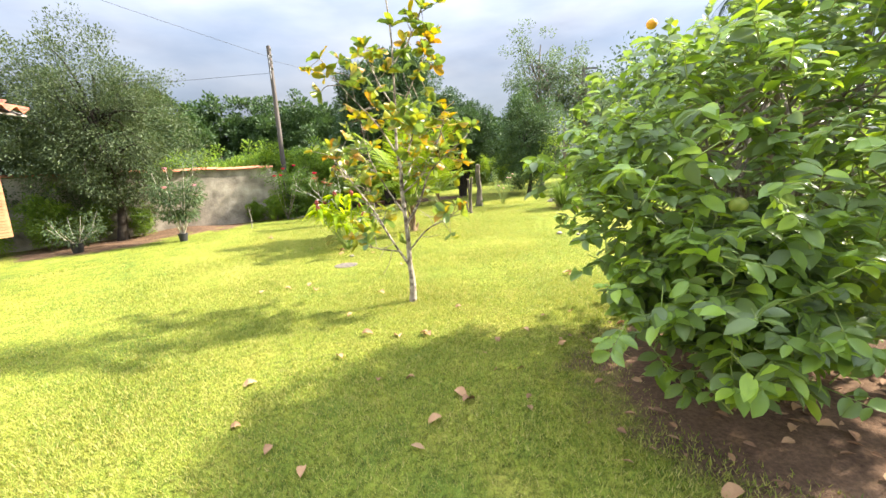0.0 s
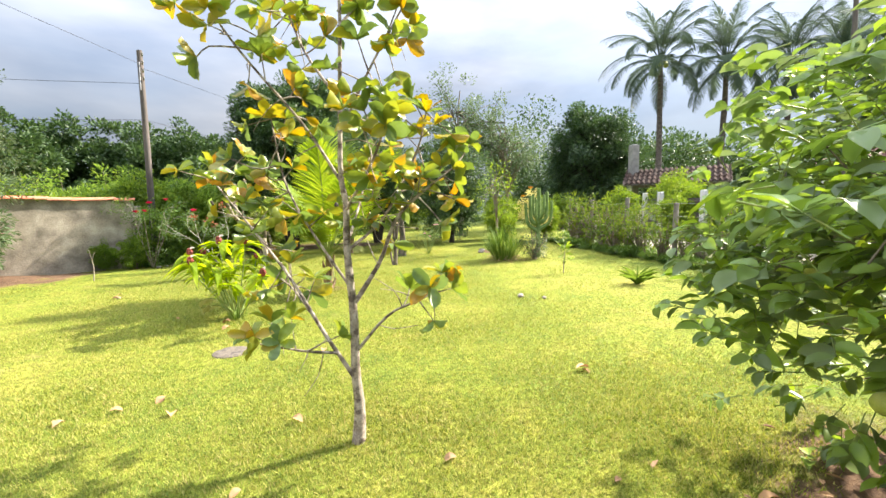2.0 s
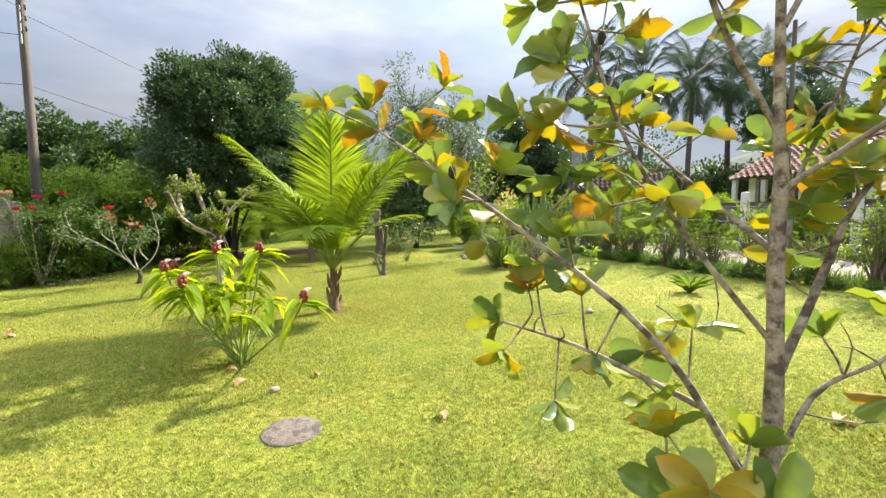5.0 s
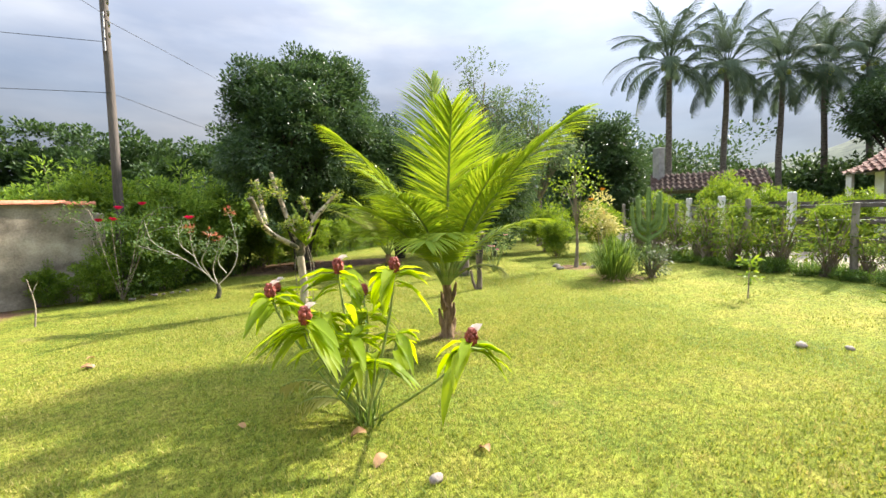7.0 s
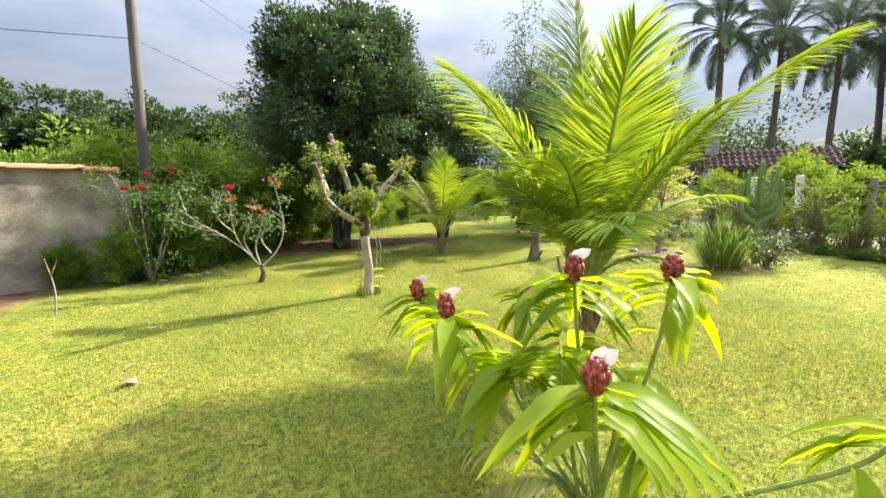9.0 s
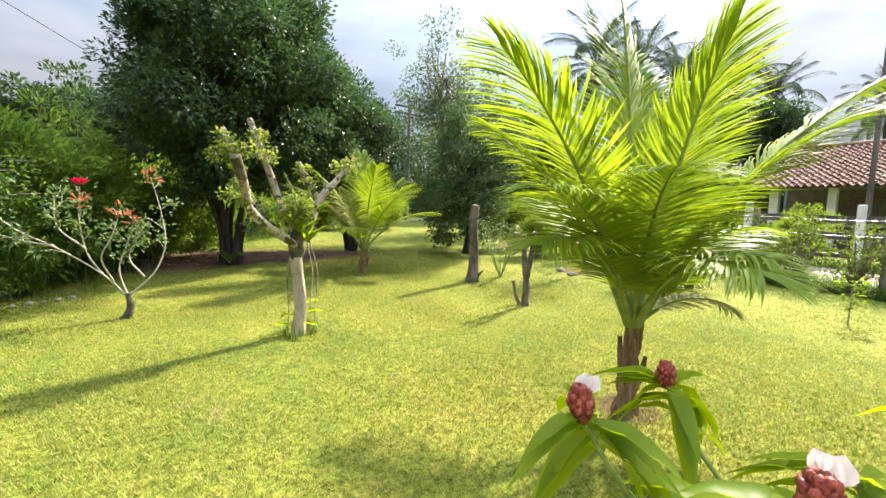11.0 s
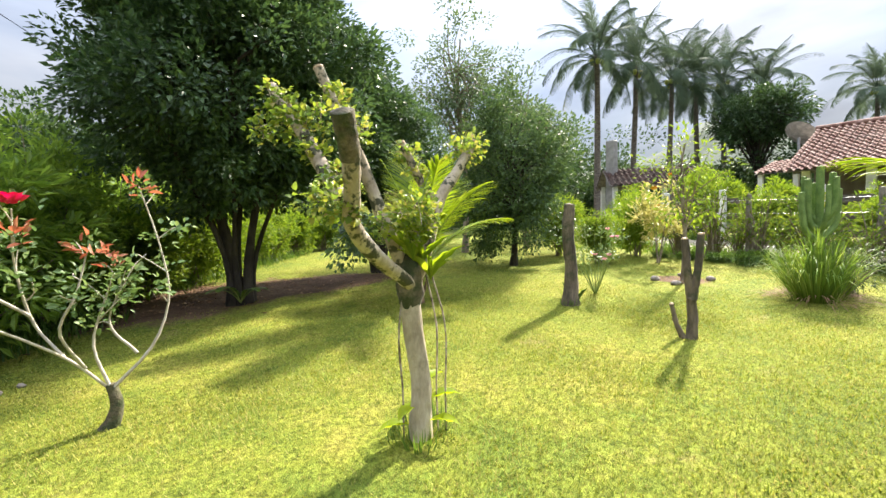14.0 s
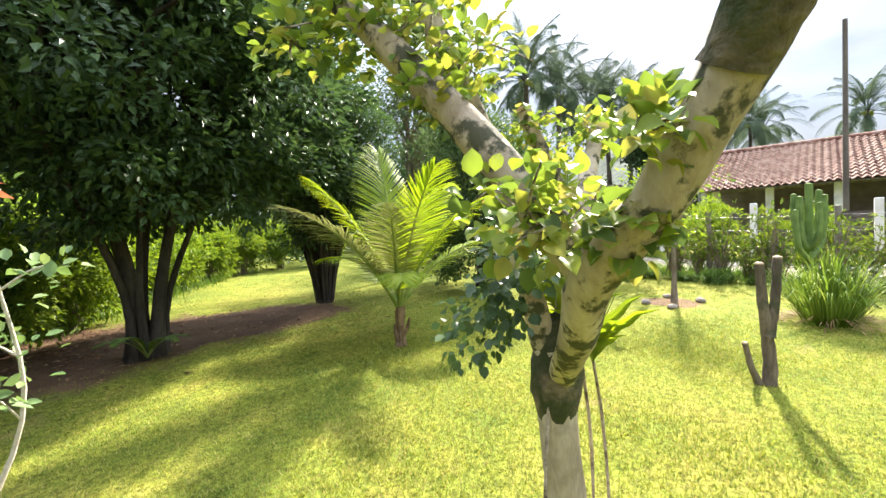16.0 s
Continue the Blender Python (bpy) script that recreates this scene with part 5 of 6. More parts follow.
        w = np.array([0.005, 0.0065, 0.007, 0.006, 0.005, 0.003, 0.0006])
        sd = np.array([-sa, ca, 0.0])
        v = np.concatenate([pts - sd * w[:, None], pts + sd * w[:, None]])
        g.add(v, [(i, i + 1, i + 8, i + 7) for i in range(6)])
    part("blade_tuft", g, M_LEMONGRASS, t, kind="stuff")
    g = Geo()
    k = 160
    az = rng.uniform(0, 6.28, k)
    rr = rng.uniform(0.2, 0.5, k)
    leaves(g, np.stack([rr * np.cos(az), rr * np.sin(az), 0.25 * (0.6 - rr)], 1), np.stack([np.cos(az), np.sin(az), -0.1 + 0.3 * rng.random(k)], 1), np.tile(UP, (k, 1)), rng.uniform(0.2, 0.45, k), 0.014, LEAF_STRAP)
    part("dry_skirt", g, M_LITTER, t, "dry brown lower blades", kind="stuff")
    # seedling
    t = thing("citrus_seedling", 4.2, 10.34, "small staked seedling with bright leaves", "plant")
    g = Geo()
    p = tube(g, [(0, 0, -0.02), (0.01, 0, 0.3), (0.03, 0, 0.62)], 0.012, 0.006, 8, 6)
    part("stem", g, M_TWIG, t)
    g = Geo()
    clumps(g, [p[-1], p[-2], p[-3], p[-4] + np.array([0.05, 0.02, 0])], 0.13, 14, 0.1, 0.05, LEAF_MID, (0, 0, 0.3), 0.1)
    part("foliage", g, M_BRIGHT, t, kind="stuff")
    # spiky bromeliad by the fence
    t = thing("bromeliad", 4.74, 8.68, "spiky yellow-green bromeliad on lawn", "plant")
    for k in range(20):
        g = Geo()
        a = k * 2.4
        leaves(g, [(0.02 * math.cos(a), 0.02 * math.sin(a), 0)], [(math.cos(a) * (0.3 + 0.04 * k), math.sin(a) * (0.3 + 0.04 * k), 0.9)], [(-math.cos(a), -math.sin(a), 0.5)], rng.uniform(0.3, 0.45), 0.035, leaf_fine(0.3, 0.35, 0.2, 5))
        part("leaf", g, M_LEMONGRASS, t)
    # candelabra cactus
    t = thing("column_cactus", 4.95, 13.05, "green candelabra cactus with upright ribbed arms", "cactus")
    for pts, r in (([(0, 0, -0.03), (0.0, 0, 0.8), (0, 0, 1.9)], 0.065), ([(0, 0, 0.9), (-0.17, 0.09, 1.0), (-0.215, 0.115, 1.25), (-0.22, 0.12, 1.7)], 0.06), ([(0, 0, 0.95), (0.17, -0.1, 1.05), (0.215, -0.12, 1.3), (0.22, -0.125, 1.8)], 0.06), ([(0, 0, 1.0), (0.1, 0.09, 1.2), (0.12, 0.11, 1.4), (0.12, 0.11, 1.65)], 0.05), ([(0, 0, 0.85), (-0.12, -0.1, 1.05), (-0.15, -0.14, 1.25), (-0.15, -0.14, 1.6)], 0.042), ([(0, 0, 0.7), (-0.27, 0.12, 0.9), (-0.34, 0.16, 1.2), (-0.35, 0.17, 1.5)], 0.05), ([(0, 0, 0.75), (0.27, -0.14, 0.95), (0.34, -0.18, 1.2), (0.35, -0.19, 1.55)], 0.05), ([(0, 0, 1.0), (0.06, -0.16, 1.2), (0.08, -0.2, 1.4), (0.08, -0.2, 1.72)], 0.05), ([(0, 0, 1.0), (-0.07, 0.16, 1.2), (-0.09, 0.2, 1.4), (-0.09, 0.2, 1.75)], 0.05)):
        g = Geo()
        sides, n = 16, 14
        tube(g, pts, r, r * 0.8, n, sides)
        g.v = [q * np.array([0.9, 0.9, 1.0]) for q in g.v]
        v = g.v[0].reshape(n, sides, 3)
        mid = v.mean(1, keepdims=True)
        k = np.where(np.arange(sides) % 2 == 0, 1.12, 0.8)[None, :, None]
        g.v[0] = (mid + (v - mid) * k).reshape(-1, 3)
        part("arm", g, M_CACTUS, t)


small_plants()
round_tree("small_leafy_tree", 4.35, 14.8, 2.75, (0.75, 0.75, 0.85), "small leafy tree in a ring of stones", M_BRIGHT, (0.1, 0.05), 30, 17, 0.045, 6.1, 1.95, M_BARK, 0.24, 0.3)


# ---- shrubs and hedges, in three kinds, copied along the boundaries ----
def shrub(name, x, y, label, mat, height, radius, leaf, n, per, stems=9, group="", clump=0.22, low=0.12):
    t = thing(name, x, y, label, "shrub", group)
    c = blob_points(n, (0, 0, height * 0.55), (radius, radius, height * 0.47), 0.3, x * 0.3, 0.35)
    c = c[c[:, 2] > low]
    g = Geo()
    for q in c[::max(1, n // stems)]:
        tube(g, [(rng.normal() * 0.06, rng.normal() * 0.06, -0.03), (q[0] * 0.45, q[1] * 0.45, q[2] * 0.55), q], 0.018, 0.006, 6, 5, cap=False)
    part("stem_thicket", g, M_BARK, t, kind="stuff")
    g = Geo()
    clumps(g, c, clump, per, leaf[0], leaf[1], LEAF_SMALL, (0, 0, height * 0.4))
    part("foliage", g, mat, t, kind="stuff", smooth=False)
    return t


def repeat(ob, spots):
    for x, y, s, a in spots:
        copy_thing(ob, pose(x, y, float(ground_z(x, y)) - 0.01, 0, 0, a) @ Matrix.Diagonal((s, s * (0.9 + 0.02 * (a % 10)), s * (0.88 + 0.03 * (a % 9)), 1)))


h1 = shrub("tall_shrub", -5.3, 17.9, "tall leafy hedge shrub along the garden edge", M_HEDGE, 2.7, 1.0, (0.16, 0.05), 150, 44, 12, "boundary shrubs", 0.26)
repeat(h1, [(-4.7, 19.2, 0.95, 50), (-6.8, 18.3, 1.05, 120), (-7.9, 18.9, 1.1, 200), (-4.0, 21.4, 1.0, 280), (-5.4, 20.4, 0.95, 15), (-3.0, 22.8, 0.9, 77), (-9.3, 19.4, 1.0, 140), (-11.0, 19.9, 1.0, 310), (-12.6, 20.6, 1.0, 33), (-8.6, 21.0, 0.95, 250), (-1.9, 24.3, 0.75, 190), (-6.3, 22.0, 0.95, 85), (-5.75, 16.95, 0.62, 160), (-11.6, 12.5, 0.6, 15), (-12.6, 11.6, 0.75, 120), (-11.0, 13.5, 0.5, 220), (-9.9, 14.0, 0.4, 300), (-7.0, 16.0, 0.3, 40), (-6.2, 16.0, 0.4, 200), (-5.35, 17.0, 0.5, 70)])
h2 = shrub("bright_shrub", -3.4, 20.9, "sunlit yellow-green shrub of the far hedge", M_BRIGHT, 1.9, 0.8, (0.12, 0.045), 120, 50, 10, "far hedge shrubs")
repeat(h2, [(-2.5, 22.1, 0.9, 40), (-1.7, 23.3, 0.9, 140), (-0.9, 24.5, 0.9, 220), (0.0, 25.6, 1.0, 310), (1.2, 26.8, 1.0, 66), (2.6, 27.8, 1.05, 105), (4.2, 28.3, 1.1, 190), (6.0, 27.8, 1.2, 270), (6.2, 19.0, 0.95, 20), (5.4, 17.2, 0.65, 320), (7.3, 17.3, 0.85, 95), (-4.3, 19.6, 0.55, 95), (8.2, 24.0, 1.1, 30), (-5.0, 19.8, 1.2, 10), (-6.0, 20.8, 1.25, 200), (-8.0, 17.3, 1.35, 45), (-9.6, 16.6, 1.5, 290), (-11.2, 15.8, 1.5, 130), (-6.9, 18.2, 1.4, 340), (12.9, 15.6, 1.0, 60), (13.6, 17.6, 1.15, 150), (14.6, 18.6, 1.3, 250), (12.7, 13.2, 0.9, 310), (15.0, 16.0, 1.0, 20), (13.2, 20.5, 1.2, 100), (11.0, 22.5, 1.1, 180), (12.8, 10.4, 0.8, 30), (11.4, 7.7, 0.72, 75), (11.45, 10.4, 0.66, 160), (11.4, 13.1, 0.74, 240), (11.7, 15.6, 0.8, 330)])
h3 = shrub("fence_shrub", 7.2, 10.9, "loose green shrub growing through the wire fence", M_FENCELEAF, 1.4, 0.5, (0.13, 0.045), 30, 12, 20, "fence shrubs", 0.2, 0.38)
repeat(h3, [(7.25, 8.55, 0.7, 75), (7.4, 10.4, 0.75, 200), (7.3, 12.25, 0.8, 340), (7.55, 13.1, 0.7, 10), (7.7, 14.1, 0.8, 111), (7.95, 15.1, 0.85, 44), (7.3, 8.1, 0.95, 30), (7.2, 9.0, 1.1, 130), (7.35, 9.9, 0.9, 200), (7.3, 11.8, 1.15, 290), (7.15, 12.7, 1.1, 20), (7.45, 13.6, 1.2, 75), (7.6, 14.6, 1.1, 170), (7.2, 7.2, 1.0, 250), (7.1, 6.2, 1.1, 340), (7.2, 5.2, 1.2, 15), (7.2, 4.2, 1.1, 105), (7.9, 15.6, 1.3, 222), (8.2, 16.6, 1.2, 300), (7.2, 3.0, 1.2, 60), (7.0, 2.0, 1.2, 10), (12.6, 11.8, 1.1, 99), (12.3, 9.3, 1.2, 9), (12.4, 14.0, 1.1, 199), (12.4, 7.0, 1.2, 250), (7.35, 6.8, 1.4, 140), (7.5, 5.6, 1.45, 80), (8.0, 13.8, 1.25, 210)])
shrub("low_bush", 4.6, 12.62, "low straggly olive bush beside the lemongrass", M_OLIVE, 0.72, 0.42, (0.11, 0.022), 40, 22, 12, "", 0.16, 0.06)
h4 = shrub("low_hedge_plant", 7.0, 8.5, "low dark clipped hedge plant under the fence", M_BUSH, 0.26, 0.4, (0.05, 0.025), 60, 50, 5, "low hedge", 0.12, 0.03)
repeat(h4, [(7.0 + 0.02 * k % 0.1 + (0.09 * max(0, k - 17)), 3.0 + 0.68 * k, 0.6 + 0.12 * (k * 7 % 4), 47 * k) for k in range(21) if k != 8])

# roses by the wall's end, and the climbing stems
t = thing("climbing_rose", -5.8, 16.05, "climbing rose with red blooms beside the wall", "shrub")
ends = []
for k in range(10):
    a = k * 2.4
    g = Geo()
    p = tube(g, [(0, 0, -0.02), (0.3 * math.cos(a), 0.3 * math.sin(a), 0.8), (0.6 * math.cos(a), 0.5 * math.sin(a), 1.4 + 0.05 * k), (1.0 * math.cos(a), 0.6 * math.sin(a), 1.5 + 0.05 * k)], 0.012, 0.005, 10, 5)
    part("cane", g, M_TWIG, t)
    ends += [p[-1], p[-3], p[-5]]
g = Geo()
clumps(g, ends, 0.25, 40, 0.06, 0.035, LEAF_SMALL, (0, 0, 1.0))
clumps(g, blob_points(70, (0.1, 0.25, 0.85), (0.75, 0.5, 0.95), 0.3, 2.2), 0.2, 36, 0.07, 0.035, LEAF_SMALL, (0, 0, 0.8))
part("foliage", g, M_BUSH, t, kind="stuff")
for c in ((0.1, -0.25, 1.85), (-0.2, -0.35, 1.6), (0.05, -0.4, 1.62), (0.4, 0.1, 1.95)):
    bloom(t, c, 0.08, M_RED, "red rose bloom")

# thin sapling by the wall
t = thing("bare_sapling", -6.3, 14.0, "thin leafless sapling beside the wall", "plant")
g = Geo()
p = tube(g, [(0, 0, -0.02), (0.02, 0, 0.35), (-0.06, 0, 0.75)], 0.014, 0.006, 8, 5)
part("stem", g, M_TWIG, t)
g = Geo()
tube(g, [p[5], p[5] + np.array([0.08, 0, 0.2])], 0.007, 0.004, 4, 5)
part("twig", g, M_TWIG, t)


def potted(x, y, name, label, h, n, flower, s=1.0, spread=0.8):
    t = thing(name, x, y, label, "potted plant")
    bm = bmesh.new()
    prof = [(0.0, 0.0), (0.13, 0.0), (0.17, 0.26), (0.185, 0.26), (0.185, 0.3), (0.165, 0.3), (0.155, 0.25), (0.0, 0.25)]
    vs = [bm.verts.new((r * s, 0, z * s)) for r, z in prof]
    es = [bm.edges.new((a, b)) for a, b in zip(vs[:-1], vs[1:])]
    bmesh.ops.spin(bm, geom=vs + es, cent=(0, 0, 0), axis=(0, 0, 1), angle=2 * math.pi, steps=20)
    bmesh.ops.remove_doubles(bm, verts=bm.verts, dist=1e-4)
    part("pot", bm, M_POT, t, "dark pot")
    ends = []
    for k in range(9):
        a = k * 2.4
        g = Geo()
        p = tube(g, [(0.03 * math.cos(a), 0.03 * math.sin(a), 0.24 * s), (0.32 * math.cos(a), 0.3 * math.sin(a), h * 0.42), (0.75 * spread * math.cos(a), 0.7 * spread * math.sin(a), h * (0.66 + 0.2 * math.sin(k * 1.7) + 0.02 * k))], 0.016, 0.006, 9, 5)
        part("stem", g, M_PALETWIG, t)
        ends += [p[-1], p[-3], p[-4], p[-6]]
    g = Geo()
    clumps(g, ends, 0.26, n, 0.11, 0.035, LEAF_MID, (0, 0, h * 0.5), 0.3)
    part("foliage", g, M_PALELEAF, t, kind="stuff")
    for e in ends[:flower * 4:4]:
        bloom(t, e + np.array([0, -0.06, 0]), 0.08, M_PINK, "pink trumpet flower")


potted(-7.5, 12.2, "potted_oleander", "tall potted shrub with pink flowers beside lawn", 2.35, 75, 4, 0.75, 0.75)
potted(-10.0, 11.5, "potted_palm_plant", "leafy green plant in a dark pot", 1.1, 18, 0, 0.9)


# ---- fence ----
def fence():
    t = thing("wire_fence", 7.35, 9.0, "rustic fence of weathered posts and wire", "fence")
    spots = [(7.2, y) for y in (0.2, 2.2, 4.3, 6.4, 8.45, 10.5)] + [(7.5, 12.65), (7.8, 14.85), (8.3, 16.6), (9.0, 18.2)]
    base = np.array([7.35, 9.0, float(ground_z(7.35, 9.0))])
    tops = []
    for k, (x, y) in enumerate(spots):
        g = Geo()
        z = float(ground_z(x, y)) - base[2]
        h = 1.5 + 0.1 * math.sin(k * 2.2)
        tube(g, [(0, 0, -0.1), (0.015 * math.sin(k), 0.01, h * 0.5), (0.03 * math.sin(k * 1.3), 0.02 * math.cos(k), h)], 0.065, 0.055, 9, 9, 0.05)
        part("post", g, M_POST, t, at=pose(x - 7.35, y - 9.0, z))
        tops.append(np.array([x - 7.35, y - 9.0, z]))
    for h in (0.35, 0.75, 1.1, 1.4):
        g = Geo()
        for a, b in zip(tops[:-1], tops[1:]):
            d = np.array([0.05, 0, h])
            tube(g, [a + d, (a + b) / 2 + d - np.array([0, 0, 0.02]), b + d], 0.003, 0.003, 4, 4)
        part("wire", g, M_METAL, t)


fence()


def lane_fence():
    t = thing("lane_fence", 11.9, 12.0, "fence of white concrete posts and brown boards along lane", "fence")
    z0 = float(ground_z(11.9, 12.0))
    spots = [(11.9, y) for y in (4.0, 6.6, 9.2, 11.8, 14.4)] + [(12.4, 17.0), (13.6, 19.4)]
    pts = []
    for x, y in spots:
        g = Geo()
        z = float(ground_z(x, y)) - z0
        box(g, (-0.085, -0.085, -0.1), (0.085, 0.085, 1.75), 0.025)
        part("post", g, M_WHITEWALL, t, at=pose(x - 11.9, y - 12, z, 0, 0.8 * math.sin(y), 3 * math.cos(y)), smooth=False)
        pts.append(np.array([x - 11.9, y - 12, z]))
    for a, b in zip(pts[:-1], pts[1:]):
        for h in (0.3, 0.78, 1.26):
            g = Geo()
            d = np.array([0.11, 0, h + 0.02 * rng.normal()])
            v = []
            for e, w in ((a + d, 0.0), (b + d, 0.01 * rng.normal())):
                v += [e + np.array([0, 0, w]), e + np.array([0.025, 0, w]), e + np.array([0.025, 0, 0.2 + w]), e + np.array([0, 0, 0.2 + w])]
            g.add(v, [(0, 1, 5, 4), (1, 2, 6, 5), (2, 3, 7, 6), (3, 0, 4, 7), (3, 2, 1, 0), (4, 5, 6, 7)])
            part("board", g, M_BOARD, t, smooth=False)


lane_fence()


# ---- buildings ----
def tiled_slope(name, mat, parent, x0, x1, y0, z0, y1, z1, at=None, pitch=0.24, row=0.36):
    """A slope of barrel tiles from the eave (y0, z0) to the ridge (y1, z1), along x, laid row over row."""
    deck = Geo()
    deck.add([(x0, y0, z0 - 0.06), (x1, y0, z0 - 0.06), (x1, y1, z1 - 0.06), (x0, y1, z1 - 0.06), (x0, y0, z0 - 0.03), (x1, y0, z0 - 0.03), (x1, y1, z1 - 0.03), (x0, y1, z1 - 0.03)],
             [(0, 1, 2, 3), (4, 5, 6, 7), (0, 1, 5, 4), (1, 2, 6, 5), (3, 2, 6, 7), (0, 3, 7, 4)])
    roof = part(name, deck, M_POST, parent, at=at, smooth=False)
    nrows, ncol = max(2, int(math.hypot(y1 - y0, z1 - z0) / row)), int((x1 - x0) / pitch)
    u = np.linspace(0, 2 * math.pi, 9)
    wave = 0.045 * np.cos(u)
    xs = np.concatenate([x0 + (x1 - x0) * (c + u[:-1] / (2 * math.pi)) / ncol for c in range(ncol)] + [[x1]])
    wv = np.concatenate([np.tile(wave[:-1], ncol), [wave[0]]])
    n = len(xs)
    for r in range(nrows):
        a, b = r / nrows, (r + 1) / nrows
        jit = 0.008 * rng.normal(size=n)
        lo = np.stack([xs, np.full(n, y0 + (y1 - y0) * (a - 0.02)), z0 + (z1 - z0) * a + wv + 0.055 + jit], 1)
        hi = np.stack([xs, np.full(n, y0 + (y1 - y0) * b), z0 + (z1 - z0) * b + wv + 0.015], 1)
        edge = lo - np.array([0, 0, 0.03])
        g = Geo().add(np.vstack([lo, hi, edge]), np.array([(i, i + 1, n + i + 1, n + i) for i in range(n - 1)] + [(2 * n + i, 2 * n + i + 1, i + 1, i) for i in range(n - 1)]))
        part("tile_course", g, mat, roof, smooth=False)
    return roof


def farmhouse():
    """Long low house with a tiled roof and a columned porch towards the lane."""
    t = thing("farmhouse", 23.56, 12.07, "low white farmhouse with tiled roof and columned porch", "house")
    t.matrix_basis = t.matrix_basis @ Matrix.Diagonal((1.2, 1.2, 1.14, 1))
    at = pose(0, 0, 0, 0, 0, 90)
    # local frame of the slopes: x along the house (world -y side turned), y towards the back
    for name, spec in (("roof_front", (-9.5, 4.6, -2.0, 2.45, 3.2, 4.75)), ("roof_back", (-9.5, 4.6, 8.4, 2.45, 3.2, 4.75))):
        tiled_slope(name, M_OLDTILE, t, *spec, at=Matrix(((0, 1, 0, 0), (1, 0, 0, 0), (0, 0, 1, 0), (0, 0, 0, 1))))
    tiled_slope("lean_to_roof", M_OLDTILE, t, 4.62, 6.4, 0.9, 2.7, 4.0, 3.5, at=Matrix(((0, 1, 0, 0), (1, 0, 0, 0), (0, 0, 1, 0), (0, 0, 0, 1))))
    for y in (4.9, 6.2):
        g = Geo()
        box(g, (1.0, y - 0.1, -0.2), (1.2, y + 0.1, 2.75))
        part("lean_to_post", g, M_WHITEWALL, t, smooth=False)
    g = Geo()
    tube(g, [(3.2, -9.6, 4.82), (3.2, -3, 4.8), (3.2, 4.7, 4.82)], 0.12, 0.12, 20, 8, 0.04)
    part("ridge", g, M_OLDTILE, t)
    # walls take the dark tone that stands in for shade under the porch roof
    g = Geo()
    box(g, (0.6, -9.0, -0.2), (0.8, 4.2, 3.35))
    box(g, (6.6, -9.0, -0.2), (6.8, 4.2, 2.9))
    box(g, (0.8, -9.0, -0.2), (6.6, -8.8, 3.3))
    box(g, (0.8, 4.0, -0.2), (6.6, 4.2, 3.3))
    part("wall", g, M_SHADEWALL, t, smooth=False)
    g = Geo()
    box(g, (-1.5, -9.0, -0.25), (0.6, 4.2, 0.02))
    part("porch_floor", g, M_CONCRETE, t, smooth=False)
    for y in (-8.6, -6.4, -4.2, -2.0, 0.2, 2.2, 4.0):
        g = Geo()
        box(g, (-1.55, y - 0.13, -0.2), (-1.29, y + 0.13, 2.5))
        part("column", g, M_WHITEWALL, t, smooth=False)
    g = Geo()
    box(g, (-1.5, -9.2, 2.35), (-1.35, 4.4, 2.5))
    part("beam", g, M_POST, t, smooth=False)
    for y0 in (-8.3, -6.1, -3.9, -1.7, 0.5):
        g = Geo()
        for z in (0.35, 0.62, 0.9):
            box(g, (-1.46, y0 - 0.15, z), (-1.38, y0 + 1.6, z + 0.09), 0.01)
        part("railing", g, M_POST, t, smooth=False)
    for y in (-7, -2.5, 1.5):
        g = Geo()
        box(g, (0.54, y - 0.5, 0.9), (0.597, y + 0.5, 2.1))
        w = part("window", g, M_SHUTTER, t, smooth=False)
        for s in (-0.25, 0.25):
            g = Geo()
            box(g, (0.51, y + s - 0.22, 0.95), (0.536, y + s + 0.22, 2.05), 0.01)
            part("shutter", g, M_POST, w, smooth=False)


farmhouse()


def gatehouse(x, y, turn, length, label, name, roof_h=0.9, eave=2.35):
    """Small tiled shelter with white posts."""
    t = thing(name, x, y, label, "shed")
    t.matrix_basis = pose(x, y, float(ground_z(x, y)), 0, 0, turn)
    for nm, y0 in (("roof_front", -1.5), ("roof_back", 1.5)):
        tiled_slope(nm, M_DARKTILE, t, -length / 2, length / 2, y0, eave, 0.0, eave + roof_h)
    for px in (-length / 2 + 0.3, 0, length / 2 - 0.3):
        for py in (-1.2, 1.2):
            g = Geo()
            box(g, (px - 0.1, py - 0.1, -0.15), (px + 0.1, py + 0.1, eave + 0.12))
            part("post", g, M_WHITEWALL, t, smooth=False)
    g = Geo()
    box(g, (-length / 2 + 0.2, 1.08, -0.15), (length / 2 - 0.2, 1.19, 1.2))
    part("wall", g, M_WHITEWALL, t, smooth=False)
    g = Geo()
    box(g, (-length / 2 + 0.1, -1.27, eave - 0.06), (length / 2 - 0.1, -1.13, eave + 0.08))
    box(g, (-length / 2 + 0.1, 1.13, eave - 0.06), (length / 2 - 0.1, 1.27, eave + 0.08))
    part("beam", g, M_POST, t, smooth=False)


gatehouse(17.5, 21.8, -45, 5.0, "small open shed with clay tile roof", "tiled_shed", 0.9, 2.2)


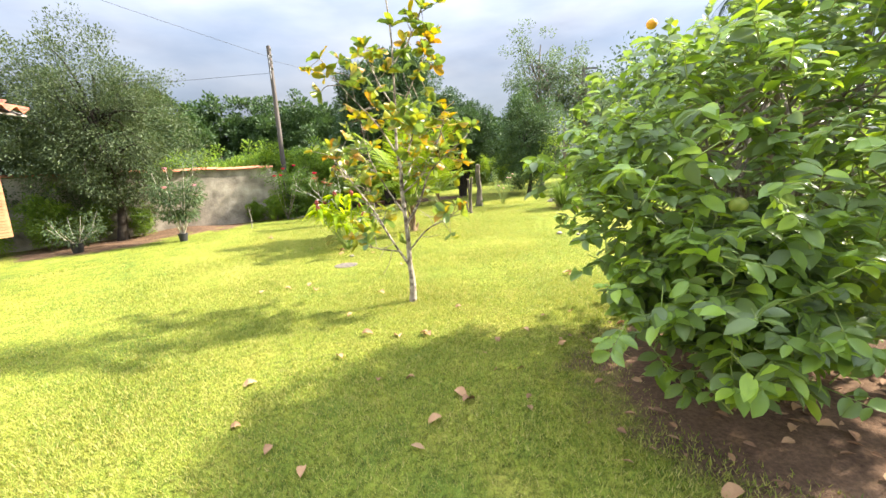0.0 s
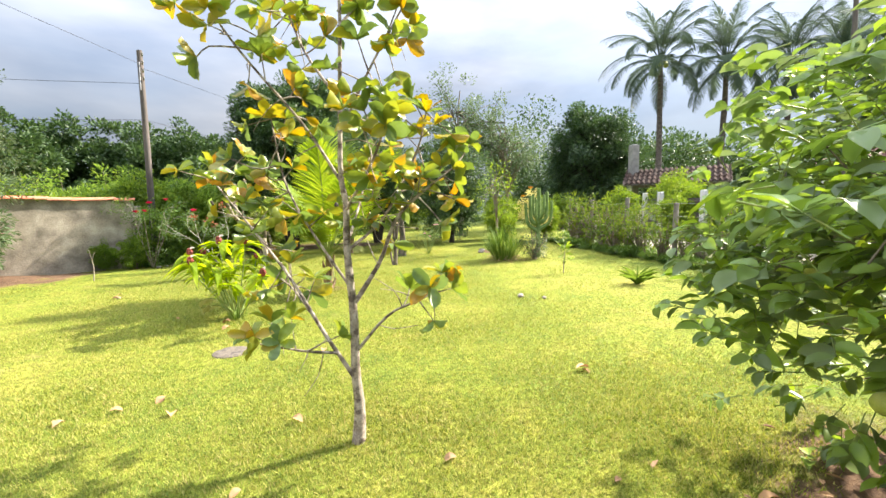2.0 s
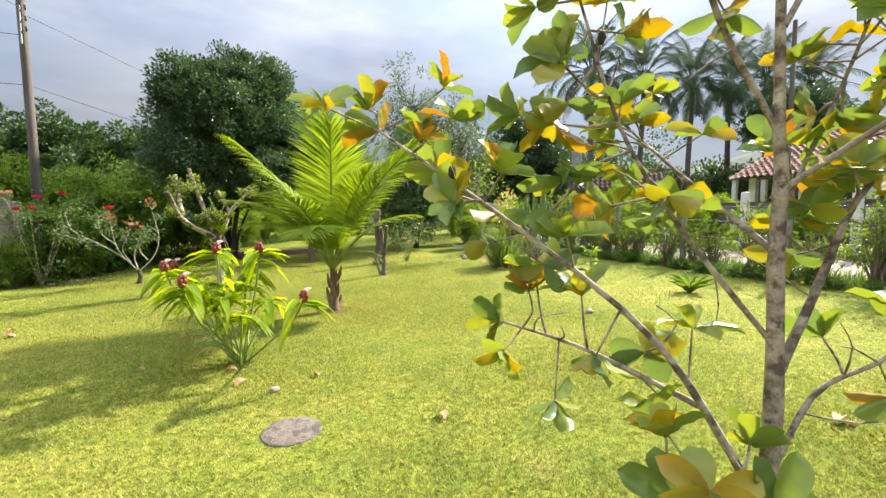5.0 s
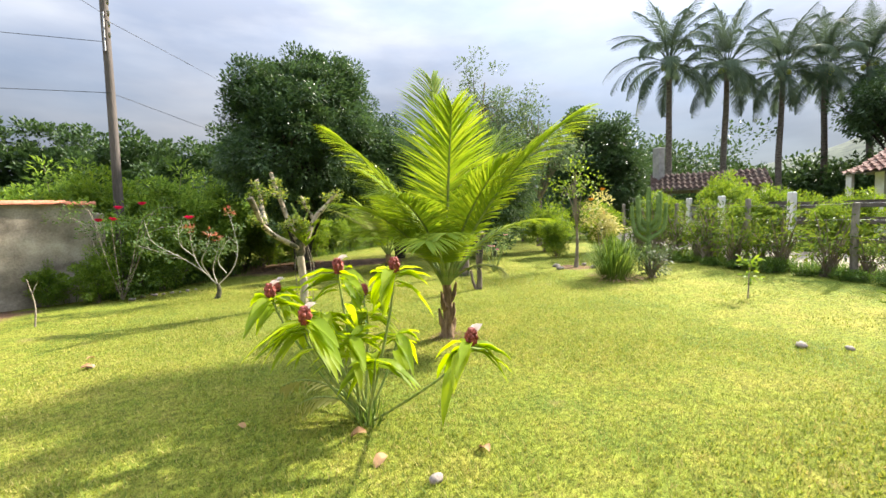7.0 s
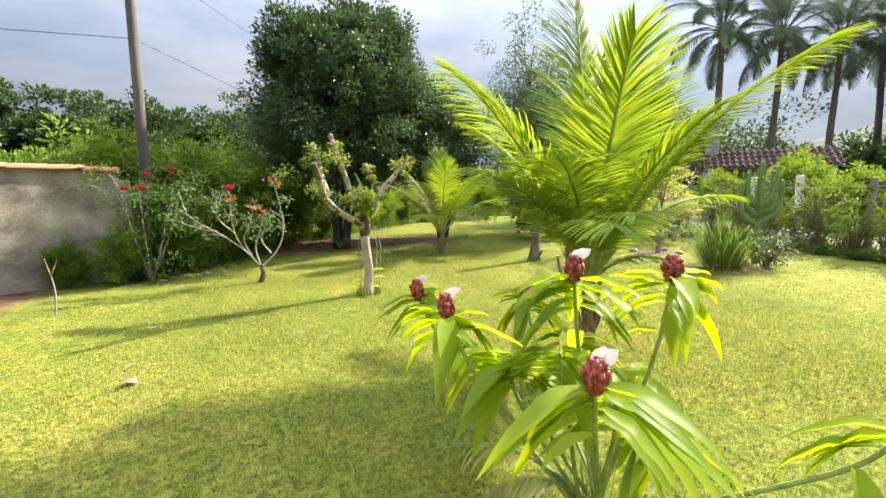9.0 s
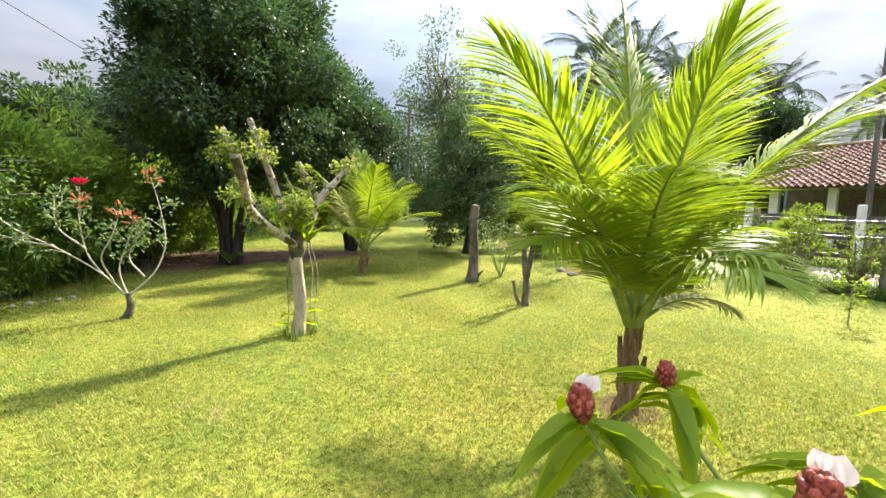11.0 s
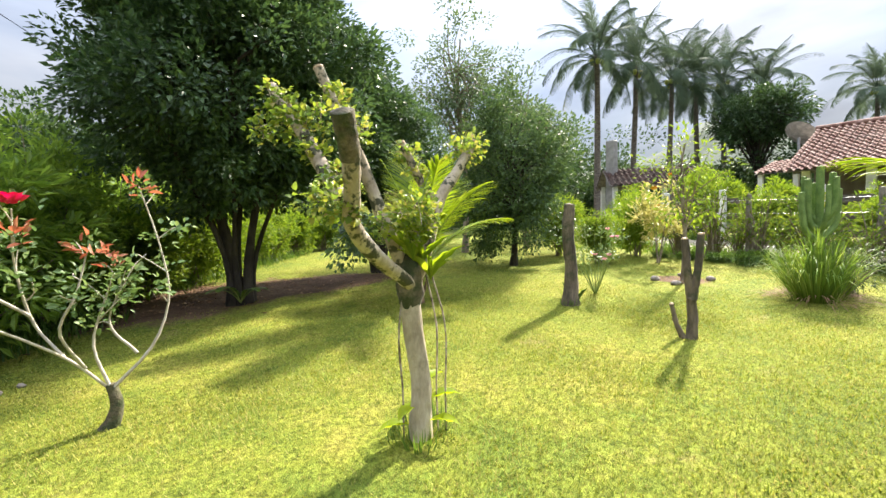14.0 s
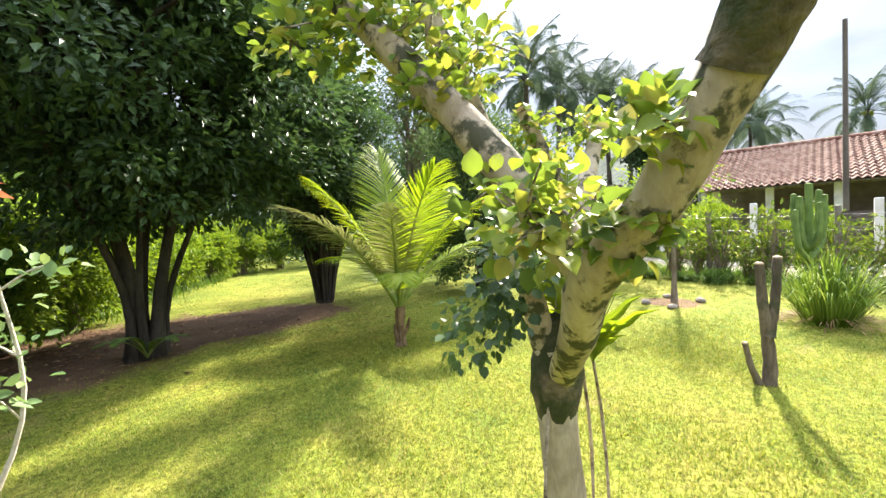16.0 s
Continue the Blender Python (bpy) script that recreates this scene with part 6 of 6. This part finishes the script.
def left_house():
    """Corner of the home beside the start of the walk."""
    t = thing("house_corner", -7.58, 5.06, "white house corner with brown louvred shutter", "house", z=float(ground_z(-8.35, 7.0)))
    g = Geo()
    box(g, (-4.0, -6.0, -0.3), (0.0, 1.85, 3.2))
    part("wall", g, M_WHITEWALL, t, smooth=False)
    g = Geo()
    box(g, (0.02, 1.55, 0.98), (0.06, 2.36, 2.15))
    sh = part("shutter", g, M_SHUTTER, t, "brown louvred wooden shutter", smooth=False)
    for k in range(22):
        g = Geo()
        box(g, (0.06, 1.62, 1.02 + 0.05 * k), (0.075, 2.3, 1.05 + 0.05 * k))
        part("slat", g, M_SHUTTER, sh, smooth=False)
    tiled_slope("roof", M_TILE, t, -2.4, 6.5, -0.62, 3.05, 3.0, 4.4, at=pose(0, -4, 0) @ Matrix(((0, -1, 0, 0), (1, 0, 0, 0), (0, 0, 1, 0), (0, 0, 0, 1))))


left_house()


# ---- poles and wires ----
def utility_pole():
    t = thing("utility_pole", -6.0, 16.78, "weathered grey wooden utility pole beside the wall", "utility pole")
    g = Geo()
    tube(g, [(0, 0, -0.2), (-0.01, 0, 3.0), (-0.05, 0, 6.36)], 0.1, 0.075, 16, 12, 0.015)
    part("shaft", g, M_POLE, t)
    for z in (6.18, 5.95, 5.72, 5.5):
        g = Geo()
        tube(g, [(0.04, -0.06, z), (0.06, -0.12, z + 0.01), (0.06, -0.12, z + 0.07)], 0.02, 0.03, 6, 8)
        part("insulator", g, M_CONCRETE, t)
    g = Geo()
    tube(g, [(-0.04, -0.1, 5.2), (-0.04, -0.1, 6.0)], 0.018, 0.018, 3, 6)
    part("bracket", g, M_METAL, t)


utility_pole()


def wire(a, b, sag, r=0.006):
    a, b = np.array(a, float), np.array(b, float)
    g = Geo()
    tube(g, [a, a * 0.75 + b * 0.25 - UP * sag * 0.75, (a + b) / 2 - UP * sag, a * 0.25 + b * 0.75 - UP * sag * 0.75, b], r, r, 24, 4)
    tagged(part("overhead_wire", g, M_WIRE), "thin black overhead wire strung between poles", "wire", "overhead wires")


wire((-6.0, 16.7, 5.9), (5.0, 42.0, 8.2), 0.5)
wire((-6.0, 16.7, 5.45), (-24.0, 14.0, 6.2), 0.6)
wire((-6.0, 16.7, 4.4), (-24.0, 16.0, 4.6), 0.3)
wire((-6.0, 16.7, 4.4), (4.0, 42.0, 5.5), 0.3)
wire((-6.0, 16.7, 6.0), (-16.0, -12.0, 8.0), 0.6)

t = thing("concrete_pole", 15.8, 23.1, "thick square concrete pole beside the shed", "utility pole")
g = Geo()
box(g, (-0.2, -0.2, -0.2), (0.2, 0.2, 4.5), 0.04)
part("base", g, M_CONCRETE, t, smooth=False)

t = thing("street_pole", 12.5, 37.3, "distant power pole with crossarms behind trees", "utility pole")
g = Geo()
tube(g, [(0, 0, -0.2), (0, 0, 5), (0, 0, 8.7)], 0.16, 0.12, 8, 10)
part("shaft", g, M_POLE, t)
for z in (7.9, 8.4):
    g = Geo()
    box(g, (-1.2, -0.06, z), (1.2, 0.06, z + 0.12))
    part("crossarm", g, M_POLE, t, smooth=False)

t = thing("lane_pole", 15.2, 12.3, "grey pole standing before the farmhouse roof", "utility pole")
g = Geo()
tube(g, [(0, 0, -0.2), (0, 0, 3), (0, 0, 7.5)], 0.085, 0.065, 8, 10)
part("shaft", g, M_POLE, t)


# ---- distant trees and hills ----
def crown_far(g, x, y, z, rx, rz, n, per, leaf):
    c = blob_points(n, (x, y, z), (rx, rx, rz), 0.45, x * 0.13 + y * 0.07, 0.4)
    clumps(g, c, rx * 0.24, per, leaf, leaf * 0.6, LEAF_SMALL, (x, y, z - rz))


def far_woods():
    g, tr = Geo(), Geo()
    spots = []
    for k in range(30):
        a = radians(-42 + 2.0 * k + rng.uniform(-0.8, 0.8))
        d = rng.uniform(44, 64)
        spots.append((-3 + d * math.sin(a), 10 + d * math.cos(a), 0.105 * d * rng.uniform(0.8, 1.15) * (1.15 if a < 0.1 else 0.8)))
    for x, y, h in spots:
        crown_far(g, x, y, h + 0.6, h * 0.62, h * 0.72, 56, 90, 0.52)
        tube(tr, [(x, y, -0.2), (x, y, h)], 0.35, 0.15, 5, 6)
    for k in range(34):
        x, y = -34 + 2.2 * k + rng.uniform(-1, 1), rng.uniform(28, 38) + 0.12 * abs(k - 10)
        if abs(x - 13) < 5 and y < 34:
            continue
        h = rng.uniform(2.2, 4.2)
        crown_far(g, x, y, h * 0.55, h * 0.6, h * 0.6, 26, 60, 0.26)
    tagged(part("far_woods", g, M_WOODS, kind="stuff", smooth=False), "dense green woodland behind the garden", "trees")
    tagged(part("far_trunks", tr, M_DARKBARK, kind="stuff"), "dark trunks of the far woodland", "trees")
    g = Geo()
    for k in range(40):
        x, y = rng.uniform(16, 62), rng.uniform(30, 58)
        h = rng.uniform(2.6, 5.2)
        crown_far(g, x, y, h * 0.6, h * 0.62, h * 0.6, 26, 50, 0.3)
    for k in range(44):
        a, d_ = radians(30 + 1.75 * k), rng.uniform(42, 62)
        x, y = -2 + d_ * math.sin(a), 9 + d_ * math.cos(a)
        h = rng.uniform(3.9, 6.0) * (1.7 if k < 14 else 1.0)
        crown_far(g, x, y, h * 0.58, h * 0.8, h * 0.6, 50, 95, 0.36)
    tagged(part("lane_woods", g, M_WOODS, kind="stuff", smooth=False), "mixed green trees and scrub beyond the lane", "trees")


far_woods()
round_tree("mango_tree", 20.0, 33.5, 8.6, (3.6, 3.4, 3.9), "dark round mango tree beyond the lane", M_DARKLEAF, (0.3, 0.15), 280, 110, 0.25, 3.3, 4.7, M_DARKBARK, 0.8)
round_tree("spreading_tree", 39.6, 24.0, 11.0, (3.9, 3.6, 2.1), "dark spreading tree behind the farmhouse", M_DARKLEAF, (0.36, 0.17), 130, 80, 0.3, 4.3, 8.6, M_DARKBARK, 0.9)


def hills():
    g = Geo()
    nx, ny = 120, 10
    a = np.radians(np.linspace(-75, 100, nx))
    for i in range(1):
        d = np.linspace(260, 520, ny)
        A, D = np.meshgrid(a, d, indexing="ij")
        prof = np.interp(np.degrees(a), [-75, -45, -30, -10, 10, 24, 33, 38, 44, 55, 70, 100], [52, 60, 46, 20, 14, 18, 32, 36, 28, 46, 84, 60])
        rough_ = np.array([[noise.fractal(Vector((float(x) * 9, float(y) * 0.02, 0.3)), 1.0, 2.0, 5) for y in d] for x in a])
        Z = prof[:, None] * np.sin(np.linspace(0, 1, ny) * math.pi / 2)[None] * (1 + 0.22 * rough_) - 2
        v = np.stack([D * np.sin(A), D * np.cos(A), Z], -1)
        ii, jj = np.meshgrid(np.arange(nx - 1), np.arange(ny - 1), indexing="ij")
        g.add(v.reshape(-1, 3), np.stack([ii * ny + jj, ii * ny + jj + 1, (ii + 1) * ny + jj + 1, (ii + 1) * ny + jj], -1).reshape(-1, 4))
    tagged(part("backdrop", g, M_HILL), "hazy wooded hills on the horizon", "hill", kind="structure")


hills()


# ---- things lying on the lawn ----
def cover():
    t = thing("manhole_cover", -1.69, 7.2, "round stained concrete cover set in lawn", "manhole")
    g = Geo()
    n = 28
    rings = [(0.0, 0.014), (0.13, 0.016), (0.195, 0.013), (0.205, 0.006), (0.21, -0.03)]
    v = [(0, 0, 0.015)]
    for r, z in rings[1:]:
        v += [(r * (1 + 0.02 * math.sin(j * 2.7)) * math.cos(j * 6.2832 / n), r * (1 + 0.02 * math.cos(j * 3.1)) * math.sin(j * 6.2832 / n), z + 0.002 * math.sin(j * 5)) for j in range(n)]
    g.add(v, [(1 + k * n + j, 1 + (k + 1) * n + j, 1 + (k + 1) * n + (j + 1) % n, 1 + k * n + (j + 1) % n) for k in range(3) for j in range(n)])
    g.f.append(np.array([(0, 1 + j, 1 + (j + 1) % n) for j in range(n)]))
    part("slab", g, M_COVER, t)


cover()


def fallen_leaves():
    v, f = leaf_fine(0.1, 0.55, 0.2, 8, 0.55)
    v[:, 0] *= 0.62
    v[:, 2] += 0.1 * np.sin(v[:, 1] * 4) + 0.05
    me = Geo().add(v, f).mesh("fallen_leaf", M_DRYLEAF)
    spots = [(-0.84, 2.11), (-1.1, 2.32), (-1.4, 2.56), (-0.06, 2.47), (-0.55, 3.01), (-0.46, 3.82), (-0.27, 3.03), (0.03, 2.79), (-0.85, 3.97), (-0.99, 3.52), (-1.54, 3.15), (-0.18, 3.86), (0.75, 3.72), (0.45, 3.65), (0.08, 2.63), (2.01, 2.26), (1.85, 2.08), (2.1, 2.07), (1.33, 1.71), (0.18, 4.56), (-2.57, 5.87), (-0.16, 3.8), (1.03, 3.44), (1.68, 3.73), (-1.07, 4.62), (1.72, 5.53), (-2.65, 5.91), (-1.79, 5.69), (-0.87, 5.38), (-1.97, 6.12), (-2.32, 5.95), (1.65, 5.53), (-4.72, 11.55), (-2.03, 8.61), (-0.7, 6.82), (-1.96, 8.29), (-2.9, 9.12), (-1.36, 8.07), (-4.53, 11.2)]
    for x, y in spots:
        s = float(rng.uniform(0.075, 0.13))
        ob = new("fallen_leaf", me)
        ob.matrix_basis = pose(x, y, float(ground_z(x, y)) + 0.012, rng.uniform(-15, 15), rng.uniform(-15, 15), rng.uniform(0, 360)) @ Matrix.Scale(s, 4)
        tagged(ob, "dry brown leaf lying curled on the lawn", "leaf", "fallen leaves")
    for x, y, s in ((-4.57, 11.24, 0.055), (2.4, 8.55, 0.07), (2.7, 8.3, 0.05), (-1.75, 7.95, 0.05), (3.8, 14.7, 0.1), (4.0, 15.15, 0.11), (4.6, 14.45, 0.1), (4.75, 15.0, 0.09), (-5.6, 15.9, 0.07), (-5.3, 16.3, 0.06), (-5.5, 16.22, 0.05), (-5.16, 16.36, 0.045), (-5.02, 16.44, 0.06), (-4.88, 16.5, 0.04), (-4.74, 16.55, 0.055), (-4.6, 16.66, 0.045), (-5.4, 16.42, 0.04)):
        g = Geo()
        ball(g, (0, 0, s * 0.3), (s, s * 0.7, s * 0.5), 6, 9, 0.08)
        ob = part("stone", g, M_STONE, at=pose(x, y, float(ground_z(x, y)), 0, 0, x * 90))
        tagged(ob, "small rough stone lying on the lawn", "stone", "lawn stones")


fallen_leaves()


def lawn_blades():
    """Short blades standing on the lawn, thick along the line walked and thinner further off."""
    def scatter(n, x0, x1, y0, y1, hgt, wid, name):
        soft = lambda a, b: rng.uniform(a, b, n) + rng.normal(size=n) * 0.6
        x, y = soft(x0, x1), soft(y0, y1)
        soil = np.zeros(n, bool)
        for cx, cy, rx, ry in ((-3.6, 20.3, 3.1, 1.7), (-1.2, 20.0, 2.4, 1.1), (2.5, 2.6, 1.5, 1.5), (-1.69, 7.2, 0.2, 0.2), (-8.7, 15.2, 1.6, 1.7), (-10.6, 12.6, 2.0, 1.6)):
            soil |= ((x - cx) / rx) ** 2 + ((y - cy) / ry) ** 2 < rng.uniform(0.6, 1.1, n)
        x, y = x[~soil], y[~soil]
        n = len(x)
        a = rng.uniform(0, 2 * np.pi, n)
        h = hgt * rng.uniform(0.5, 1.3, n)
        lean = rng.uniform(0.5, 1.8, n) * h
        b = np.stack([x, y, ground_z(x, y) - 0.012], 1)
        s = np.stack([-np.sin(a), np.cos(a), 0 * a], 1) * wid
        tip = b + np.stack([np.cos(a) * lean, np.sin(a) * lean, h + 0.012], 1)
        v = np.stack([b - s, b + s, tip], 1).reshape(-1, 3)
        g = Geo().add(v, np.arange(3 * n).reshape(-1, 3))
        tagged(part(name, g, M_BLADE, kind="stuff", smooth=False), "short yellow-green lawn grass blades", "grass")
    scatter(380000, -5.0, 2.6, 0.6, 17.0, 0.026, 0.0045, "lawn_grass")
    scatter(150000, -8.5, 7.0, 3.0, 26.0, 0.02, 0.008, "lawn_grass")
    scatter(140000, -3.0, 2.6, 0.3, 5.5, 0.024, 0.0045, "lawn_grass")


lawn_blades()


def verge():
    """Longer grass and weeds on both sides of the lane and along the foot of the hedges."""
    g = Geo()
    lines = [((7.55, 1.0), (7.7, 14.0), 0.28, 5200), ((7.9, 14.0), (9.4, 19.0), 0.3, 2600), ((11.5, 2.0), (11.7, 15.0), 0.35, 3600), ((11.8, 15.0), (14.0, 21.0), 0.4, 2200), ((-6.3, 16.2), (-4.2, 19.4), 0.25, 1500), ((-3.6, 21.2), (1.0, 26.6), 0.3, 2200)]
    for (x0, y0), (x1, y1), spread, n in lines:
        k = rng.random(n)
        x, y = x0 + (x1 - x0) * k + rng.normal(size=n) * spread, y0 + (y1 - y0) * k + rng.normal(size=n) * spread * 0.5
        a = rng.uniform(0, 6.28, n)
        up = np.stack([np.cos(a) * 0.5, np.sin(a) * 0.5, 1 + 0 * a], 1)
        leaves(g, np.stack([x, y, ground_z(x, y) - 0.01], 1), up, np.stack([-np.cos(a), -np.sin(a), 0.3 + 0 * a], 1), rng.uniform(0.12, 0.42, n), rng.uniform(0.008, 0.02, n), LEAF_STRAP)
    tagged(part("verge_grass", g, M_BUSH, kind="stuff", smooth=False), "long rough grass along the lane and hedges", "grass")


verge()


def yellow_shrub():
    """Yellow-leaved shrub with an orange bloom by the far corner of the fence."""
    t = thing("croton_shrub", 6.3, 16.2, "bright yellow-leaved shrub with orange blooms", "shrub")
    c = blob_points(40, (0, 0, 1.1), (0.55, 0.55, 0.85), 0.3, 3.7)
    c = c[c[:, 2] > 0.3]
    for k, q in enumerate(c[::6]):
        g = Geo()
        tube(g, [(0.03 * math.cos(k), 0.03 * math.sin(k), -0.03), q * np.array([0.5, 0.5, 0.6]), q], 0.014, 0.005, 6, 5)
        part("stem", g, M_TWIG, t)
    g = Geo()
    clumps(g, c, 0.2, 26, 0.13, 0.05, LEAF_MID, (0, 0, 0.7))
    part("foliage", g, M_YELLOWED, t, kind="stuff")
    for q in c[1:4]:
        bloom(t, q + np.array([-0.1, -0.1, 0.15]), 0.09, M_ORANGE, "orange bloom")


yellow_shrub()


def dish():
    t = thing("satellite_dish", 32.0, 19.5, "grey satellite dish on a pole beside farmhouse", "dish")
    g = Geo()
    tube(g, [(0, 0, -0.1), (0, 0, 5.6)], 0.08, 0.08, 4, 8)
    part("mast", g, M_METAL, t)
    bm = bmesh.new()
    rings = []
    for i in range(6):
        r = 0.2 * i
        rings.append([bm.verts.new((r * math.cos(a * math.pi / 10), r * math.sin(a * math.pi / 10), 0.28 * r * r)) for a in range(20)] if i else [bm.verts.new((0, 0, 0))])
    for a in range(20):
        bm.faces.new((rings[0][0], rings[1][a], rings[1][(a + 1) % 20]))
        for i in range(1, 5):
            bm.faces.new((rings[i][a], rings[i + 1][a], rings[i + 1][(a + 1) % 20], rings[i][(a + 1) % 20]))
    bmesh.ops.solidify(bm, geom=bm.faces[:], thickness=0.02)
    bowl = part("bowl", bm, M_CONCRETE, t)
    bowl.matrix_basis = pose(0, 0, 5.7, 48, 0, 60)
    g = Geo()
    tube(g, [(0.5, 0, 0.1), (0.1, 0, 0.75)], 0.02, 0.02, 3, 6)
    part("feed_arm", g, M_METAL, bowl)


dish()


def leaf_litter():
    """Small dry leaves on the bare soil under the trees."""
    g = Geo()
    for cx, cy, rx, ry, n in ((-2.8, 20.2, 3.0, 1.5, 700), (2.3, 2.6, 1.4, 1.4, 260), (-9.2, 14.2, 1.6, 1.2, 160)):
        x, y = cx + rng.normal(size=n) * rx * 0.5, cy + rng.normal(size=n) * ry * 0.5
        a = rng.uniform(0, 6.28, n)
        k = rng.uniform(0.04, 0.09, n)
        leaves(g, np.stack([x, y, ground_z(x, y) + 0.012], 1), np.stack([np.cos(a), np.sin(a), rng.uniform(0, 0.4, n)], 1), UP + rng.normal(size=(n, 3)) * 0.3, k, k * 0.55, LEAF_MID)
    tagged(part("leaf_litter", g, M_LITTER, kind="stuff", smooth=False), "scattered small dry leaves on bare soil", "leaves")


leaf_litter()
